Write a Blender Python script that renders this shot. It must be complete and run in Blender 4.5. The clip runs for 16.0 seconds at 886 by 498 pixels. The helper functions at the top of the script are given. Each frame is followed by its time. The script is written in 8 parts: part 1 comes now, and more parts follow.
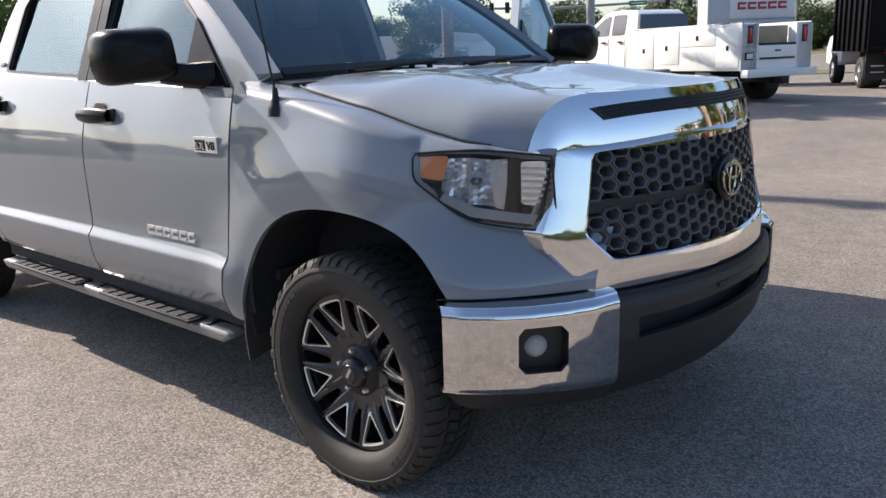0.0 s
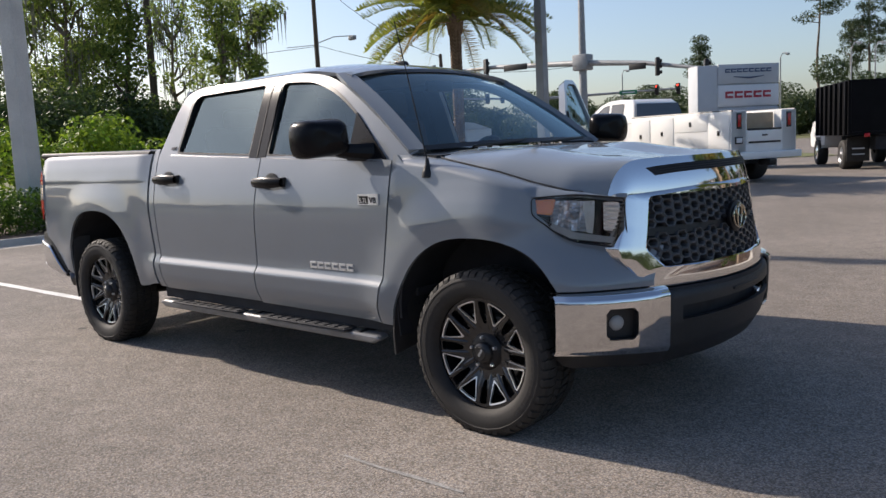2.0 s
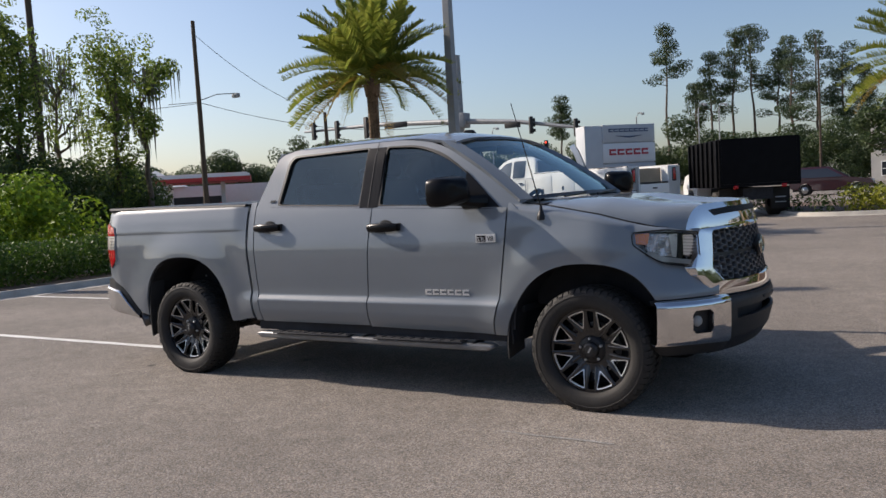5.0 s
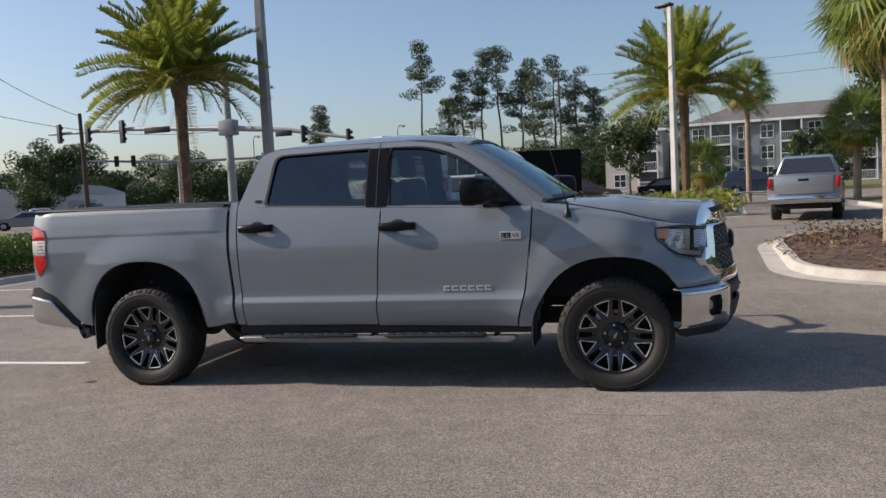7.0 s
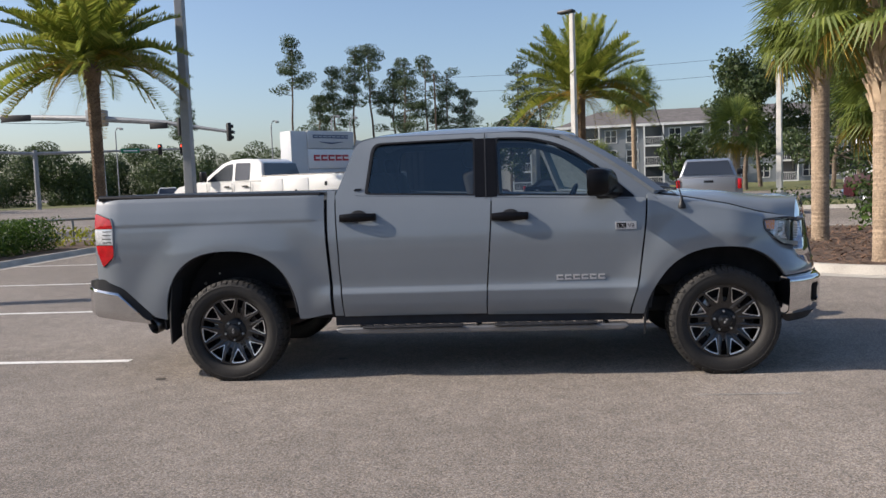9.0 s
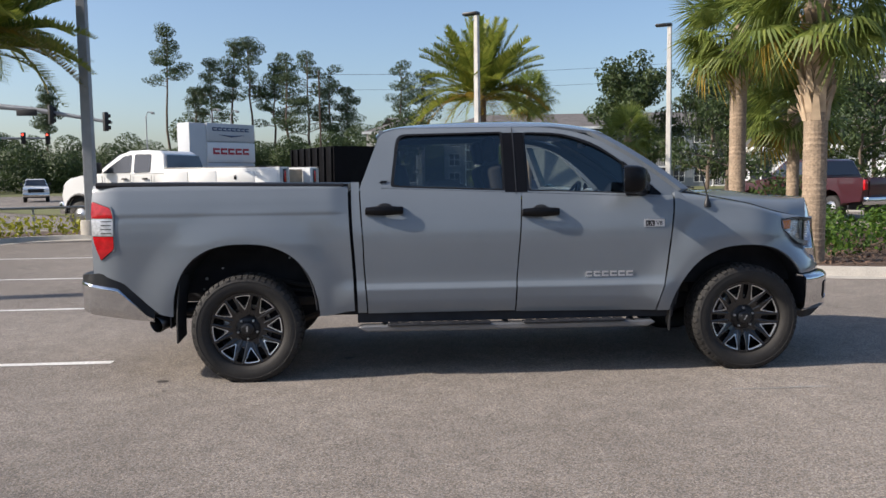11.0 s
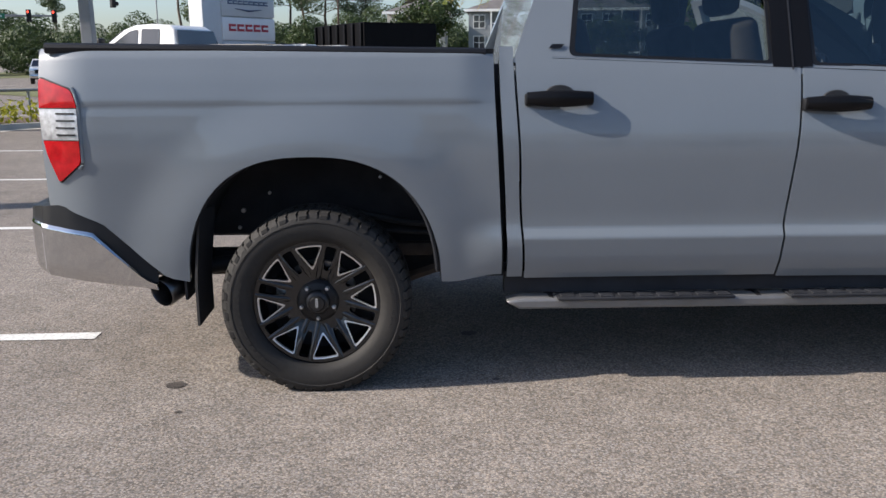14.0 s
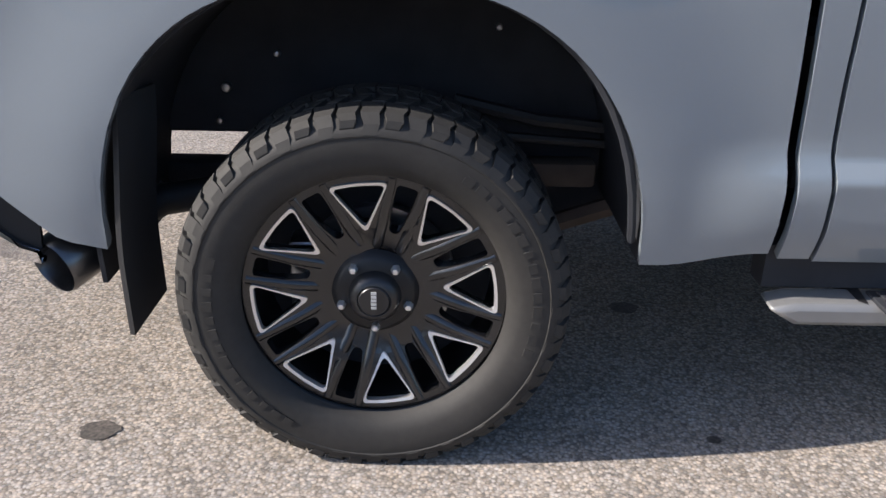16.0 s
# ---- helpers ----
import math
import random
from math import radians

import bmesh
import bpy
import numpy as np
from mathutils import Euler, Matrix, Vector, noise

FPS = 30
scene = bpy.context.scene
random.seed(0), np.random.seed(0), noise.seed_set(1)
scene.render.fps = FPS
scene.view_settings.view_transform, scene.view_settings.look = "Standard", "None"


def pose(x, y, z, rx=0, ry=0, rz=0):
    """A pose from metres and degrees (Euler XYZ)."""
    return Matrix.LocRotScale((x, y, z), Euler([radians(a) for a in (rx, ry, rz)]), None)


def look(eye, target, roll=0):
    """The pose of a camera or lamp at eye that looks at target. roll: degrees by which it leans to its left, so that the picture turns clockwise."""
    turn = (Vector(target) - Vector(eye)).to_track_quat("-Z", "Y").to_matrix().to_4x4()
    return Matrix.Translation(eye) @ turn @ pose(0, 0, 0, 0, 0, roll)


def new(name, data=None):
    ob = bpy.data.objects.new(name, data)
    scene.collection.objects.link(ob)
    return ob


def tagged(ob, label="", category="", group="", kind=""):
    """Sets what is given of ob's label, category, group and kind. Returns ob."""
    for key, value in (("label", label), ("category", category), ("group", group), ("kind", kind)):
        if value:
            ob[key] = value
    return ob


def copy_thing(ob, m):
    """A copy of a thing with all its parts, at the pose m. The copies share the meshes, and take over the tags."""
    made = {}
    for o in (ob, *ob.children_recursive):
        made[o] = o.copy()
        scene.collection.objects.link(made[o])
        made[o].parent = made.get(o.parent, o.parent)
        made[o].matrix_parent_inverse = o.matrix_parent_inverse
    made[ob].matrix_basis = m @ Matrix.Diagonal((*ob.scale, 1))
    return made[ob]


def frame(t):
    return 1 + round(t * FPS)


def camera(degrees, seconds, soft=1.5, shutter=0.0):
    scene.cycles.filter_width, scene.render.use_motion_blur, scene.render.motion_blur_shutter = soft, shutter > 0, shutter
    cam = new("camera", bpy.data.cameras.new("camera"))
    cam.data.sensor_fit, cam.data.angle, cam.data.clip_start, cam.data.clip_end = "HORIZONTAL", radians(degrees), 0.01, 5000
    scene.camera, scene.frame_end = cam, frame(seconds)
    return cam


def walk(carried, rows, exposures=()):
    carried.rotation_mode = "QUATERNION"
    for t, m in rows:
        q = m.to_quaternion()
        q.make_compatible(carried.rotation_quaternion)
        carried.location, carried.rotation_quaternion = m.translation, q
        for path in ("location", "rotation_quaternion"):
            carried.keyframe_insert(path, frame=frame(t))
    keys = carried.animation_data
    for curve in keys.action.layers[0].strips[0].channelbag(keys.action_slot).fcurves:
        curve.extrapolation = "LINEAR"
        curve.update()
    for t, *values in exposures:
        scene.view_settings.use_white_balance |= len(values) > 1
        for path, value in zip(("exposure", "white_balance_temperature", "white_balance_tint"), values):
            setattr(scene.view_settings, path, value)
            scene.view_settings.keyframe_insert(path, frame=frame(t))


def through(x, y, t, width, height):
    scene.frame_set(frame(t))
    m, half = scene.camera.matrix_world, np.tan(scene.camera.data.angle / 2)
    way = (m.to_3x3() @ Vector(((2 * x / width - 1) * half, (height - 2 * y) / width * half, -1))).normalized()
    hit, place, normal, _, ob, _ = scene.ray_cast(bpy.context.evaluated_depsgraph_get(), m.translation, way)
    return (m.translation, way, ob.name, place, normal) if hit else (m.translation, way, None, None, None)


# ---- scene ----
cam = camera(56.8, 16.0)
PATH = [
    (0, (5.644, -2.622, 1.390), (4.336, -1.180, 0.933), -2.34),
    (0.5, (5.773, -2.958, 1.394), (4.451, -1.505, 1.018), -2.33),
    (1, (5.888, -3.304, 1.406), (4.572, -1.837, 1.068), -2.59),
    (1.5, (6.016, -3.596, 1.386), (4.695, -2.123, 1.092), -3.02),
    (2, (6.100, -3.893, 1.373), (4.782, -2.410, 1.121), -2.85),
    (2.5, (6.188, -4.133, 1.371), (4.881, -2.634, 1.158), -2.72),
    (3, (6.306, -4.348, 1.362), (5.013, -2.832, 1.183), -2.79),
    (5.5, (5.324, -6.038, 1.443), (4.414, -4.263, 1.293), -3.05),
    (6, (4.908, -6.264, 1.455), (4.171, -4.412, 1.295), -2.66),
    (6.5, (4.479, -6.519, 1.474), (3.805, -4.641, 1.334), -3.03),
    (7, (4.037, -6.680, 1.458), (3.519, -4.753, 1.313), -3.00),
    (7.5, (3.594, -6.833, 1.476), (3.150, -4.888, 1.340), -2.98),
    (8, (3.149, -6.960, 1.475), (2.756, -5.005, 1.314), -2.99),
    (8.5, (2.702, -6.999, 1.476), (2.448, -5.023, 1.300), -2.47),
    (9, (2.237, -7.043, 1.472), (2.046, -5.059, 1.310), -2.14),
    (11.5, (0.992, -6.794, 1.449), (1.145, -4.808, 1.274), -0.68),
    (12, (0.914, -6.384, 1.429), (1.074, -4.410, 1.152), -0.57),
    (12.5, (0.798, -5.908, 1.392), (0.896, -3.935, 1.079), -0.65),
    (13, (0.699, -5.367, 1.421), (0.761, -3.403, 1.047), -1.11),
    (13.5, (0.594, -4.827, 1.395), (0.656, -2.870, 0.988), -0.71),
    (14, (0.418, -4.307, 1.371), (0.486, -2.357, 0.930), -0.33),
    (14.5, (0.314, -3.805, 1.299), (0.371, -1.886, 0.739), 0.63),
    (15, (0.216, -3.312, 1.244), (0.257, -1.402, 0.652), 0.96),
    (15.5, (0.158, -2.852, 1.186), (0.206, -0.978, 0.491), 0.94),
    (16, (0.127, -2.432, 1.158), (0.140, -0.605, 0.344), 1.16),
]
walk(cam, [(t, look(eye, target, roll)) for t, eye, target, roll in PATH], [
    (0.0, 1.0, 6450, 13), (0.5, 0.74, 6450, 13), (1.0, 0.60, 6480, 13), (2.0, 0.48, 6500, 14), (2.5, 0.35, 6500, 14), (3.0, 0.05, 6500, 14), (4.2, 0.24, 6500, 14), (5.5, 0.28, 6500, 14), (7.5, 0.26, 6450, 13), (9.0, 0.48, 6400, 13),
    (11.5, 0.53, 6300, 12), (12.5, 0.62, 6250, 12), (13.5, 0.56, 6200, 12), (14.5, 0.84, 6150, 12), (16.0, 1.25, 6100, 12)])

# ---- sky, sun and exposure ----
SUN_WAY = Vector((1.49, 0.21, -1.0)).normalized()
world = bpy.data.worlds.new("world")
scene.world = world
world.use_nodes = True
wn = world.node_tree
sky = wn.nodes.new("ShaderNodeTexSky")
sky.sky_type = "NISHITA"
sky.sun_disc = False
sky.sun_elevation = math.asin(-SUN_WAY.z)
sky.sun_rotation = math.atan2(-SUN_WAY.x, -SUN_WAY.y)
sky.air_density, sky.dust_density, sky.ozone_density = 1.0, 1.7, 2.6
wn.nodes["Background"].inputs["Strength"].default_value = 0.113
wn.links.new(sky.outputs[0], wn.nodes["Background"].inputs["Color"])

sun_data = bpy.data.lights.new("sun", "SUN")
sun_data.energy, sun_data.angle, sun_data.color = 4.4, radians(0.6), (1.0, 0.90, 0.77)
sun = new("sun", sun_data)
sun.matrix_world = look((0, 0, 30), Vector((0, 0, 30)) + SUN_WAY)

# ---- materials ----
def material(name, color, rough=0.6, metal=0.0, spec=0.5, coat=0.0, vary=0.0, scale=6.0, fine=0.0, fine_scale=90.0, bump=0.0, bump_scale=120.0, tint=None, detail=6.0, island=0.0, stretch=(1, 1, 1), coat_rough=0.03):
    """A surface with broad stains (vary), fine grain (fine) and relief (bump)."""
    m = bpy.data.materials.new(name)
    m.use_nodes = True
    t = m.node_tree
    b = t.nodes["Principled BSDF"]
    b.inputs["Roughness"].default_value = rough
    b.inputs["Metallic"].default_value = metal
    b.inputs["Specular IOR Level"].default_value = spec
    b.inputs["Coat Weight"].default_value = coat
    b.inputs["Coat Roughness"].default_value = coat_rough
    b.inputs["Base Color"].default_value = (*color, 1)
    need = vary or fine or bump or island
    if not need:
        return m
    co = t.nodes.new("ShaderNodeTexCoord")
    mp = t.nodes.new("ShaderNodeMapping")
    mp.inputs["Scale"].default_value = stretch
    t.links.new(co.outputs["Object"], mp.inputs["Vector"])

    def noise_node(s, d=detail):
        n = t.nodes.new("ShaderNodeTexNoise")
        n.inputs["Scale"].default_value, n.inputs["Detail"].default_value = s, d
        t.links.new(mp.outputs[0], n.inputs["Vector"])
        return n.outputs["Fac"]

    value = None
    for amount, s in ((vary, scale), (fine, fine_scale)):
        if amount:
            r = t.nodes.new("ShaderNodeMapRange")
            r.inputs["From Min"].default_value, r.inputs["From Max"].default_value = 0.3, 0.7
            r.inputs["To Min"].default_value, r.inputs["To Max"].default_value = 1 - amount, 1 + amount
            t.links.new(noise_node(s), r.inputs["Value"])
            if value is None:
                value = r.outputs[0]
            else:
                k = t.nodes.new("ShaderNodeMath")
                k.operation = "MULTIPLY"
                t.links.new(value, k.inputs[0]), t.links.new(r.outputs[0], k.inputs[1])
                value = k.outputs[0]
    if island:
        g = t.nodes.new("ShaderNodeNewGeometry")
        r = t.nodes.new("ShaderNodeMapRange")
        r.inputs["To Min"].default_value, r.inputs["To Max"].default_value = 1 - island, 1 + island
        t.links.new(g.outputs["Random Per Island"], r.inputs["Value"])
        if value is None:
            value = r.outputs[0]
        else:
            k = t.nodes.new("ShaderNodeMath")
            k.operation = "MULTIPLY"
            t.links.new(value, k.inputs[0]), t.links.new(r.outputs[0], k.inputs[1])
            value = k.outputs[0]
    if value is not None:
        mix = t.nodes.new("ShaderNodeVectorMath")
        mix.operation = "SCALE"
        mix.inputs[0].default_value = color
        t.links.new(value, mix.inputs["Scale"])
        out = mix.outputs[0]
        if tint:
            c = t.nodes.new("ShaderNodeMix")
            c.data_type = "RGBA"
            t.links.new(noise_node(scale * 0.6, 3), c.inputs[0])
            t.links.new(out, c.inputs[6])
            c.inputs[7].default_value = (*tint, 1)
            out = c.outputs[2]
        t.links.new(out, b.inputs["Base Color"])
    if bump:
        u = t.nodes.new("ShaderNodeBump")
        u.inputs["Strength"].default_value, u.inputs["Distance"].default_value = bump, 0.01
        t.links.new(noise_node(bump_scale, 3), u.inputs["Height"])
        t.links.new(u.outputs[0], b.inputs["Normal"])
    return m


def glass(name, tint, gloss=1.45, sheen=(1, 1, 1)):
    """A thin pane: what lies behind it, tinted, with the sky's mirror image over it."""
    m = bpy.data.materials.new(name)
    m.use_nodes = True
    t = m.node_tree
    t.nodes.remove(t.nodes["Principled BSDF"])
    clear, shine, mix, fres = (t.nodes.new("ShaderNode" + n) for n in ("BsdfTransparent", "BsdfGlossy", "MixShader", "Fresnel"))
    clear.inputs[0].default_value = (*tint, 1)
    shine.inputs["Roughness"].default_value = 0.0
    shine.inputs["Color"].default_value = (*sheen, 1)
    fres.inputs["IOR"].default_value = gloss
    t.links.new(fres.outputs[0], mix.inputs[0])
    t.links.new(clear.outputs[0], mix.inputs[1]), t.links.new(shine.outputs[0], mix.inputs[2])
    t.links.new(mix.outputs[0], t.nodes["Material Output"].inputs["Surface"])
    return m


def leafy(name, color, other, through=0.35):
    """Leaves: two greens from piece to piece, with light that comes through."""
    m = bpy.data.materials.new(name)
    m.use_nodes = True
    t = m.node_tree
    b = t.nodes["Principled BSDF"]
    b.inputs["Roughness"].default_value = 0.5
    b.inputs["Specular IOR Level"].default_value = 0.35
    g = t.nodes.new("ShaderNodeNewGeometry")
    c = t.nodes.new("ShaderNodeMix")
    c.data_type = "RGBA"
    t.links.new(g.outputs["Random Per Island"], c.inputs[0])
    c.inputs[6].default_value, c.inputs[7].default_value = (*color, 1), (*other, 1)
    t.links.new(c.outputs[2], b.inputs["Base Color"])
    tr = t.nodes.new("ShaderNodeBsdfTranslucent")
    t.links.new(c.outputs[2], tr.inputs["Color"])
    mix = t.nodes.new("ShaderNodeMixShader")
    mix.inputs[0].default_value = through
    t.links.new(b.outputs[0], mix.inputs[1]), t.links.new(tr.outputs[0], mix.inputs[2])
    t.links.new(mix.outputs[0], t.nodes["Material Output"].inputs["Surface"])
    return m


def asphalt_material():
    m = material("asphalt", (0.13, 0.12, 0.112), rough=0.88, spec=0.22)
    t = m.node_tree
    b = t.nodes["Principled BSDF"]
    b.inputs["Diffuse Roughness"].default_value = 0.12
    co = t.nodes.new("ShaderNodeTexCoord")

    def link(a, c):
        t.links.new(a, c)

    def tex(kind, s, out="Fac", **k):
        n = t.nodes.new(kind)
        n.inputs["Scale"].default_value = s
        if "Detail" in n.inputs:
            n.inputs["Detail"].default_value = k.get("detail", 4)
        link(co.outputs["Object"], n.inputs["Vector"])
        return n.outputs[out]

    def ramp(x, a, z, lo, hi):
        r = t.nodes.new("ShaderNodeMapRange")
        for key, v in (("From Min", a), ("From Max", z), ("To Min", lo), ("To Max", hi)):
            r.inputs[key].default_value = v
        link(x, r.inputs["Value"])
        return r.outputs[0]

    def times(a, c):
        k = t.nodes.new("ShaderNodeMath")
        k.operation = "MULTIPLY"
        link(a, k.inputs[0]), link(c, k.inputs[1])
        return k.outputs[0]

    stones = t.nodes.new("ShaderNodeTexVoronoi")
    stones.inputs["Scale"].default_value = 125.0
    link(co.outputs["Object"], stones.inputs["Vector"])
    sep = t.nodes.new("ShaderNodeSeparateColor")
    link(stones.outputs["Color"], sep.inputs[0])
    chips = ramp(sep.outputs[0], 0.0, 1.0, 0.58, 1.48)
    gaps = ramp(stones.outputs["Distance"], 0.25, 0.75, 1.08, 0.66)
    value = times(times(chips, gaps), times(ramp(tex("ShaderNodeTexNoise", 0.35), 0.3, 0.7, 0.82, 1.2), ramp(tex("ShaderNodeTexNoise", 5.0, detail=8), 0.3, 0.7, 0.88, 1.12)))
    col = t.nodes.new("ShaderNodeMix")
    col.data_type = "RGBA"
    link(sep.outputs[1], col.inputs[0])
    col.inputs[6].default_value, col.inputs[7].default_value = (0.250, 0.209, 0.169, 1), (0.220, 0.203, 0.187, 1)
    sc = t.nodes.new("ShaderNodeVectorMath")
    sc.operation = "SCALE"
    link(col.outputs[2], sc.inputs[0]), link(value, sc.inputs["Scale"])
    link(sc.outputs[0], b.inputs["Base Color"])
    u = t.nodes.new("ShaderNodeBump")
    u.inputs["Strength"].default_value, u.inputs["Distance"].default_value = 0.45, 0.003
    link(gaps, u.inputs["Height"])
    link(u.outputs[0], b.inputs["Normal"])
    return m


M_ASPHALT = asphalt_material()
M_PAINT = material("cement_grey_paint", (0.170, 0.193, 0.214), rough=0.45, spec=0.22, coat=1.0, coat_rough=0.03, vary=0.03, scale=2.5, fine=0.02, fine_scale=900)
M_PAINT.node_tree.nodes["Principled BSDF"].inputs["Coat IOR"].default_value = 1.58
M_WHITE = material("white_paint", (0.78, 0.78, 0.76), rough=0.35, coat=0.6, vary=0.04, scale=2)
M_SILVER = material("silver_paint", (0.30, 0.31, 0.33), rough=0.3, metal=0.5, coat=0.8, vary=0.04, scale=2)
M_RED_PAINT = material("dark_red_paint", (0.040, 0.004, 0.006), rough=0.3, coat=0.8, vary=0.05, scale=2)
M_NAVY = material("dark_blue_paint", (0.02, 0.03, 0.06), rough=0.3, coat=0.8, vary=0.05, scale=2)
M_BLACK_PAINT = material("black_steel", (0.004, 0.004, 0.005), rough=0.55, spec=0.10, vary=0.3, scale=3)
M_CHROME = material("chrome", (0.64, 0.64, 0.65), rough=0.05, metal=1.0)
M_STEEL = material("brushed_steel", (0.45, 0.45, 0.46), rough=0.3, metal=1.0, vary=0.1, scale=20)
M_MILLED = material("milled_aluminium", (0.76, 0.76, 0.77), rough=0.38, metal=0.9)
M_GLOSS_BLACK = material("gloss_black", (0.007, 0.007, 0.008), rough=0.3, spec=0.34, vary=0.2, scale=12)
M_WHEEL = material("black_wheel_lacquer", (0.010, 0.010, 0.011), rough=0.22, spec=0.75, vary=0.2, scale=12)
M_TIP = material("black_chrome_pipe", (0.10, 0.10, 0.105), rough=0.28, metal=0.9, vary=0.2, scale=14)
M_CAP = material("satin_wheel_cap", (0.012, 0.012, 0.013), rough=0.35, spec=0.5)
M_GRILLE = material("satin_grille_plastic", (0.048, 0.050, 0.054), rough=0.36, vary=0.1, scale=10)
M_DARKCHROME = material("smoked_chrome", (0.50, 0.46, 0.38), rough=0.15, metal=1.0)
M_SPRING = material("rusty_spring_steel", (0.06, 0.045, 0.035), rough=0.8, vary=0.3, scale=12)
M_PLASTIC = material("black_plastic", (0.018, 0.018, 0.019), rough=0.55, vary=0.15, scale=8, bump=0.15, bump_scale=400)
M_SATIN = material("satin_black", (0.009, 0.009, 0.010), rough=0.42, spec=0.35, vary=0.1, scale=5)
M_MIRROR_BLACK = material("smooth_black_plastic", (0.007, 0.007, 0.008), rough=0.26, spec=0.16, vary=0.1, scale=5)
M_RUBBER = material("tyre_rubber", (0.018, 0.0163, 0.0145), rough=0.75, vary=0.3, scale=7, fine=0.15, fine_scale=60, bump=0.05, bump_scale=220)
M_LINER = material("wheel_well_liner", (0.021, 0.0225, 0.027), rough=0.7, spec=0.3, vary=0.3, scale=8)
M_STEP = material("grey_step_rail", (0.19, 0.19, 0.19), rough=0.4, metal=0.3, vary=0.15, scale=6)
M_TINT = glass("dark_tinted_glass", (0.40, 0.44, 0.44), 1.88, (0.74, 0.93, 1.0))
M_CLEAR = glass("clear_glass", (0.82, 0.88, 0.88), 1.85, (0.72, 0.94, 1.0))
M_LENS = glass("clear_lens", (0.92, 0.93, 0.94), 1.5)
M_REDLENS = material("red_lens", (0.42, 0.004, 0.008), rough=0.25, spec=0.3, coat=0.6, vary=0.28, scale=26)
M_AMBER = material("amber_lens", (0.80, 0.24, 0.045), rough=0.15, coat=1.0)
M_REFLECTOR = material("lamp_reflector", (0.93, 0.93, 0.94), rough=0.16, metal=0.65, vary=0.12, scale=30)
M_CLEARBAND = material("reversing_lamp_lens", (0.46, 0.46, 0.47), rough=0.25, metal=0.4, coat=0.5, vary=0.3, scale=40)
M_SEAT = material("dark_seat_fabric", (0.055, 0.052, 0.050), rough=0.8, vary=0.2, scale=10)
M_DASH = material("dark_dashboard", (0.035, 0.035, 0.037), rough=0.6, vary=0.15, scale=10)
M_TRIMGREY = material("light_grey_trim", (0.35, 0.35, 0.34), rough=0.6, vary=0.1, scale=8)
M_LINE = material("worn_white_road_paint", (0.62, 0.61, 0.58), rough=0.8, vary=0.12, scale=3, fine=0.25, fine_scale=60)
M_CONCRETE = material("concrete_kerb", (0.42, 0.39, 0.34), rough=0.9, vary=0.15, scale=2.5, fine=0.12, fine_scale=60, bump=0.2, bump_scale=90)
M_MULCH = material("brown_mulch", (0.16, 0.095, 0.06), rough=0.95, island=0.6, vary=0.3, scale=3)
M_SOIL = material("mulch_bed", (0.10, 0.065, 0.045), rough=0.95, vary=0.4, scale=2, fine=0.5, fine_scale=30, bump=0.8, bump_scale=30)
M_GRASS = material("lawn", (0.085, 0.115, 0.032), rough=0.95, vary=0.25, scale=0.3, fine=0.4, fine_scale=8, tint=(0.16, 0.14, 0.05))
M_POLE = material("grey_concrete_pole", (0.56, 0.54, 0.50), rough=0.85, vary=0.15, scale=1.5, fine=0.1, fine_scale=50)
M_GALV = material("galvanised_steel", (0.26, 0.27, 0.28), rough=0.6, metal=0.3, vary=0.12, scale=3)
M_WOOD = material("weathered_pole_wood", (0.085, 0.062, 0.045), rough=0.95, vary=0.3, scale=2, fine=0.3, fine_scale=30, stretch=(1, 1, 0.1))
M_BARK = material("tree_bark", (0.13, 0.10, 0.075), rough=0.95, vary=0.35, scale=3, fine=0.3, fine_scale=25, bump=0.6, bump_scale=20)
M_PALMBARK = material("palm_bark", (0.30, 0.225, 0.155), rough=0.95, vary=0.25, scale=4, fine=0.3, fine_scale=30, bump=0.5, bump_scale=40)
M_DATEBARK = material("date_palm_bark", (0.17, 0.115, 0.072), rough=0.95, vary=0.3, scale=4, fine=0.35, fine_scale=30, bump=0.5, bump_scale=40)
M_BOOT = material("dry_palm_boots", (0.40, 0.30, 0.20), rough=0.9, island=0.35, vary=0.2, scale=6)
M_PALM = leafy("date_palm_leaf", (0.13, 0.19, 0.030), (0.36, 0.37, 0.070), 0.45)
M_PALM_OLD = leafy("yellowing_palm_leaf", (0.42, 0.27, 0.04), (0.24, 0.21, 0.05), 0.35)
M_SABAL = leafy("fan_palm_leaf", (0.11, 0.16, 0.035), (0.24, 0.28, 0.065), 0.42)
# Dark copy of the tree leaf: the undergrowth's gloom is put into its colour.
M_OAK = leafy("oak_leaf", (0.024, 0.046, 0.012), (0.075, 0.115, 0.026), 0.35)
# Sunlight on the crowns is put into this paler leaf colour.
M_TREE = leafy("sunlit_tree_leaf", (0.075, 0.125, 0.026), (0.270, 0.335, 0.070), 0.55)
M_PINE = leafy("pine_needles", (0.034, 0.060, 0.026), (0.085, 0.118, 0.046), 0.25)
M_HEDGE = leafy("hedge_leaf", (0.026, 0.068, 0.008), (0.090, 0.155, 0.018), 0.30)
M_BRIGHT = leafy("bright_shrub_leaf", (0.080, 0.165, 0.014), (0.25, 0.345, 0.030), 0.42)
M_SHRUB = leafy("brown_shrub_leaf", (0.13, 0.10, 0.05), (0.24, 0.15, 0.08), 0.3)
M_MOSS = leafy("hanging_moss", (0.13, 0.13, 0.10), (0.2, 0.19, 0.14), 0.3)
M_FARWOOD = leafy("far_wood_leaf", (0.028, 0.050, 0.019), (0.080, 0.112, 0.036), 0.3)
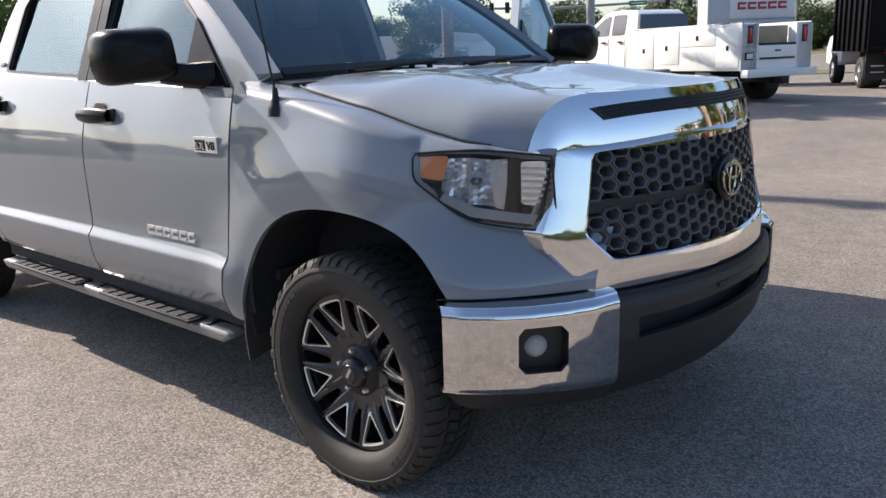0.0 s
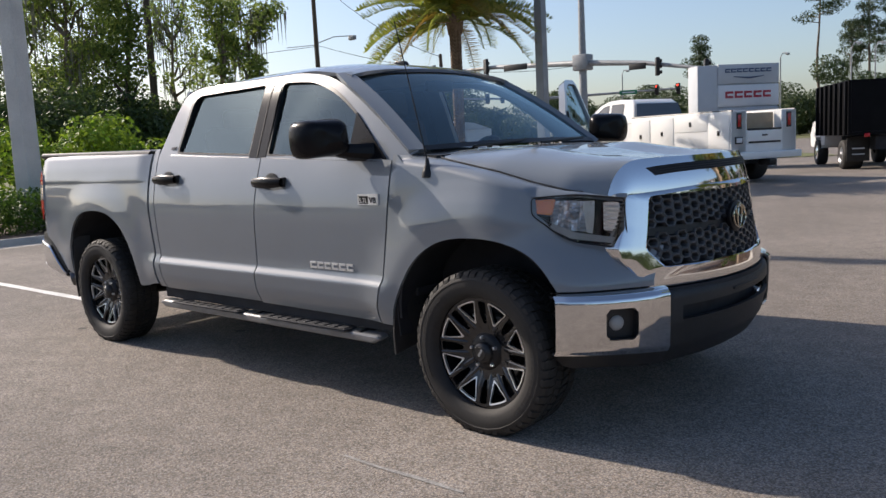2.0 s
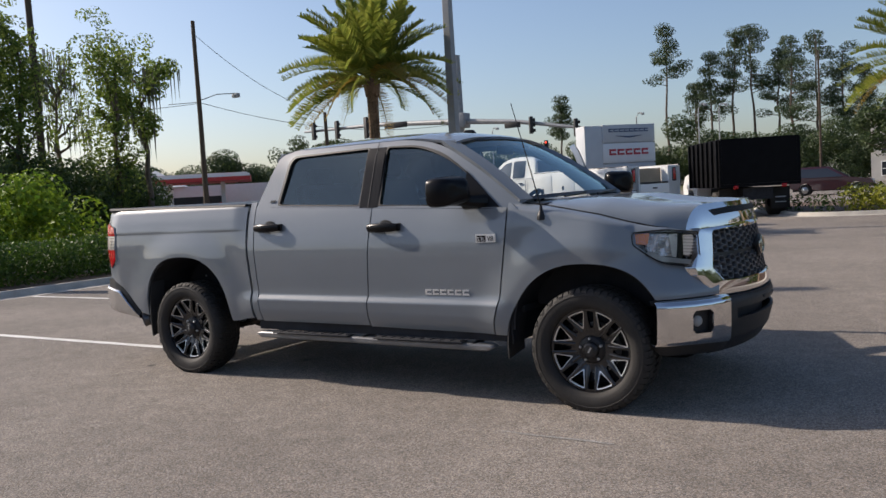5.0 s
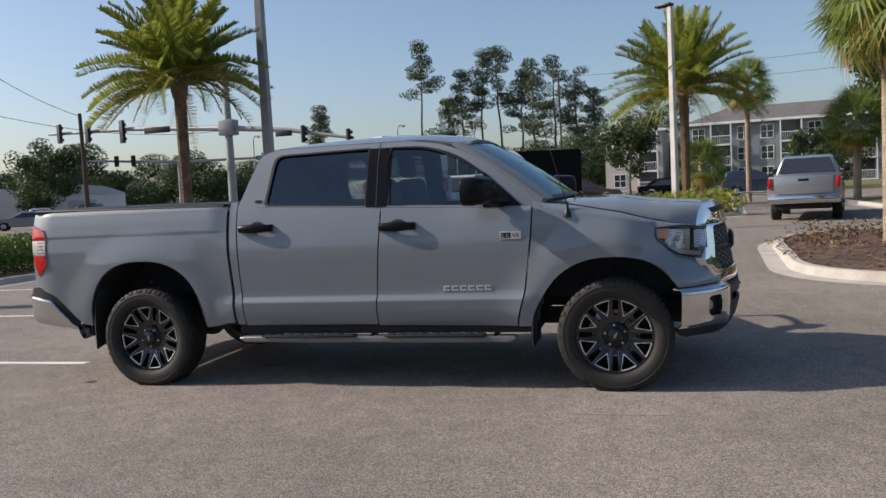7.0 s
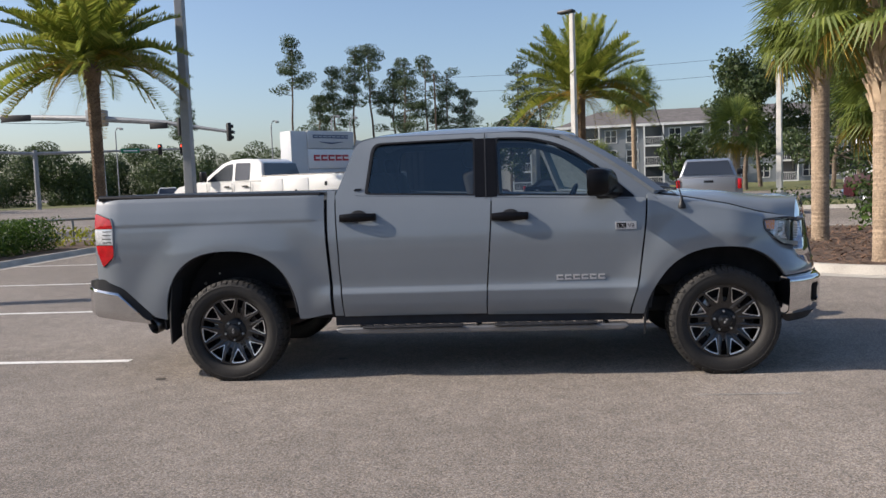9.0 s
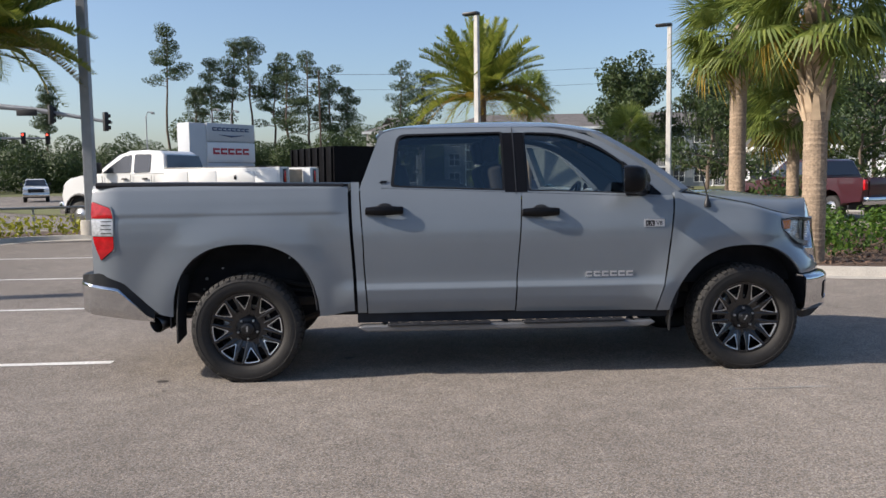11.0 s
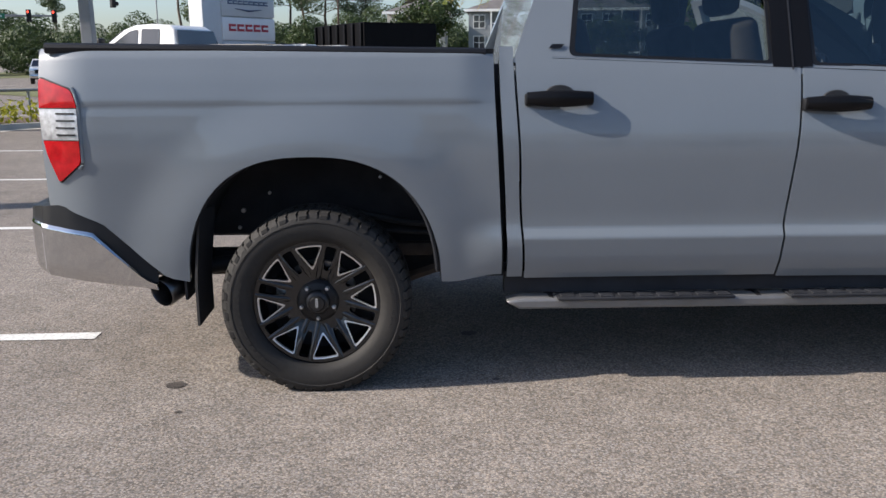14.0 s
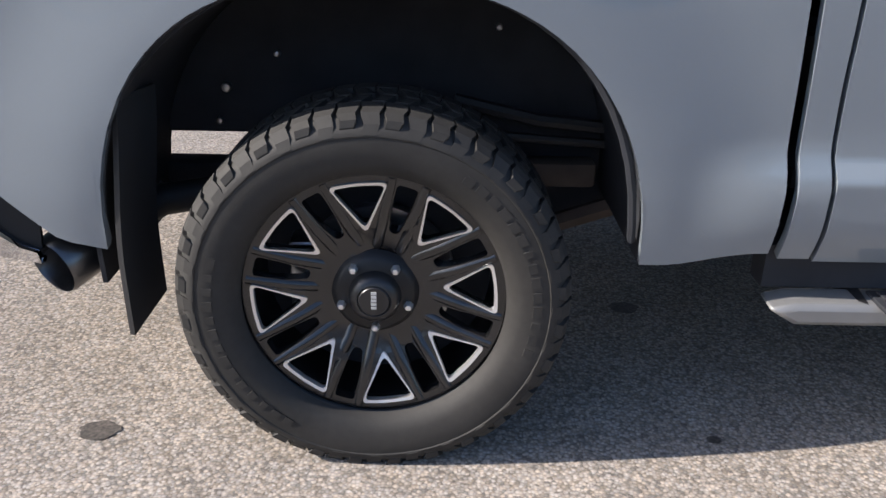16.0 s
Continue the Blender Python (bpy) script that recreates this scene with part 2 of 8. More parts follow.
M_SIGNGREY = material("sign_panel_grey", (0.50, 0.52, 0.54), rough=0.45, vary=0.04, scale=2)
M_SIGNWHITE = material("sign_panel_white", (0.72, 0.73, 0.74), rough=0.4, vary=0.03, scale=2)
M_SIGNBLUE = material("sign_blue_mark", (0.05, 0.08, 0.16), rough=0.4)
M_SIGNRED = material("sign_red_mark", (0.42, 0.03, 0.05), rough=0.4)
M_SIGNAL = material("black_signal_housing", (0.012, 0.012, 0.012), rough=0.6)
M_GREEN = material("green_street_sign", (0.01, 0.16, 0.08), rough=0.5)
M_STUCCO = material("pale_stucco", (0.46, 0.44, 0.40), rough=0.9, vary=0.08, scale=0.6)
M_SIDING = material("grey_blue_siding", (0.21, 0.23, 0.25), rough=0.85, vary=0.08, scale=0.6)
M_ROOF = material("grey_shingle_roof", (0.13, 0.12, 0.115), rough=0.9, vary=0.2, scale=1.5)
M_WINDOW = material("dark_window_pane", (0.03, 0.035, 0.045), rough=0.08, spec=0.8)
M_REDROOF = material("red_canopy_fascia", (0.45, 0.03, 0.03), rough=0.5)
M_TAN = material("tan_board", (0.36, 0.28, 0.19), rough=0.8, vary=0.1, scale=4)
M_GRIME = material("tan_dust_board", (0.30, 0.25, 0.19), rough=0.9, vary=0.2, scale=4)


def glowing(name, color, power):
    m = bpy.data.materials.new(name)
    m.use_nodes = True
    b = m.node_tree.nodes["Principled BSDF"]
    b.inputs["Base Color"].default_value = (*color, 1)
    b.inputs["Emission Color"].default_value = (*color, 1)
    b.inputs["Emission Strength"].default_value = power
    return m


M_REDLIGHT = glowing("lit_red_signal", (1.0, 0.06, 0.03), 2.5)

# ---- building helpers ----
def thicken(bm, thick):
    """Gives a sheet a back and a rim."""
    bm.normal_update()
    faces, rim = bm.faces[:], [e for e in bm.edges if len(e.link_faces) == 1]
    back = {v: bm.verts.new(v.co - v.normal * thick) for v in bm.verts[:] if v.link_faces}
    sides = [[(l.vert, l.link_loop_next.vert) for l in e.link_loops][0] for e in rim]
    for f in faces:
        bm.faces.new([back[v] for v in reversed(f.verts)])
    for a, b in sides:
        bm.faces.new((b, a, back[a], back[b]))


def part(name, bm, mat, parent=None, label="", angle=35.0, thick=0.0, bevel=0.0):
    """Links a bmesh as one mesh object under a thing or under a part."""
    if thick:
        thicken(bm, thick)
    me = bpy.data.meshes.new(name)
    bm.to_mesh(me)
    bm.free()
    for m in mat if isinstance(mat, (list, tuple)) else [mat]:
        me.materials.append(m)
    if angle:
        me.polygons.foreach_set("use_smooth", [True] * len(me.polygons))
        me.set_sharp_from_angle(angle=radians(angle))
    ob = new(name, me)
    if parent is not None:
        ob.parent = parent
    if label:
        tagged(ob, label)
    if bevel:
        mod = ob.modifiers.new("bevel", "BEVEL")
        mod.width, mod.segments, mod.limit_method, mod.angle_limit = bevel, 2, "ANGLE", radians(40)
    return ob


def thing(name, label, category, group="", at=None, kind=""):
    ob = new(name)
    if at is not None:
        ob.matrix_basis = at
    return tagged(ob, label, category, group, kind)


def from_data(verts, faces):
    bm = bmesh.new()
    vs = [bm.verts.new(v) for v in verts]
    for f in faces:
        try:
            bm.faces.new([vs[i] for i in f])
        except ValueError:
            pass
    return bm


def box(bm, lo, hi, m=None):
    """A box between two corners, added to bm; m: a matrix."""
    (a, b, c), (d, e, f) = lo, hi
    co = [(a, b, c), (d, b, c), (d, e, c), (a, e, c), (a, b, f), (d, b, f), (d, e, f), (a, e, f)]
    vs = [bm.verts.new(m @ Vector(p) if m else p) for p in co]
    for i in ((0, 3, 2, 1), (4, 5, 6, 7), (0, 1, 5, 4), (1, 2, 6, 5), (2, 3, 7, 6), (3, 0, 4, 7)):
        bm.faces.new([vs[j] for j in i])
    return bm


def boxes(*pairs, m=None):
    bm = bmesh.new()
    for lo, hi in pairs:
        box(bm, lo, hi, m)
    return bm


def soft_box(lo, hi, r=0.02, seg=2):
    bm = boxes((lo, hi))
    bmesh.ops.bevel(bm, geom=bm.edges[:], offset=r, segments=seg, profile=0.5, affect="EDGES")
    return bm


def lathe(profile, n=32, axis="z", bm=None, arc=(0, 360), close=True):
    """Turns a profile of (radius, height) about an axis."""
    bm = bm or bmesh.new()
    rings = []
    for k in range(n):
        a = radians(arc[0] + (arc[1] - arc[0]) * k / n)
        ring = []
        for r, h in profile:
            x, y = r * math.cos(a), r * math.sin(a)
            ring.append(bm.verts.new((x, y, h) if axis == "z" else (x, h, y)))
        rings.append(ring)
    for k in range(n):
        a, b = rings[k], rings[(k + 1) % n]
        for i in range(len(profile) - 1):
            f = (a[i], b[i], b[i + 1], a[i + 1])
            bm.faces.new(f if axis == "z" else f[::-1])
    return bm


def tube(points, radius, n=8, bm=None, caps=True):
    """A tapered tube along points; radius: one number or one for each point."""
    bm = bm or bmesh.new()
    pts = [Vector(p) for p in points]
    rad = radius if isinstance(radius, (list, tuple)) else [radius] * len(pts)
    rings = []
    for i, p in enumerate(pts):
        d = (pts[min(i + 1, len(pts) - 1)] - pts[max(i - 1, 0)]).normalized()
        u = d.cross(Vector((0.3, 0.1, 1) if abs(d.z) < 0.9 else (1, 0, 0))).normalized()
        v = d.cross(u)
        rings.append([bm.verts.new(p + rad[i] * (math.cos(a) * u + math.sin(a) * v)) for a in (2 * math.pi * k / n for k in range(n))])
    for a, b in zip(rings, rings[1:]):
        for k in range(n):
            bm.faces.new((a[k], a[(k + 1) % n], b[(k + 1) % n], b[k]))
    if caps:
        bm.faces.new(rings[0][::-1]), bm.faces.new(rings[-1])
    return bm


def surface(fn, us, vs, flip=False, bm=None):
    """A grid of quads through fn(u, v)."""
    bm = bm or bmesh.new()
    g = [[bm.verts.new(fn(u, v)) for v in vs] for u in us]
    for i in range(len(us) - 1):
        for j in range(len(vs) - 1):
            q = (g[i][j], g[i + 1][j], g[i + 1][j + 1], g[i][j + 1])
            bm.faces.new(q[::-1] if flip else q)
    return bm


def steps(a, b, n):
    return [a + (b - a) * i / n for i in range(n + 1)]


def flat(outline, holes=(), place=None):
    """A filled outline with holes in a plane, mapped by place(u, v)."""
    bm = bmesh.new()
    edges = []
    for loop in (outline, *holes):
        vs = [bm.verts.new((u, v, 0)) for u, v in loop]
        edges += [bm.edges.new((vs[i], vs[(i + 1) % len(vs)])) for i in range(len(vs))]
    bmesh.ops.triangle_fill(bm, use_beauty=True, use_dissolve=False, edges=edges)
    bmesh.ops.recalc_face_normals(bm, faces=bm.faces[:])
    if bm.faces and bm.faces[:][0].normal.z < 0:
        bmesh.ops.reverse_faces(bm, faces=bm.faces[:])
    if place:
        for v in bm.verts:
            v.co = Vector(place(v.co.x, v.co.y))
    return bm


def prism(outline, y0, y1, bm=None):
    """An outline in x and z, drawn out from y0 to y1."""
    bm = bm or bmesh.new()
    a = [bm.verts.new((x, y0, z)) for x, z in outline]
    b = [bm.verts.new((x, y1, z)) for x, z in outline]
    n = len(outline)
    for i in range(n):
        bm.faces.new((a[i], a[(i + 1) % n], b[(i + 1) % n], b[i]))
    f, g = bm.faces.new(a), bm.faces.new(b[::-1])
    bmesh.ops.recalc_face_normals(bm, faces=bm.faces[:])
    return bm


def smooth01(a, b, x):
    t = min(1.0, max(0.0, (x - a) / (b - a)))
    return t * t * (3 - 2 * t)


def lerp_table(table, x):
    """Straight interpolation in rows of (x, y)."""
    if x <= table[0][0]:
        return table[0][1]
    for (a, p), (b, q) in zip(table, table[1:]):
        if x <= b:
            return p + (q - p) * (x - a) / (b - a)
    return table[-1][1]


def mirrored(bm, axis=1):
    """The same mesh on the other side of the middle plane."""
    for v in bm.verts:
        v.co[axis] = -v.co[axis]
    bmesh.ops.reverse_faces(bm, faces=bm.faces[:])
    return bm

# ---- ground, kerbs, lines ----
bm = bmesh.new()
bmesh.ops.create_grid(bm, x_segments=40, y_segments=40, size=900)
tagged(part("ground", bm, M_ASPHALT, None, angle=0), "grey sunlit asphalt car park with fine aggregate", "ground", kind="structure")


def strip(name, x0, x1, y, w, label, bow=0.0):
    bm = surface(lambda u, v: (x0 + (x1 - x0) * u, y + w * (v - 0.5) + bow * u + 0.004 * math.sin(u * 37 + v * 9), 0.004), steps(0, 1, 24), (0, 1))
    ob = part(name, bm, M_LINE, None, angle=0)
    tagged(ob, label, "road marking", "parking bay lines", "structure")
    return ob


strip("parking_line", -9.0, -1.235, -0.25, 0.10, "worn white painted parking line on asphalt", 0.06)
strip("parking_line", -9.0, -1.6, 2.72, 0.10, "worn white painted parking line on asphalt", 0.08)
strip("parking_line", -9.0, -1.6, 5.95, 0.10, "worn white painted parking line on asphalt")
strip("parking_line", -8.9, -1.6, 9.55, 0.10, "worn white painted parking line on asphalt")


def rounded_plan(points, n=6):
    out, m = [], len(points)
    for i in range(m):
        p, a, b = (Vector(points[j % m][:2]) for j in (i, i - 1, i + 1))
        da, db = a - p, b - p
        rr = min(points[i][2], da.length * 0.48, db.length * 0.48)
        s, e = p + da.normalized() * rr, p + db.normalized() * rr
        out += [tuple(s * (1 - t) ** 2 + p * 2 * t * (1 - t) + e * t * t) for t in (k / n for k in range(n + 1))]
    return out


def kerb_and_bed(name, loop, soil, label, height=0.13, width=0.17):
    """A raised bed: a kerb with a rounded top round it, and its soil."""
    pts = [Vector(p) for p in loop]
    m = len(pts)
    area = sum(pts[i].x * pts[(i + 1) % m].y - pts[(i + 1) % m].x * pts[i].y for i in range(m))
    sign = 1 if area > 0 else -1
    bm = bmesh.new()
    rows = []
    for off, z in ((-0.30, 0.005), (-0.02, 0.012), (0.0, 0.03), (0.02, height - 0.03), (0.05, height), (width, height), (width + 0.01, height - 0.06)):
        row = []
        for i in range(m):
            d = (pts[(i + 1) % m] - pts[i - 1]).normalized()
            nrm = Vector((-d.y, d.x)) * sign
            p = pts[i] + nrm * off
            row.append(bm.verts.new((p.x, p.y, z)))
        rows.append(row)
    for a, b in zip(rows, rows[1:]):
        for i in range(m):
            bm.faces.new((a[i], a[(i + 1) % m], b[(i + 1) % m], b[i]))
    bmesh.ops.recalc_face_normals(bm, faces=bm.faces[:])
    if sum(f.normal.z * f.calc_area() for f in bm.faces) < 0:
        bmesh.ops.reverse_faces(bm, faces=bm.faces[:])
    kerb = part(name, bm, M_CONCRETE, None, angle=40)
    tagged(kerb, label, "kerb", kind="structure")
    inner = []
    for i in range(m):
        d = (pts[(i + 1) % m] - pts[i - 1]).normalized()
        inner.append(tuple(pts[i] + Vector((-d.y, d.x)) * sign * width))
    part(name + "_soil", flat(inner, (), lambda x, y: (x, y, height - 0.035 + 0.02 * math.sin(x * 1.7) * math.cos(y * 1.3))), soil, kerb, "mulch bed inside the kerb", angle=0)
    return kerb


LEFT_BED = rounded_plan([(-8.75, -40, 0.5), (-8.75, 14.9, 1.9), (-3.8, 15.0, 0.8), (-4.0, 17.6, 0.8), (-14.0, 17.4, 0.5), (-14.0, -40, 0.5)], 8)
kerb_and_bed("kerb_left", LEFT_BED, M_SOIL, "pale concrete kerb round the planting strip")
ISLAND = rounded_plan([(5.75, 4.75, 2.0), (9.5, 3.6, 2.0), (24.0, 2.2, 1.0), (24.0, 13.0, 1.0), (6.3, 13.2, 3.2)], 10)
kerb_and_bed("kerb_island", ISLAND, M_SOIL, "pale concrete kerb round the mulched island")
FAR_BED = rounded_plan([(1.3, 22.2, 1.8), (6.6, 23.0, 1.2), (7.4, 34.0, 1.0), (-3.0, 34.0, 1.5)], 8)
kerb_and_bed("kerb_far", FAR_BED, M_SOIL, "concrete kerb round the far planting bed")
RIGHT_BED = rounded_plan([(11.6, 24.5, 0.6), (30, 21.5, 0.6), (30, 33, 0.6), (11.6, 34.0, 0.6)], 4)
kerb_and_bed("kerb_right", RIGHT_BED, M_GRASS, "concrete kerb round the far lawn")


def lawn(outline, label, z=0.03):
    ob = part("lawn", flat(outline, (), lambda x, y: (x, y, z)), M_GRASS, None, angle=0)
    tagged(ob, label, "lawn", kind="structure")


lawn([(-14, -60), (-14, 17.4), (-30, 30), (-60, 40), (-110, 10), (-110, -60)], "patchy green lawn under the oaks")
lawn([(-150, 78), (-60, 90), (-12, 103), (-12, 190), (-150, 190)], "far green verge beside the road")
lawn([(9, 58), (60, 40), (70, 100), (6, 101), (0, 66)], "green lawn before the apartment house")
lawn([(-26, 44), (-14, 31), (-5, 36), (-12, 47)], "grass verge at the corner of the road")
lawn([(-36, 22), (-22.5, 31.5), (-31, 43), (-52, 34)], "long green verge between the road and the shops", 0.036)

# loose bark chips on the island
rng = random.Random(4)
vs, fs = [], []
for k in range(5200):
    x, y = rng.uniform(5.95, 12.5), rng.uniform(4.2, 12.8)
    if x < 7.6 and ((y < 6.2 and (x - 7.7) ** 2 + (y - 6.6) ** 2 > 3.2) or (y > 10.4 and (x - 8.6) ** 2 + (y - 10.2) ** 2 > 6.2)):
        continue
    if y < 4.72 - (x - 7.0) * 0.2:
        continue
    a, s, w, t = rng.uniform(0, math.pi), rng.uniform(0.025, 0.07), rng.uniform(0.008, 0.02), rng.uniform(-0.4, 0.4)
    c, d = math.cos(a), math.sin(a)
    z = 0.115 + rng.uniform(0.0, 0.03)
    i = len(vs)
    vs += [(x - c * s - d * w, y - d * s + c * w, z - t * s), (x - c * s + d * w, y - d * s - c * w, z - t * s), (x + c * s + d * w, y + d * s - c * w, z + t * s), (x + c * s - d * w, y + d * s + c * w, z + t * s + 0.006)]
    fs.append((i, i + 1, i + 2, i + 3))
tagged(part("bark_mulch", from_data(vs, fs), M_MULCH, None, angle=0), "loose brown bark chips on the island", "mulch", kind="stuff")

# oil spots and a few pebbles on the asphalt
M_OIL = material("oil_spot", (0.060, 0.050, 0.042), rough=0.7, vary=0.35, scale=25, fine=0.6, fine_scale=120)
for x, y, r in ((-0.64, -0.89, 0.036), (0.77, -0.89, 0.014), (0.69, -0.25, 0.035), (-0.55, -1.18, 0.012)):
    pts = [(x + r * (1 + 0.08 * math.sin(3 * a + x * 9) + 0.05 * math.sin(7 * a) + 0.05 * math.sin(13 * a + 1)) * 1.25 * math.cos(a), y + r * (1 + 0.06 * math.cos(5 * a + y)) * math.sin(a)) for a in (2 * math.pi * k / 60 for k in range(60))]
    tagged(part("oil_spot", flat(pts, (), lambda u, v: (u, v, 0.003)), M_OIL, None, angle=0), "dark oil spot on the asphalt", "stain", kind="structure")
M_SCUFF = material("pale_scuff", (0.26, 0.25, 0.235), rough=0.9, vary=0.3, scale=9, fine=0.4, fine_scale=70)
pts = [(3.36, -1.545), (3.6, -1.552), (3.85, -1.535), (4.06, -1.545), (4.06, -1.562), (3.8, -1.566), (3.55, -1.572), (3.36, -1.56)]
tagged(part("scuff_mark", flat(pts, (), lambda u, v: (u, v, 0.003)), M_SCUFF, None, angle=0), "pale scuff mark on the asphalt", "stain", kind="structure")

# ---- the grey crew-cab pickup ----
AXLE_R, AXLE_F, HUB_Z, TYRE_R = 0.0, 3.70, 0.385, 0.400
truck = thing("pickup_truck", "cement-grey crew cab pickup on asphalt, driver door open", "pickup truck")

DOOR_Y = [(0.40, 0.880), (0.46, 0.925), (0.50, 0.948), (0.56, 0.972), (0.62, 0.980), (0.652, 0.984), (0.660, 0.983), (0.668, 0.979), (0.694, 0.962), (0.704, 0.959), (0.74, 0.958), (0.85, 0.965), (1.00, 0.972), (1.06, 0.970), (1.12, 0.962), (1.20, 0.945), (1.28, 0.924), (1.34, 0.906), (1.40, 0.884), (1.46, 0.860)]
PLAIN_Y = [(0.40, 0.905), (0.50, 0.930), (0.60, 0.946), (0.72, 0.956), (0.85, 0.962), (1.00, 0.970), (1.10, 0.967), (1.18, 0.9585), (1.203, 0.9552), (1.213, 0.9545), (1.222, 0.9555), (1.236, 0.9550), (1.32, 0.938), (1.40, 0.914), (1.42, 0.902), (1.45, 0.875)]

FENDER_Y = [(0.40, 0.905), (0.50, 0.930), (0.60, 0.946), (0.72, 0.956), (0.85, 0.962), (1.00, 0.970), (1.10, 0.968), (1.18, 0.962), (1.24, 0.953), (1.32, 0.936), (1.40, 0.910), (1.45, 0.875)]


def half_width(x, z):
    """How far the body's side stands out from the middle plane."""
    ledge = smooth01(0.60, 0.80, x) * (1 - smooth01(3.02, 3.20, x))
    y = ledge * lerp_table(DOOR_Y, z) + (1 - ledge) * lerp_table(PLAIN_Y if x < 2 else FENDER_Y, z)
    for wheel, out, far in ((AXLE_R, 0.026, 0.84), (AXLE_F - 0.02, 0.032, 0.80)):
        r = math.hypot(x - wheel, (z - 0.42) * 0.97)
        y += out * (1 - smooth01(0.57, far, r))
    up = smooth01(0.72, 1.0, z)
    nose = x - (3.98 - 0.26 * up)
    if nose > 0:
        y -= (1.7 - 0.8 * up) * nose**2
    if x < -0.86:
        y -= 1.1 * (-0.86 - x) ** 2
    return y


def arch(x, wheel, a, top, power, base=0.42):
    """The height of a wheel arch's lip over x, or none."""
    d = abs(x - wheel) / a
    return base + (top - base) * (1 - d**power) ** (1 / power) if d < 1 else None


def clustered(a, b, marks, n=40):
    """Steps from a to b, closer together near the marks."""
    out = set(steps(a, b, n))
    for m in marks:
        out |= {m + s * d for s in (-1, 1) for d in (0.0, 0.0015, 0.006, 0.015, 0.03, 0.05) if a < m + s * d < b}
    return sorted(out)


def side_panel(x0, x1, low, high, us, rows=26, lean0=None, lean1=None):
    """A body panel on the near side, from low(x) to high(x); lean: how its edges lean with height."""
    lean0, lean1 = lean0 or (lambda z: 0.0), lean1 or (lambda z: 0.0)

    def place(x, v):
        z = low(x) + (high(x) - low(x)) * v
        t = (x - x0) / (x1 - x0)
        xx = x + lean0(z) * (1 - t) + lean1(z) * t
        return (xx, -half_width(xx, z), z)

    return surface(place, us, rows if isinstance(rows, list) else steps(0, 1, rows))


def both_sides(name, make, mat, parent, label="", **k):
    a = part(name, make(), mat, parent, label, **k)
    b = part(name, mirrored(make()), mat, parent, label, **k)
    return a, b


DOOR_ROWS = sorted({*steps(0, 1, 34), *steps(0.185, 0.26, 14)})
HOOD_EDGE = [(3.14, 0.740), (3.24, 0.755), (3.32, 0.785), (3.40, 0.828), (3.48, 0.848), (3.7, 0.852), (3.95, 0.824), (4.10, 0.800), (4.25, 0.733), (4.34, 0.690)]
HOOD_SIDE_Z = [(3.14, 1.350), (3.24, 1.340), (3.45, 1.303), (3.75, 1.243), (3.95, 1.185), (4.12, 1.145), (4.25, 1.125), (4.36, 1.112)]

# the leaning gaps between the panels
def gap_front(z):
    return 0.085 * smooth01(0.45, 1.35, z) - 0.05 * (1 - smooth01(0.42, 0.75, z))


def gap_mid(z):
    return 0.055 * smooth01(0.45, 1.4, z) - 0.004


def gap_rear(z):
    return 0.02 * (1 - smooth01(0.5, 0.9, z)) - 0.022 * smooth01(0.9, 1.4, z) - 0.012


def gap_bed(z):
    return -0.035 * smooth01(0.5, 1.4, z) + 0.02


def bed_low(x):
    a = arch(x, AXLE_R - 0.010, 0.522, 1.008, 2.5)
    if a:
        return a
    return 0.47 + 0.03 * smooth01(0.55, 0.75, x) if x > 0 else lerp_table([(-1.09, 0.800), (-1.03, 0.805), (-0.865, 0.738), (-0.70, 0.575), (-0.62, 0.505), (-0.53, 0.485)], x)


def bed_high(x):
    return 1.440 - 0.03 * (x + 1.1) / 1.85


def make_bed_side():
    """The bed's side: rows that follow the arch below, and level rows above it, where the groove runs."""
    us = clustered(-1.09, 0.762, (-0.532, 0.512), 64)
    level = [1.06, 1.09, 1.12, 1.15, 1.17, 1.185, 1.195, 1.203, 1.208, 1.213, 1.218, 1.222, 1.229, 1.236, 1.25, 1.27, 1.295, 1.32, 1.345, 1.37, 1.39]

    def place(x, v):
        low, high = bed_low(x), bed_high(x)
        if v <= 1.0:
            z = low + (1.06 - low) * v
        elif v < len(level) + 0.5:
            z = level[int(v) - 1]
        else:
            z = 1.39 + (high - 1.39) * (v - len(level)) / 4
        xx = x + gap_bed(z) * (x + 1.09) / 1.852
        return (xx, -half_width(xx, z), z)

    return surface(place, us, [*steps(0, 1, 16), *range(2, len(level) + 1), *range(len(level) + 1, len(level) + 5)])


def door_high(x):
    return 1.394 - 0.042 * (x - 1.07)


def make_rear_door():
    return side_panel(0.872, 1.966, lambda x: 0.478, door_high, steps(0.872, 1.966, 14), DOOR_ROWS, gap_rear, gap_mid)


def make_front_door():
    return side_panel(1.976, 3.066, lambda x: 0.470 - 0.012 * (x - 1.97), door_high, steps(1.976, 3.066, 14), DOOR_ROWS, gap_mid, gap_front)


def make_corner():
    """The cab's corner between the bed and the rear door."""
    return side_panel(0.786, 0.862, lambda x: 0.485, lambda x: 1.44, steps(0.786, 0.862, 5), 30, gap_bed, gap_rear)


def fender_low(x):
    a = arch(x, AXLE_F - 0.025, 0.508, 0.938, 2.4, 0.43)
    if a and x < AXLE_F + 0.30:
        return a
    if x > AXLE_F:
        return max(a or 0.0, 0.712)
    return 0.455


def fender_high(x):
    top = lerp_table([(3.0, 1.345), (3.10, 1.34), (3.17, 1.285), (3.45, 1.245), (3.75, 1.190), (3.93, 1.142), (3.975, 1.124), (3.984, 1.090), (3.992, 1.045), (4.13, 0.925), (4.30, 0.889), (4.43, 0.880)], x)
    return top


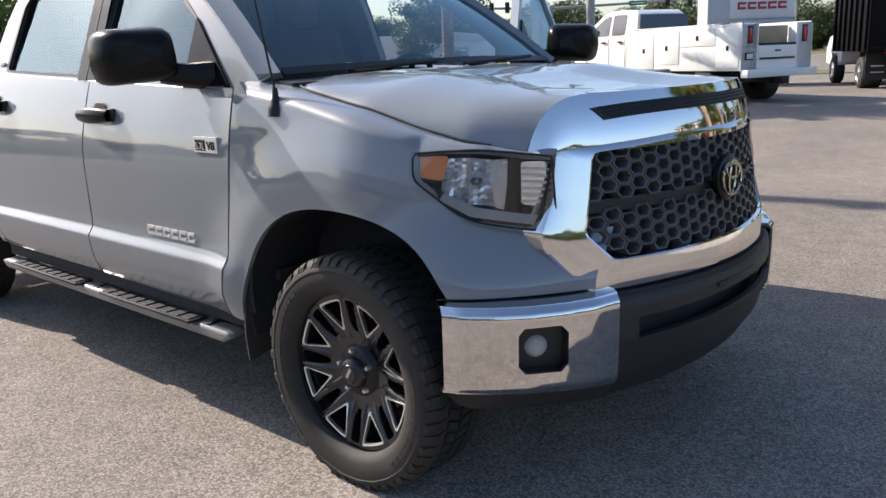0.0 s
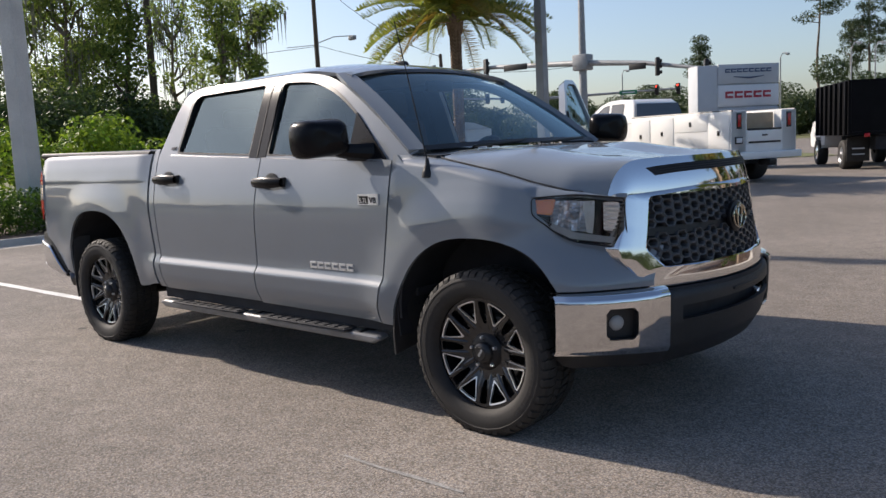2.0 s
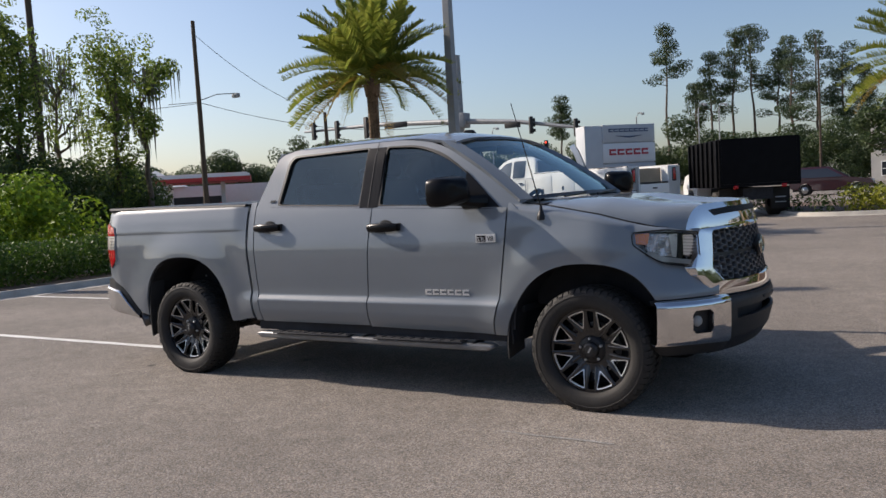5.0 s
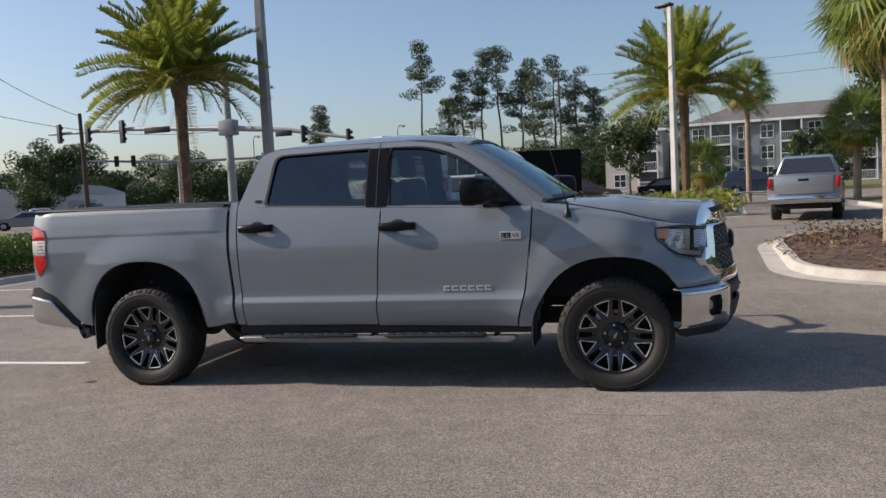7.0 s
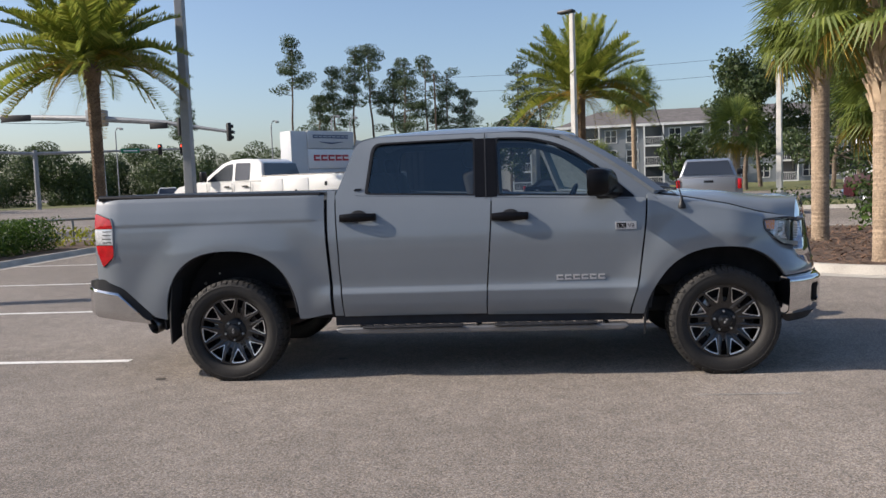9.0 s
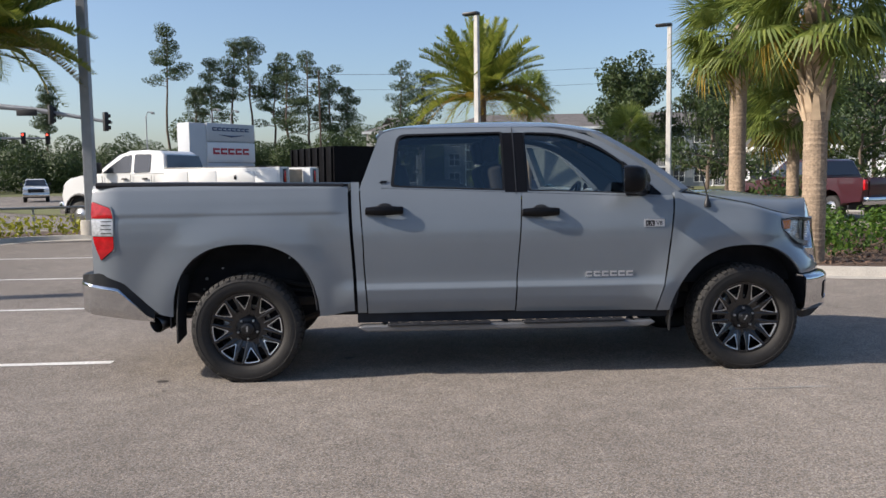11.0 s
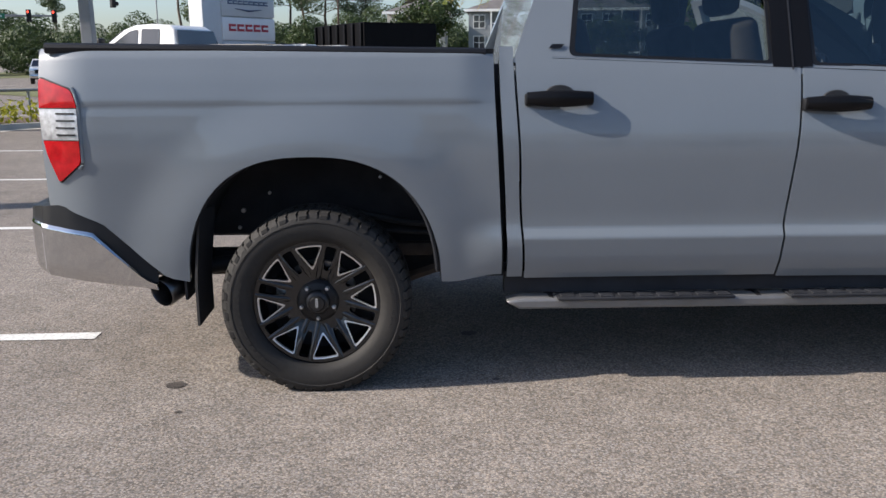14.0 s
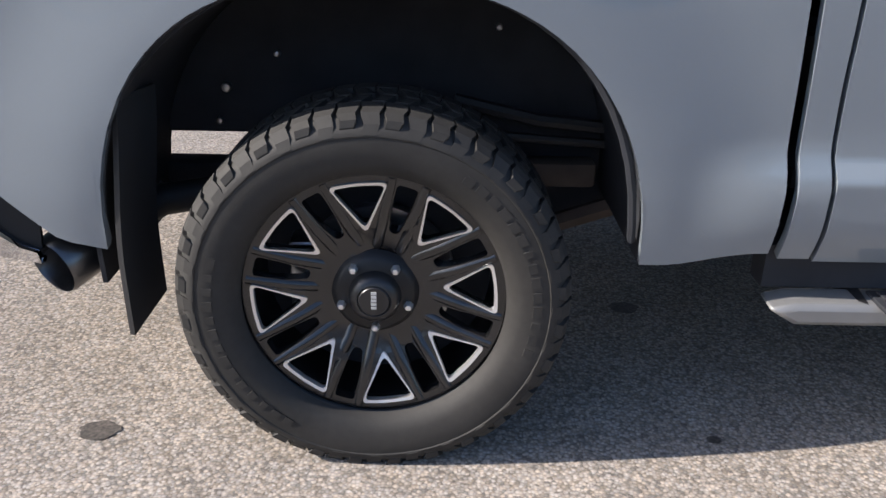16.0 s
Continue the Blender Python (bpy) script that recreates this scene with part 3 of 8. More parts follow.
def shoulder(x, k):
    """The fender's top, which rolls from the side over to the bonnet's edge."""
    z0 = fender_high(x)
    y0, y1 = half_width(x, z0), lerp_table(HOOD_EDGE, x) + 0.007
    z1 = lerp_table(HOOD_SIDE_Z, x) - 0.004
    a = math.pi / 2 * k
    return (x, -(y1 + (y0 - y1) * math.cos(a) ** 0.9), z0 + (z1 - z0) * math.sin(a) ** 0.9)


def make_fender():
    us = clustered(3.078, 4.425, (3.167, 3.984, 4.183), 50)
    return side_panel(3.078, 4.425, fender_low, fender_high, us, lean0=gap_front)


LAMP_TOP = [(3.976, 1.126), (3.985, 1.122), (4.06, 1.128), (4.15, 1.132), (4.24, 1.122), (4.326, 1.107), (4.345, 1.104)]


def lamp_place(x, z, out=0.0):
    """The headlamp's outer skin wraps from the side to the nose."""
    t = min(1.0, max(0.0, (x - 3.985) / 0.353))
    y = half_width(3.985, z) * (1 - t) + 0.688 * t + 0.022 * math.sin(math.pi * t)
    return Vector((x + out * 0.62 + 0.012 * math.sin(math.pi * t), -y - out * 0.78, z))


def over_lamp(x, k):
    """The fender's top, and past it the strip between the headlamp and the bonnet."""
    if x <= 3.976:
        return Vector(shoulder(x, k))
    a = lamp_place(x, lerp_table(LAMP_TOP, x), 0.003)
    b = Vector((x, -lerp_table(HOOD_EDGE, x) - 0.004, lerp_table(HOOD_SIDE_Z, x) - 0.005))
    c = a.lerp(b, k)
    c.z += 0.016 * math.sin(math.pi * k) * (1 - smooth01(4.15, 4.32, x)) * (b - a).length / 0.1
    c.y -= 0.004 * math.sin(math.pi * k)
    return c


def make_shoulder_top():
    return surface(over_lamp, [*steps(3.165, 3.976, 26), *steps(3.983, 4.338, 18)], steps(0, 1, 9))


for maker, title in ((make_bed_side, "bed_side"), (make_corner, "cab_corner"), (make_rear_door, "rear_door"), (make_front_door, "front_door"), (make_fender, "front_fender"), (make_shoulder_top, "fender_top")):
    part(title, maker(), M_PAINT, truck, thick=0.02, angle=50)
    if title != "front_door":
        part(title, mirrored(maker()), M_PAINT, truck, thick=0.02, angle=50)

# ---- greenhouse: side frames, roof, glass ----
def upper_y(x, z):
    y = 0.892 - (z - 1.37) * 0.37 - 0.25 * max(0.0, z - 1.66) ** 2 * 4
    return y - 0.10 * max(0.0, x - 2.6) ** 2


def rounded(points, r=0.04, n=4):
    """An outline with its corners rounded; a point may bring a radius of its own."""
    out, m = [], len(points)
    for i in range(m):
        p, a, b = (Vector(points[j % m][:2]) for j in (i, i - 1, i + 1))
        rr = points[i][2] if len(points[i]) > 2 else r
        da, db = (a - p), (b - p)
        rr = min(rr, da.length * 0.45, db.length * 0.45)
        s, e = p + da.normalized() * rr, p + db.normalized() * rr
        for k in range(n + 1):
            t = k / n
            q = s * (1 - t) ** 2 + p * 2 * t * (1 - t) + e * t * t
            out.append((q.x, q.y))
    return out


REAR_WIN = rounded([(1.062, 1.404), (1.112, 1.790, 0.07), (1.905, 1.802, 0.02), (1.905, 1.368, 0.02)], 0.03)
FRONT_WIN = rounded([(2.070, 1.362, 0.02), (2.055, 1.798, 0.03), (2.34, 1.788, 0.1), (2.58, 1.715, 0.2), (2.83, 1.545, 0.2), (3.065, 1.320, 0.02)], 0.03)
FRAME = rounded([(0.825, 1.375, 0.01), (0.985, 1.795, 0.10), (1.08, 1.838, 0.05), (2.2, 1.842, 0.2), (2.55, 1.785, 0.2), (2.90, 1.578, 0.1), (3.275, 1.350, 0.02), (3.10, 1.275, 0.005)], 0.02)


def frame_place(out=0.0):
    return lambda x, z: (x, -upper_y(x, z) - out, z)


def make_frame():
    bm = flat(FRAME, (REAR_WIN, FRONT_WIN), None)
    bmesh.ops.subdivide_edges(bm, edges=[e for e in bm.edges if e.calc_length() > 0.2], cuts=3)
    for v in bm.verts:
        v.co = Vector(frame_place()(v.co.x, v.co.y))
    return bm


both_sides("window_frame", make_frame, M_PAINT, truck, thick=0.04, angle=50)


def make_glass(outline):
    c = Vector((sum(p[0] for p in outline) / len(outline), sum(p[1] for p in outline) / len(outline)))
    big = [tuple(c + (Vector(p) - c) * 1.012) for p in outline]
    return flat(big, (), frame_place(-0.016))


def make_pillar():
    """The black post between the side windows."""
    return surface(lambda u, v: frame_place(0.005)(1.902 + (0.158 + 0.008 * (1 - v)) * u, 1.352 + 0.444 * v), (0, 0.5, 1), steps(0, 1, 12))


def make_pillar_gap():
    return surface(lambda u, v: frame_place(0.008)(1.975 + 0.008 * u + 0.004 * (1 - v), 1.34 + 0.495 * v), (0, 1), steps(0, 1, 12))


def ring(outline, width, out):
    """A thin rubber seal round a window."""
    c = Vector((sum(p[0] for p in outline) / len(outline), sum(p[1] for p in outline) / len(outline)))
    inner = [tuple(Vector(p) + (c - Vector(p)).normalized() * width) for p in outline]
    return flat([tuple(Vector(p) - (c - Vector(p)).normalized() * width * 0.3) for p in outline], (inner,), frame_place(out))


for y_side in (0, 1):
    m = mirrored if y_side else (lambda b: b)
    g = part("rear_side_window", m(make_glass(REAR_WIN)), M_TINT, truck, "dark tinted side window glass")
    g.visible_shadow = False
    part("window_seal", m(ring(REAR_WIN, 0.018, 0.003)), M_SATIN, g, "black rubber window seal", thick=0.01)
    if not y_side:
        g = part("front_side_window", m(make_glass(FRONT_WIN)), M_TINT, truck, "dark tinted side window glass")
        g.visible_shadow = False
        part("window_seal", m(ring(FRONT_WIN, 0.016, 0.003)), M_SATIN, g, "black rubber window seal", thick=0.01)
    pl = part("door_post", m(make_pillar()), M_MIRROR_BLACK, truck, "satin black post between the windows", thick=0.012)
    part("post_gap", m(make_pillar_gap()), M_LINER, pl)

ROOF_X = [(0.955, 1.815), (1.02, 1.850), (1.2, 1.885), (1.6, 1.910), (2.0, 1.914), (2.3, 1.902), (2.5, 1.880), (2.62, 1.854), (2.67, 1.836)]


def roof_place(x, s):
    """s runs from side to side, -1 to 1."""
    top = lerp_table(ROOF_X, x)
    edge = min(1.842, top - 0.006) - 0.045 * smooth01(2.25, 2.67, x) - 0.035 * (1 - smooth01(0.955, 1.15, x))
    e = abs(s)
    y = s * (upper_y(x, edge) + 0.004)
    z = edge + (top - edge) * (1 - e**3.2)
    return (x, y, z)


part("roof", surface(roof_place, steps(0.955, 2.67, 28), [-1, -0.985, -0.96, -0.92, -0.86, *steps(-0.78, 0.78, 12), 0.86, 0.92, 0.96, 0.985, 1], flip=False), M_PAINT, truck, thick=0.02, angle=60)


part("shark_fin", prism([(2.30, 1.895), (2.33, 1.925), (2.40, 1.918), (2.42, 1.89)], -0.02, 0.02), M_GLOSS_BLACK, truck, "small black roof aerial", bevel=0.008)


def shield_place(u, s):
    """The windscreen: u from its foot to the roof, s from side to side."""
    foot = Vector((3.385 - 0.105 * s * s, s * 0.835, 1.345 + 0.012 * (1 - s * s)))
    head = Vector((2.665 - 0.075 * s * s, s * 0.690, 1.800 + 0.036 * (1 - s * s)))
    p = foot.lerp(head, u)
    p.z += 0.018 * math.sin(math.pi * u)
    p.x += 0.012 * math.sin(math.pi * u)
    return p


screen = part("windscreen", surface(shield_place, steps(0, 1, 10), steps(-0.985, 0.985, 20), flip=True), M_CLEAR, truck, "clear windscreen glass", angle=60)
screen.visible_shadow = False


def make_a_pillar():
    def place(u, k):
        a = Vector(shield_place(u, -0.975))
        x = a.x - 0.078 * k
        z = a.z - 0.004 * k
        return (x, a.y * (1 - k) - upper_y(x, z) * k, z - 0.006 * k * (1 - k))

    return surface(place, steps(-0.01, 0.955, 14), steps(0, 1, 3), flip=True)


both_sides("screen_pillar", make_a_pillar, M_PAINT, truck, thick=0.03)
part("screen_surround", surface(lambda u, s: Vector(shield_place(0.0 + 0.045 * u, s)) + Vector((0.004, 0, 0.006)), steps(0, 1, 2), steps(-0.97, 0.97, 20)), M_SATIN, truck, "black band at the foot of the windscreen")
part("screen_header", surface(lambda u, s: Vector(shield_place(0.94 + 0.06 * u, s)) + Vector((0.003, 0, 0.005)), steps(0, 1, 2), steps(-0.97, 0.97, 20)), M_SATIN, truck, "black band along the top of the windscreen")
part("cowl", surface(lambda u, s: (3.355 - 0.105 * s * s + 0.13 * u, s * 0.85, 1.335 - 0.012 * u + 0.01 * (1 - s * s)), steps(0, 1, 3), steps(-1, 1, 16)), M_PLASTIC, truck, "black plastic cowl under the windscreen", thick=0.02)
for y in (-0.35, 0.25):
    part("wiper", tube([(3.425, y - 0.25, 1.360), (3.405, y, 1.368), (3.36, y + 0.30, 1.378)], 0.008, 5), M_SATIN, truck, "black wiper arm")

# back of the cab with its window
back = part("cab_back", surface(lambda u, s: (0.86 + 0.15 * u, s * (0.89 - 0.18 * u), 1.05 + 0.77 * u), [0, 0.48, 0.52, 0.9, 1], steps(-1, 1, 12), flip=True), M_PAINT, truck, thick=0.03)
part("rear_window", surface(lambda u, s: (0.922 + 0.070 * u, s * (0.72 - 0.05 * u), 1.45 + 0.31 * u), steps(0, 1, 3), steps(-1, 1, 6), flip=True), M_TINT, truck, "dark tinted rear window glass", thick=0.006)

# ---- bonnet ----
def front_x(y, z):
    """The nose's outer face."""
    return 4.535 - 0.235 * (abs(y) / 0.75) ** 2.1 + 0.17 * (0.95 - z)


def hood_place(u, s):
    e = abs(s)
    tail = 3.445 - 0.13 * s * s
    head = front_x(s * 0.69, 1.2) - 0.034
    x = tail + (head - tail) * u
    y = s * lerp_table(HOOD_EDGE, x)
    side = lerp_table(HOOD_SIDE_Z, x)
    crown = 0.045 + 0.112 * u
    ridge = 0.012 * smooth01(0.0, 0.35, u) * (smooth01(0.42, 0.52, e) * (1 - smooth01(0.60, 0.85, e)))
    z = side + crown * (1 - e ** (2.8 + 13.2 * u ** 1.5)) + ridge * (1 - smooth01(0.85, 1.0, u)) - 0.012 * smooth01(0.98, 1.0, e)
    z -= 0.010 * (1 - smooth01(0.30, 0.42, e)) * smooth01(0.1, 0.4, u) * (1 - smooth01(0.85, 1.0, u))
    return (x, y, z)


part("bonnet", surface(hood_place, steps(0, 1, 30), [-1, -0.99, -0.975, -0.94, *steps(-0.9, 0.9, 36), 0.94, 0.975, 0.99, 1]), M_PAINT, truck, "cement-grey bonnet with two low ridges", thick=0.018, angle=60)
both_sides("bonnet_gap", lambda: tube([(x, -lerp_table(HOOD_EDGE, x) - 0.0035, lerp_table(HOOD_SIDE_Z, x) - 0.001) for x in steps(3.30, 4.17, 36)], 0.0042, 5), M_LINER, truck)
part("engine_bay", soft_box((3.2, -0.66, 0.62), (4.25, 0.66, 1.10), 0.03), M_LINER, truck)

# ---- front: chrome surround, grille, lamps, bumper ----
def front_patch(outline, out=0.0, holes=(), fine=0.12):
    """An outline in y and z laid on the nose."""
    bm = flat(outline, holes)
    for _ in range(2):
        long = [e for e in bm.edges if e.calc_length() > fine]
        if long:
            bmesh.ops.subdivide_edges(bm, edges=long, cuts=2)
            bmesh.ops.triangulate(bm, faces=[f for f in bm.faces if len(f.verts) > 4])
    for v in bm.verts:
        y, z = v.co.x, v.co.y
        v.co = Vector((front_x(y, z) + out, y, z))
    return bm


def sym(points):
    """A symmetric outline from its right half, top to bottom."""
    return [(y, z) for y, z in points] + [(-y, z) for y, z in reversed(points)]


GRILLE_HOLE = rounded([(p[0], p[1], 0.012) for p in sym([(-0.25, 1.118), (-0.563, 1.100), (-0.616, 0.872), (-0.540, 0.790), (-0.25, 0.795)])], 0.012)
SURROUND = rounded([(p[0], p[1], 0.008) for p in sym([(-0.25, 1.136), (-0.672, 1.116), (-0.700, 0.98), (-0.742, 0.885), (-0.735, 0.835), (-0.640, 0.698), (-0.25, 0.698)])], 0.02)


def shell(outline, hole, depth, round_in):
    """A chrome frame with a rounded face: rings from the outer edge to the hole."""
    n = len(outline)
    bm = bmesh.new()
    rows = []
    for t, out in ((0, -depth), (0.0, -0.006), (0.03, 0.001), (0.10, 0.004), (0.45, 0.009), (0.86, 0.012), (0.92, 0.009), (0.96, -0.002), (1.0, -0.03), (1.0, -depth)):
        ring_ = []
        for i in range(n):
            a, b = Vector(outline[i]), Vector(hole[i])
            y, z = a.lerp(b, t)
            ring_.append(bm.verts.new((front_x(y, z) + out, y, z)))
        rows.append(ring_)
    for a, b in zip(rows, rows[1:]):
        for i in range(n):
            bm.faces.new((a[i], a[(i + 1) % n], b[(i + 1) % n], b[i]))
    return bm


def by_angle(outline, centre, n=120):
    """Points where rays from a centre leave an outline."""
    res = []
    c = Vector(centre)
    for k in range(n):
        a = 2 * math.pi * k / n
        d = Vector((math.cos(a), math.sin(a)))
        best = None
        for p, q in zip(outline, outline[1:] + outline[:1]):
            p, q = Vector(p) - c, Vector(q) - c
            e = q - p
            den = d.x * e.y - d.y * e.x
            if abs(den) < 1e-9:
                continue
            r = (p.x * e.y - p.y * e.x) / den
            s = (p.x * d.y - p.y * d.x) / den
            if r > 0 and -1e-6 <= s <= 1 + 1e-6:
                best = r if best is None else max(best, r)
        res.append(tuple(c + d * (best or 0.1)))
    return res


surround_bm = shell(by_angle(SURROUND, (0, 0.9), 480), by_angle(GRILLE_HOLE, (0, 0.9), 480), 0.09, 0.02)
grille = part("grille_surround", surround_bm, M_CHROME, truck, "wide chrome grille surround", angle=22)
bmesh_fix = bmesh.new()
bmesh_fix.from_mesh(grille.data)
bmesh.ops.recalc_face_normals(bmesh_fix, faces=bmesh_fix.faces[:])
bmesh_fix.to_mesh(grille.data)
bmesh_fix.free()


# the chrome lip over the grille, with its dark intake slot
def lip_place(u, s):
    """u from the bonnet's front edge down to the grille's head."""
    a = Vector(hood_place(1.0, s))
    lean = front_x(a.y, a.z) - a.x - 0.003
    y, z = a.y + (0.672 * s - a.y) * u, a.z + 0.001 + (1.102 - a.z) * u
    return (front_x(y, z) - lean * (1 - u) ** 1.5 + 0.006 * math.sin(math.pi * u), y, z)


part("bonnet_lip", surface(lip_place, steps(0, 1, 12), [*steps(-1, -0.88, 10), *steps(-0.86, 0.86, 30), *steps(0.88, 1, 10)]), M_CHROME, truck, "chrome lip along the bonnet's front edge", thick=0.015, angle=60)


def slot_place(u, s):
    p = Vector(lip_place(0.19 + 0.07 * abs(s) ** 4 + 0.22 * u, s * (0.80 - 0.045 * u)))
    return p + Vector((0.0030, 0, 0.0025))


slot = part("air_slot", surface(slot_place, steps(0, 1, 6), steps(-1, 1, 30)), M_LINER, truck, "black mesh air slot in the chrome lip", thick=0.003)
for k in range(3):
    part("slot_bar", tube([Vector(slot_place(0.2 + 0.28 * k, s)) + Vector((0.0, 0, 0.001)) for s in steps(-0.97, 0.97, 16)], 0.0022, 4), M_SATIN, slot)

part("grille_back", front_patch([(y * 1.05, 0.95 + (z - 0.95) * 1.07) for y, z in GRILLE_HOLE], -0.060), M_LINER, truck, thick=0.004)


def inside(y, z, poly):
    c = False
    for (a, b), (d, e) in zip(poly, poly[1:] + poly[:1]):
        if (b > z) != (e > z) and y < (d - a) * (z - b) / (e - b) + a:
            c = not c
    return c


def hex_cell(y, z, w, h, band):
    """One honeycomb frame of the grille, narrower towards the back."""
    bm = bmesh.new()
    rings = []
    for k, out in ((1.0, -0.050), (1.0, -0.005), (0.96, -0.001), (0.76, -0.002), (0.70, -0.008), (0.60, -0.052)):
        rings.append([bm.verts.new((front_x(y + a * w * k, z + b * h * k) + out, y + a * w * k, z + b * h * k)) for a, b in ((-0.5, 0), (-0.28, 0.5), (0.28, 0.5), (0.5, 0), (0.28, -0.5), (-0.28, -0.5))])
    for p, q in zip(rings, rings[1:]):
        for i in range(6):
            bm.faces.new((p[i], p[(i + 1) % 6], q[(i + 1) % 6], q[i]))
    return bm


mesh_holder = part("grille_mesh", front_patch(rounded([(p[0], p[1]) for p in sym([(-0.60, 0.962), (-0.61, 0.925)])], 0.005), -0.012), M_SATIN, truck, "black honeycomb grille", thick=0.03)
cw, ch = 0.066, 0.042
for r in range(8):
    for c in range(-13, 14):
        y = c * cw * 0.80 
        z = 1.086 - r * ch + (ch / 2 if c % 2 else 0.0)
        if 0.925 < z < 0.965 or not inside(y * 1.015, z, GRILLE_HOLE) or not inside(y, z - 0.013, GRILLE_HOLE) or not inside(y, z + 0.010, GRILLE_HOLE):
            continue
        part("grille_cell", hex_cell(y, z, cw, ch, 0), M_GRILLE, mesh_holder, angle=30)

emblem = part("emblem", lathe([(0.0, -0.012), (0.070, -0.012), (0.084, -0.004), (0.084, 0.012)], 32, "y"), M_GLOSS_BLACK, truck, "round dark emblem disc")
emblem.matrix_basis = Matrix.Translation((front_x(0, 0.96) + 0.012, 0, 0.966)) @ Euler((0, radians(9), radians(90))).to_matrix().to_4x4() @ Matrix.Diagonal((1.0, 1, 0.9, 1))


def oval(rx, rz, dz, n=28, r=0.006):
    return tube([(rx * math.cos(2 * math.pi * k / n), -0.016, dz + rz * math.sin(2 * math.pi * k / n)) for k in range(n + 1)], r, 6, caps=False)


for o in ((0.072, 0.062, 0.0), (0.024, 0.058, 0.0), (0.052, 0.026, 0.026)):
    part("emblem_ring", oval(*o), M_DARKCHROME, emblem, "smoked chrome oval ring")

# headlights
LAMP = rounded([(3.985, 1.118, 0.02), (3.992, 1.045, 0.02), (4.13, 0.927, 0.06), (4.30, 0.892, 0.02), (4.338, 0.890, 0.01), (4.326, 1.104, 0.01), (4.15, 1.130, 0.1)], 0.02)


def lamp_patch(outline, out, fine=0.06):
    bm = flat(outline)
    for _ in range(3):
        long = [e for e in bm.edges if e.calc_length() > fine]
        if long:
            bmesh.ops.subdivide_edges(bm, edges=long, cuts=1)
            bmesh.ops.triangulate(bm, faces=[f for f in bm.faces if len(f.verts) > 3])
    for v in bm.verts:
        v.co = lamp_place(v.co.x, v.co.y, out)
    return bm


def shrink(outline, k):
    c = Vector((sum(p[0] for p in outline) / len(outline), sum(p[1] for p in outline) / len(outline)))
    return [tuple(c + (Vector(p) - c) * k) for p in outline]


def bowl(x, z, r, depth, out=-0.03, squeeze=1.0):
    """A reflector bowl seen from outside."""
    bm = bmesh.new()
    rings = []
    for t in (1.0, 0.85, 0.65, 0.42, 0.15):
        rings.append([bm.verts.new(lamp_place(x + r * t * math.cos(a) * squeeze, z + r * t * math.sin(a), out - depth * (1 - t * t))) for a in (2 * math.pi * k / 20 for k in range(20))])
    for p, q in zip(rings, rings[1:]):
        for i in range(20):
            bm.faces.new((p[i], p[(i + 1) % 20], q[(i + 1) % 20], q[i]))
    bm.faces.new(rings[-1])
    return bm


def make_trough():
    """A hollow reflector in steps that break the light."""
    def place(x, z):
        u, w = (x - 4.14) / 0.085, (z - 1.03) / 0.075
        d = 0.034 * (1 - 0.5 * u * u - 0.5 * w * w) + 0.004 * math.sin(u * 19) + 0.003 * math.sin(w * 23 + u * 4)
        return lamp_place(x, z - 0.10 * max(0.0, x - 4.14), -0.010 - max(0.0, d))

    return surface(place, steps(4.065, 4.222, 16), steps(0.968, 1.102, 14))


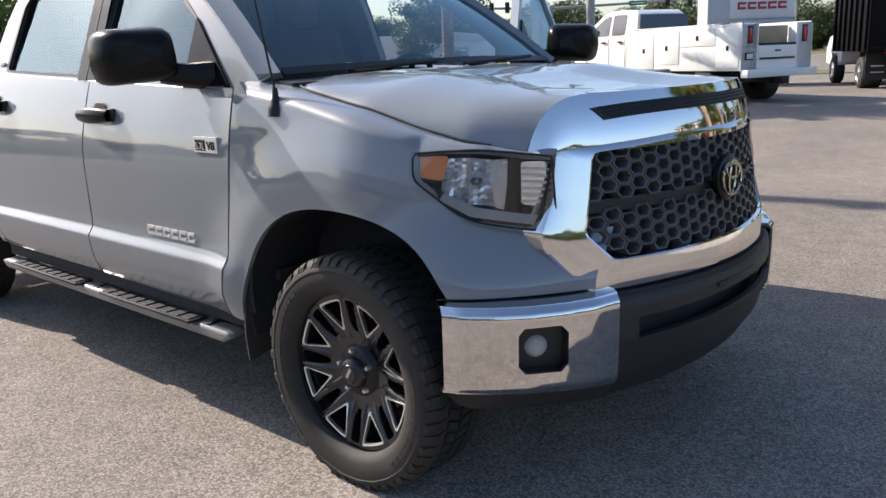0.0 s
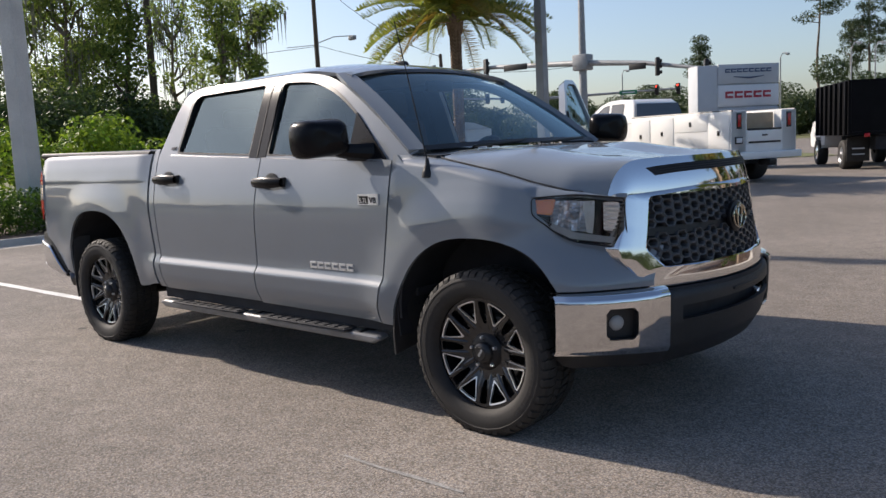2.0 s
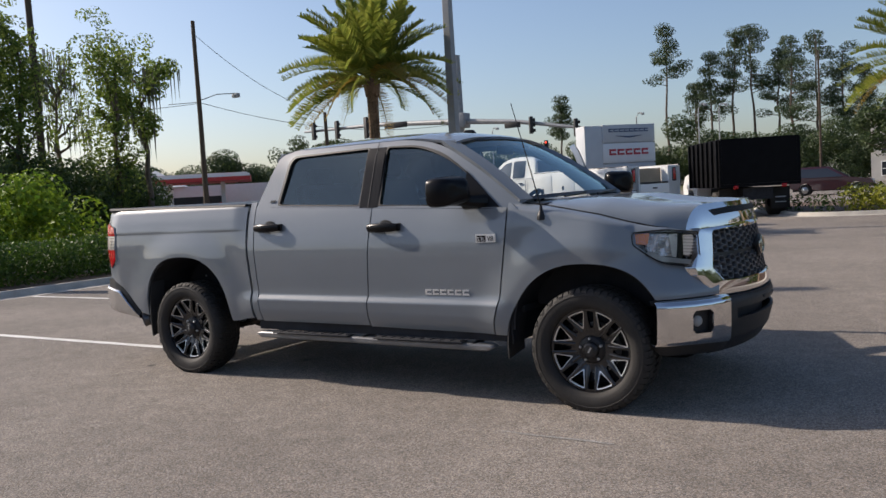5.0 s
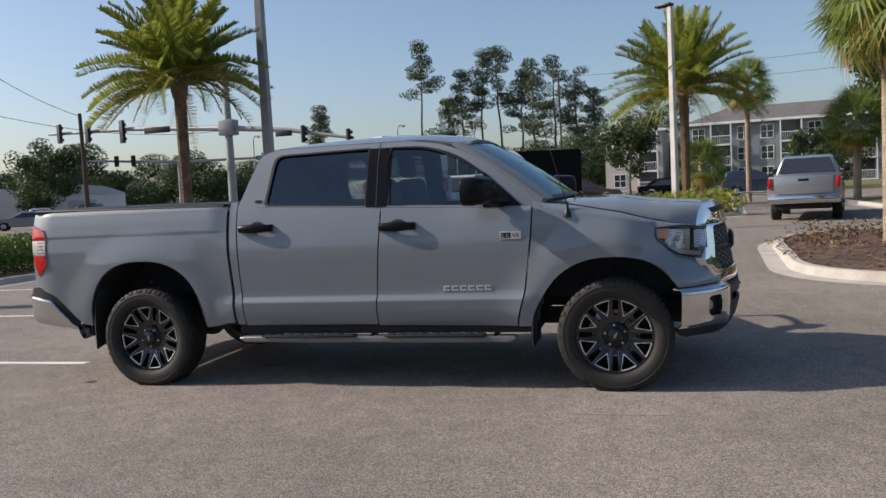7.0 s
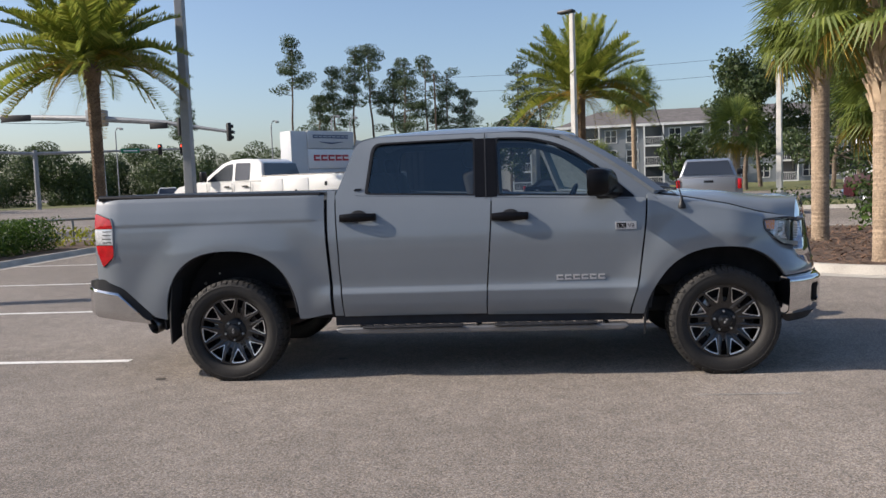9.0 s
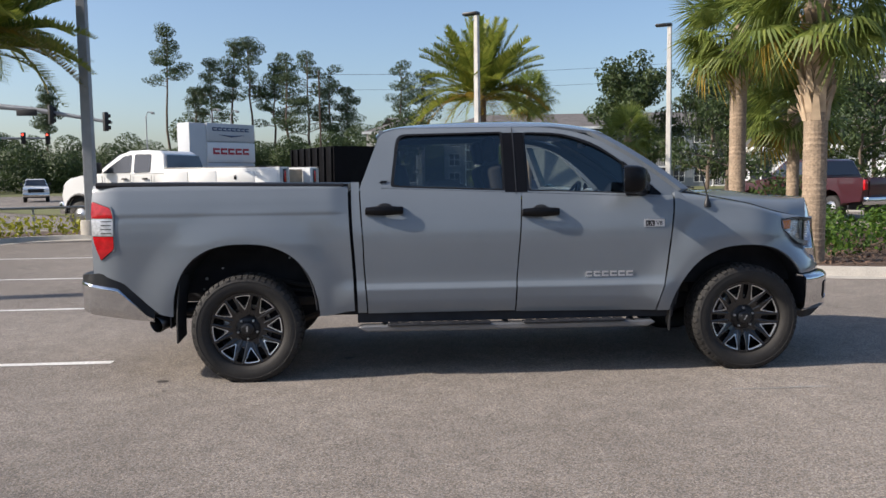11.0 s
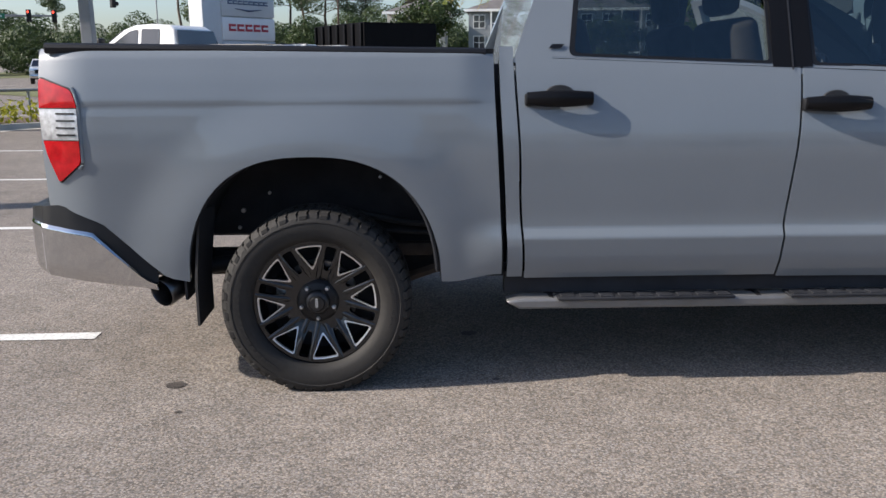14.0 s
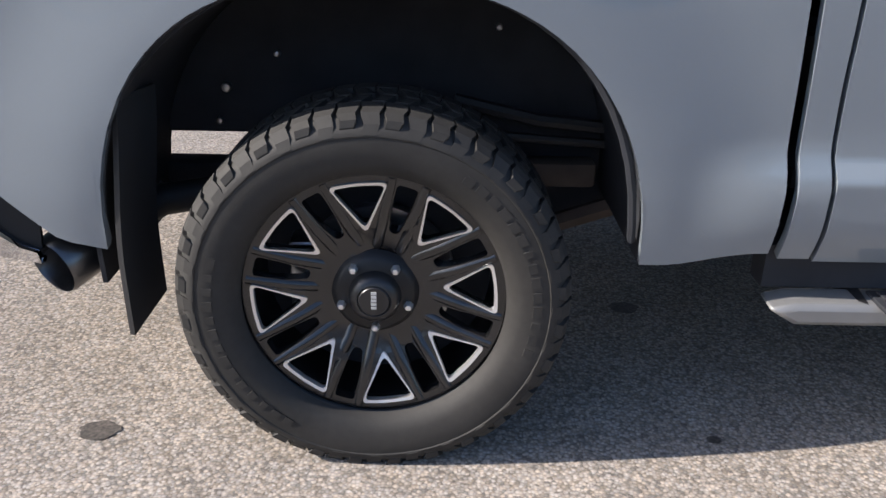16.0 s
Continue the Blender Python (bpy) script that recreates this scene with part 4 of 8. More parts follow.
for y_side in (0, 1):
    m = mirrored if y_side else (lambda b: b)
    lamp = part("headlight", m(lamp_patch(shrink(LAMP, 1.0), -0.085)), M_DASH, truck, "clear headlight with an amber corner", thick=0.01)
    part("headlight_bezel", m(lamp_patch(rounded([(4.005, 1.015), (4.13, 0.932), (4.325, 0.896), (4.325, 0.922), (4.14, 0.956), (4.01, 1.045)], 0.01), -0.012)), M_SATIN, lamp, "black lower headlight bezel", thick=0.03)
    part("headlight_strip", m(lamp_patch(rounded([(4.062, 0.984), (4.14, 0.937), (4.328, 0.900), (4.328, 0.928), (4.15, 0.964), (4.072, 1.006)], 0.005), -0.008)), M_TRIMGREY, lamp, "silver strip along the headlight's foot", thick=0.004)
    part("reflector", m(make_trough()), M_REFLECTOR, lamp, "faceted silver reflector", angle=0)
    part("bulb_shield", m(bowl(4.150, 1.035, 0.020, -0.02, -0.045)), M_STEEL, lamp, "small round bulb shield")
    part("side_panel", m(lamp_patch(rounded([(4.180, 1.095), (4.196, 0.960), (4.222, 0.952), (4.224, 1.10)], 0.008), -0.018)), M_STEEL, lamp, "smooth silver side of the reflector", thick=0.006)
    part("inner_reflector", m(lamp_patch(rounded([(4.255, 1.088), (4.258, 0.965), (4.318, 0.955), (4.312, 1.088)], 0.01), -0.030)), M_REFLECTOR, lamp, "ribbed inner reflector", thick=0.01)
    for k in range(6):
        part("reflector_rib", m(lamp_patch([(4.256, 0.972 + 0.019 * k), (4.315, 0.966 + 0.019 * k), (4.315, 0.973 + 0.019 * k), (4.256, 0.979 + 0.019 * k)], -0.022)), M_STEEL, lamp, thick=0.004)
    part("divider", m(lamp_patch([(4.232, 1.115), (4.215, 0.93), (4.243, 0.925), (4.250, 1.112)], -0.014)), M_GLOSS_BLACK, lamp, "black divider", thick=0.01)
    part("amber_reflector", m(lamp_patch(rounded([(3.993, 1.108), (3.998, 1.052), (4.068, 1.040), (4.080, 1.112)], 0.012), -0.006)), M_AMBER, lamp, "orange side reflector", thick=0.004)
    lens = part("headlight_lens", m(lamp_patch(LAMP, 0.004)), M_LENS, lamp, "clear headlight lens")
    lens.visible_shadow = False
    part("headlight_rim", m(tube([lamp_place(x, z, 0.003) for x, z in LAMP + LAMP[:1]], 0.0032, 5)), M_GLOSS_BLACK, lamp)

# front bumper: chrome ends, black middle
BUMPER_PLAN = [(4.140, 0.985), (4.195, 0.968), (4.275, 0.915), (4.350, 0.845), (4.415, 0.755), (4.458, 0.668), (4.478, 0.585)]


def plan_at(t, table):
    k = t * (len(table) - 1)
    i = min(int(k), len(table) - 2)
    return Vector(table[i]).lerp(Vector(table[i + 1]), k - i)


def bumper_place(t, v):
    """v from the foot to the top edge, which folds inwards."""
    x, y = plan_at(t, BUMPER_PLAN)
    low = 0.412 + 0.012 * math.sin(t * math.pi) + 0.02 * (1 - t)
    z = low + (0.700 - low) * min(1.0, v)
    n = Vector((y * 0.45, x - 4.1)).normalized() if t < 0.5 else Vector((0.9, 0.45))
    curve = 0.014 * min(1, v) + 0.005 * math.sin(math.pi * min(1, v)) - 0.020 * (1 - smooth01(0.0, 0.10, v)) - 0.022 * smooth01(0.92, 1.0, v) - 0.05 * max(0.0, v - 1.0) / 0.12
    return (x + curve * 0.75, -(y + curve * 0.55), z + 0.006 * smooth01(1.0, 1.1, v))


def make_bumper_end():
    """The chrome corner, with a hole whose corners are cut off."""
    cut_t, cut_v = (0.44, 0.470, 0.635, 0.665), (0.26, 0.345, 0.695, 0.78)
    ts = sorted({*[t for t in steps(0, 1, 26) if not (0.44 < t < 0.47 or 0.635 < t < 0.665)], *cut_t})
    vs = sorted({*[v for v in steps(0, 0.92, 13) if not (0.26 < v < 0.345 or 0.695 < v < 0.78)], *cut_v, 0.03, 0.10, 0.945, 0.97, 0.99, 1.0, 1.03, 1.08, 1.12})
    bm = bmesh.new()
    g = [[bm.verts.new(bumper_place(t, v)) for v in vs] for t in ts]
    for i in range(len(ts) - 1):
        for j in range(len(vs) - 1):
            a, b = (ts[i] + ts[i + 1]) / 2, (vs[j] + vs[j + 1]) / 2
            quad = [g[i][j], g[i + 1][j], g[i + 1][j + 1], g[i][j + 1]]
            if cut_t[0] < a < cut_t[3] and cut_v[0] < b < cut_v[3]:
                left, right, low, high = a < cut_t[1], a > cut_t[2], b < cut_v[1], b > cut_v[2]
                if not ((left or right) and (low or high)):
                    continue
                quad.pop(2 if left and low else 3 if right and low else 1 if left else 0)
            bm.faces.new(quad)
    bmesh.ops.delete(bm, geom=[v for v in bm.verts if not v.link_faces], context="VERTS")
    return bm


both_sides("bumper_end", make_bumper_end, M_CHROME, truck, "chrome front bumper corner", thick=0.01, angle=60)


both_sides("lower_valance", lambda: surface(lambda t, v: Vector(bumper_place(t, 0.06)) + Vector((-0.020 - 0.050 * v, 0.012 + 0.035 * v, -0.005 - 0.075 * smooth01(0.0, 0.25, t) * v)), steps(0, 1, 16), steps(0, 1, 4)), M_PLASTIC, truck, "black lower valance", thick=0.01)


def make_fog_pocket():
    def place(t, v):
        p = Vector(bumper_place(0.435 + 0.235 * t, 0.25 + 0.54 * v))
        d = 0.055 if 0.02 < t < 0.98 and 0.02 < v < 0.98 else 0.004
        return p + Vector((-0.7 * d, 0.5 * d, 0))

    return surface(place, [0, 0.03, 0.1, 0.3, 0.5, 0.7, 0.9, 0.97, 1], [0, 0.04, 0.1, 0.3, 0.5, 0.7, 0.9, 0.96, 1])


both_sides("fog_pocket", make_fog_pocket, M_PLASTIC, truck, "black fog light pocket", thick=0.005)
for y_side in (0, 1):
    c = Vector(bumper_place(0.535, 0.50))
    fog = lathe([(0.0, -0.036), (0.020, -0.034), (0.031, -0.027), (0.036, -0.016), (0.037, 0.03)], 24, "y")
    fo = part("fog_lamp", fog, M_TRIMGREY, truck, "round pale fog lamp")
    turn = Matrix.Translation(c + Vector((-0.052, 0.044, 0.004))) @ Euler((0, 0, radians(48))).to_matrix().to_4x4()
    fo.matrix_basis = turn if not y_side else Matrix.Diagonal((1, -1, 1, 1)) @ turn


def middle_place(s, v):
    """The black middle of the bumper; v from its foot to its top."""
    y = s * 0.60
    z = lerp_table([(0, 0.33), (0.12, 0.345), (0.3, 0.43), (0.55, 0.54), (0.85, 0.655), (1.0, 0.694)], v)
    out = lerp_table([(0, -0.10), (0.12, -0.045), (0.3, 0.010), (0.55, 0.040), (0.85, 0.040), (0.95, 0.025), (1.0, -0.02)], v)
    x = 4.605 - 0.125 * abs(s) ** 2.2 + out - 0.05
    return (x, y, z)


def make_middle():
    bm = surface(middle_place, steps(-1, 1, 40), steps(0, 1, 30))
    hole = [f for f in bm.faces if abs(f.calc_center_median().y) < 0.50 and 0.545 < f.calc_center_median().z < 0.615]
    bmesh.ops.delete(bm, geom=hole, context="FACES")
    return bm


part("bumper_middle", make_middle(), M_PLASTIC, truck, "black plastic bumper middle with an air slot", thick=0.02, angle=60)
part("bumper_slot_back", surface(lambda s, v: (4.52 - 0.12 * abs(s) ** 2.2, s * 0.60, 0.48 + 0.19 * v), steps(-1, 1, 14), steps(0, 1, 2)), M_LINER, truck, thick=0.02)
part("bumper_top", surface(lambda s, v: (front_x(s * 0.68, 0.66) - 0.05 + 0.055 * v, s * 0.68, 0.672), steps(-1, 1, 20), steps(0, 1, 2)), M_LINER, truck, thick=0.02)
part("number_bracket", soft_box((4.565, -0.15, 0.63), (4.60, 0.15, 0.645), 0.004), M_PLASTIC, truck)
both_sides("bumper_gap", lambda: surface(lambda t, v: (Vector(bumper_place(t, 1.0)) + Vector((-0.034, 0.026, -0.018 + 0.024 * v))), steps(0, 1, 16), steps(0, 1, 2)), M_LINER, truck, thick=0.02)


# ---- wheel wells ----
def make_well(wheel, a, top):
    def place(k, w):
        t = math.pi * k
        x = wheel - (a + 0.004) * math.cos(t)
        foot = 0.40 if k < 0.5 else 0.475
        z = foot + (top + 0.012 - foot) * max(0.0, math.sin(t)) ** 0.8
        return (x, -min(0.955, half_width(x, max(z, 0.45)) - 0.014) * (1 - w) - 0.475 * w, z)

    return surface(place, steps(0, 1, 30), steps(0, 1, 3), flip=True)


for wheel, a, top in ((AXLE_R - 0.010, 0.532, 1.008), (AXLE_F - 0.025, 0.518, 0.938)):
    both_sides("wheel_well", lambda: make_well(wheel, a, top), M_LINER, truck, "black wheel well liner", thick=0.01)

    def make_lip():
        pts = []
        for k in range(31):
            x = wheel + (a - 0.012) * math.cos(math.pi * (1 - k / 30))
            z = arch(x, wheel, a - 0.01, top, 2.5 if wheel < 1 else 2.4, 0.42) or 0.42
            if wheel > 1 and x > wheel + 0.45:
                z = max(z, 0.70)
            pts.append((x, -half_width(x, max(z, 0.44)) + 0.022, z + 0.004))
        return tube(pts, 0.009, 6)

    both_sides("arch_lip", make_lip, M_LINER, truck)
    part("well_back", prism([(wheel - 0.53, 0.60), (wheel - 0.25, 0.60), (wheel - 0.25, 0.50), (wheel + 0.53, 0.50), (wheel + 0.53, top - 0.02), (wheel - 0.53, top - 0.02)], -0.50, 0.50), M_LINER, truck)

for s_ in (-1, 1):
    for x, z, r in ((-0.255, 0.790, 0.008), (-0.380, 0.709, 0.012), (-0.402, 0.628, 0.009), (0.26, 0.86, 0.008)):
        plug = part("liner_plug", lathe([(0.0, -0.010), (r * 0.7, -0.009), (r, -0.004), (r, 0.006)], 14, "y"), M_STEEL, truck, "small pale liner plug")
        plug.matrix_basis = pose(x, 0.502 * s_, z, 0, 0, 0 if s_ < 0 else 180)

# floor, frame rails, axles, exhaust: what shows below the body
part("floor_pan", boxes(((0.6, -0.86, 0.47), (3.15, 0.86, 0.53))), M_LINER, truck)
for y in (-0.46, 0.46):
    part("frame_rail", soft_box((-0.95, y - 0.04, 0.40), (4.25, y + 0.04, 0.52), 0.01), M_LINER, truck)
part("rear_axle", tube([(0, -0.75, HUB_Z), (0, 0.75, HUB_Z)], 0.05, 12), M_LINER, truck)
part("differential", lathe([(0.0, -0.16), (0.12, -0.13), (0.15, 0), (0.12, 0.13), (0, 0.16)], 16), M_LINER, truck).matrix_basis = pose(0.0, 0.0, HUB_Z, 90, 0, 0)
part("front_axle", tube([(AXLE_F, -0.75, HUB_Z), (AXLE_F, 0.75, HUB_Z)], 0.04, 12), M_LINER, truck)
for y in (-0.56, 0.56):
    part("leaf_spring", tube([(-0.62, y, 0.50), (-0.3, y, 0.38), (0.0, y, 0.33), (0.35, y, 0.38), (0.7, y, 0.50)], 0.025, 6), M_SPRING, truck, "rusty leaf spring")
    part("shock_absorber", tube([(0.12, y * 0.85, 0.32), (0.32, y * 0.75, 0.80)], 0.028, 10), M_STEEL, truck, "grey shock absorber")
for y in (-0.55, 0.55):
    part("spring_hanger", soft_box((0.30, y - 0.035, 0.50), (0.50, y + 0.035, 0.56), 0.01), M_SPRING, truck, "rusty spring hanger")
    part("chassis_brace", tube([(0.16, y, 0.70), (0.36, y, 0.655), (0.52, y, 0.64)], 0.016, 8), M_PLASTIC, truck, "dark chassis brace")
    part("chassis_brace", tube([(0.20, y, 0.62), (0.52, y, 0.60)], 0.011, 8), M_PLASTIC, truck, "dark chassis brace")
    part("bump_stop", lathe([(0.0, -0.06), (0.03, -0.05), (0.035, 0.0), (0.028, 0.05)], 14), M_RUBBER, truck).location = (0.10, y, 0.64)
pipe = part("exhaust_pipe", tube([(0.25, -0.50, 0.47), (-0.25, -0.58, 0.50), (-0.50, -0.68, 0.49), (-0.585, -0.79, 0.462)], 0.037, 16, caps=False), M_PLASTIC, truck, "dark exhaust pipe", thick=0.004)
tip = part("exhaust_tip", lathe([(0.050, 0.0), (0.061, 0.02), (0.064, 0.175), (0.060, 0.184), (0.055, 0.175), (0.052, 0.0)], 28), M_TIP, pipe, "dark polished round exhaust tip")
tip.matrix_basis = Matrix.Translation((-0.570, -0.765, 0.468)) @ (Vector((-0.660, -0.925, 0.428)) - Vector((-0.570, -0.765, 0.468))).to_track_quat("Z", "Y").to_matrix().to_4x4()
part("pipe_end", lathe([(0.0, 0.05), (0.046, 0.05)], 20), M_LINER, pipe).matrix_basis = tip.matrix_basis.copy()


def make_flap(x, w, top=0.70, foot=0.284):
    """A flap set askew, its foot cut at a slant."""
    def place(u, v):
        z = foot + 0.035 * (1 - u) * 0 + 0.045 * u * (1 - v) + (top - foot) * v
        return (x + 0.034 * u + 0.022 * smooth01(0.3, 1.0, v) - 0.008 * (1 - v), -0.955 + w * u - 0.010 * math.sin(math.pi * v), z)

    return surface(place, steps(0, 1, 8), steps(0, 1, 12))


both_sides("mud_flap", lambda: make_flap(-0.488, 0.12, 0.79, 0.292), M_PLASTIC, truck, "black rear mud flap", thick=0.012)
both_sides("mud_flap", lambda: make_flap(3.135, 0.17, 0.62, 0.30), M_PLASTIC, truck, "black front mud flap", thick=0.012)


# ---- wheels ----
def make_tyre():
    r = TYRE_R
    prof = [(0.268, -0.100), (0.277, -0.122), (0.300, -0.134), (0.335, -0.138), (0.352, -0.136), (0.354, -0.138), (0.362, -0.137), (0.372, -0.130), (r - 0.016, -0.118), (r - 0.010, -0.104), (r - 0.010, 0.104), (r - 0.016, 0.118), (0.362, 0.137), (0.335, 0.138), (0.300, 0.134), (0.268, 0.11)]
    bm = lathe(prof, 72, "y")
    return bm


def make_lug(shape):
    """One tread block."""
    r0, r1 = TYRE_R - 0.014, TYRE_R
    bm = bmesh.new()
    y0, y1, a, skew = shape
    vs = []
    for rr, s in ((r0, 1.0), (r1, 0.86)):
        for y, k in ((y0, -1), (y1, -1), (y1, 1), (y0, 1)):
            ang = k * a * s + skew * (y - y0)
            edge = 0.018 if rr == r1 and abs(y) > 0.11 else 0.0
            vs.append(bm.verts.new(((rr - edge * 0.3) * math.sin(ang), y * (0.985 if rr == r1 else 1.0), (rr - edge * 0.3) * math.cos(ang))))
    for i in ((4, 5, 6, 7), (0, 4, 7, 3), (1, 2, 6, 5), (0, 1, 5, 4), (3, 7, 6, 2)):
        bm.faces.new([vs[j] for j in i])
    bmesh.ops.recalc_face_normals(bm, faces=bm.faces[:])
    return bm


def make_shoulder(long=True):
    """A tread block that folds over the tyre's shoulder, long or short."""
    d = 0.0 if long else 0.014
    bm = bmesh.new()
    path = [(TYRE_R, -0.060), (TYRE_R, -0.098), (TYRE_R - 0.006, -0.115), (TYRE_R - 0.024 + d * 0.6, -0.131), (TYRE_R - 0.043 + d, -0.1385 + d * 0.35)]
    inner = [(TYRE_R - 0.016, -0.060), (TYRE_R - 0.016, -0.098), (TYRE_R - 0.022, -0.108), (TYRE_R - 0.036, -0.122), (TYRE_R - 0.05, -0.130)]
    rows = []
    for k in (-1, 1):
        for pth in (path, inner):
            rows.append([bm.verts.new((rr * math.sin(k * 0.0525 * (1 - 0.34 * i / 4) + 0.012 * (i % 2)), y, rr * math.cos(k * 0.050))) for i, (rr, y) in enumerate(pth)])
    o0, i0, o1, i1 = rows
    for i in range(4):
        bm.faces.new((o0[i], o0[i + 1], o1[i + 1], o1[i]))
        bm.faces.new((o0[i], i0[i], i0[i + 1], o0[i + 1]))
        bm.faces.new((o1[i + 1], i1[i + 1], i1[i], o1[i]))
    bm.faces.new((o0[4], i0[4], i1[4], o1[4]))
    bm.faces.new((o1[0], i1[0], i0[0], o0[0]))
    bmesh.ops.recalc_face_normals(bm, faces=bm.faces[:])
    return bm


def triangle(k, grow=0.0):
    """One of the eight outlined windows of a wheel, in the wheel's plane."""
    a = radians(45 * k + 22.5 - 16)
    pts = [(0.142 - grow * 2.0, 0.0, 0.014), (0.243 + grow, 0.056 + grow, 0.014), (0.248 + grow, 0.0, 0.05), (0.243 + grow, -0.056 - grow, 0.014)]
    out = rounded(pts, 0.02, 4)
    return [(x * math.cos(a) - y * math.sin(a), x * math.sin(a) + y * math.cos(a)) for x, y in out]


def slot_shape(k):
    a = radians(45 * k - 16)
    out = rounded([(0.138, -0.010), (0.138, 0.010), (0.19, 0.019), (0.250, 0.022), (0.250, -0.022), (0.19, -0.019)], 0.010, 3)
    return [(x * math.cos(a) - y * math.sin(a), x * math.sin(a) + y * math.cos(a)) for x, y in out]


def dish(x, z):
    """Depth of the wheel's face below its plane."""
    r = math.hypot(x, z)
    return 0.046 - 0.038 * smooth01(0.07, 0.21, r) - 0.010 * smooth01(0.20, 0.262, r) - 0.012 * (1 - smooth01(0.055, 0.085, r))


def make_face():
    circle = [(0.268 * math.cos(2 * math.pi * k / 96), 0.268 * math.sin(2 * math.pi * k / 96)) for k in range(96)]
    bm = flat(circle, [triangle(k) for k in range(8)] + [slot_shape(k) for k in range(8)])
    bmesh.ops.subdivide_edges(bm, edges=[e for e in bm.edges if e.calc_length() > 0.05], cuts=1)
    bmesh.ops.triangulate(bm, faces=bm.faces[:])
    for v in bm.verts:
        v.co = Vector((v.co.x, dish(v.co.x, v.co.y) - 0.088, v.co.y))
    return bm


def make_edge(k):
    """The milled bright edge round one window."""
    a, b = triangle(k, 0.0034), triangle(k, -0.0026)
    bm = bmesh.new()
    rows = []
    for loop, out in ((a, 0.002), (a, -0.0045), (b, -0.0038), (b, 0.010)):
        rows.append([bm.verts.new((x, dish(x, z) - 0.088 + out, z)) for x, z in loop])
    for p, q in zip(rows, rows[1:]):
        for i in range(len(p)):
            bm.faces.new((p[i], p[(i + 1) % len(p)], q[(i + 1) % len(p)], q[i]))
    bmesh.ops.recalc_face_normals(bm, faces=bm.faces[:])
    return bm


def make_spoke(k):
    """A rounded black rib between an outlined window and the slot beside it."""
    a, side = radians(45 * (k // 2) + 22.5 - 16), 1 if k % 2 else -1
    pts, rad = [], []
    for t in steps(0, 1, 6):
        x, z = 0.098 + 0.156 * t, side * (0.014 + 0.054 * t)
        u, w = x * math.cos(a) - z * math.sin(a), x * math.sin(a) + z * math.cos(a)
        pts.append((u, dish(u, w) - 0.088 + 0.0085, w))
        rad.append(0.0155 - 0.003 * t)
    return tube(pts, rad, 8)


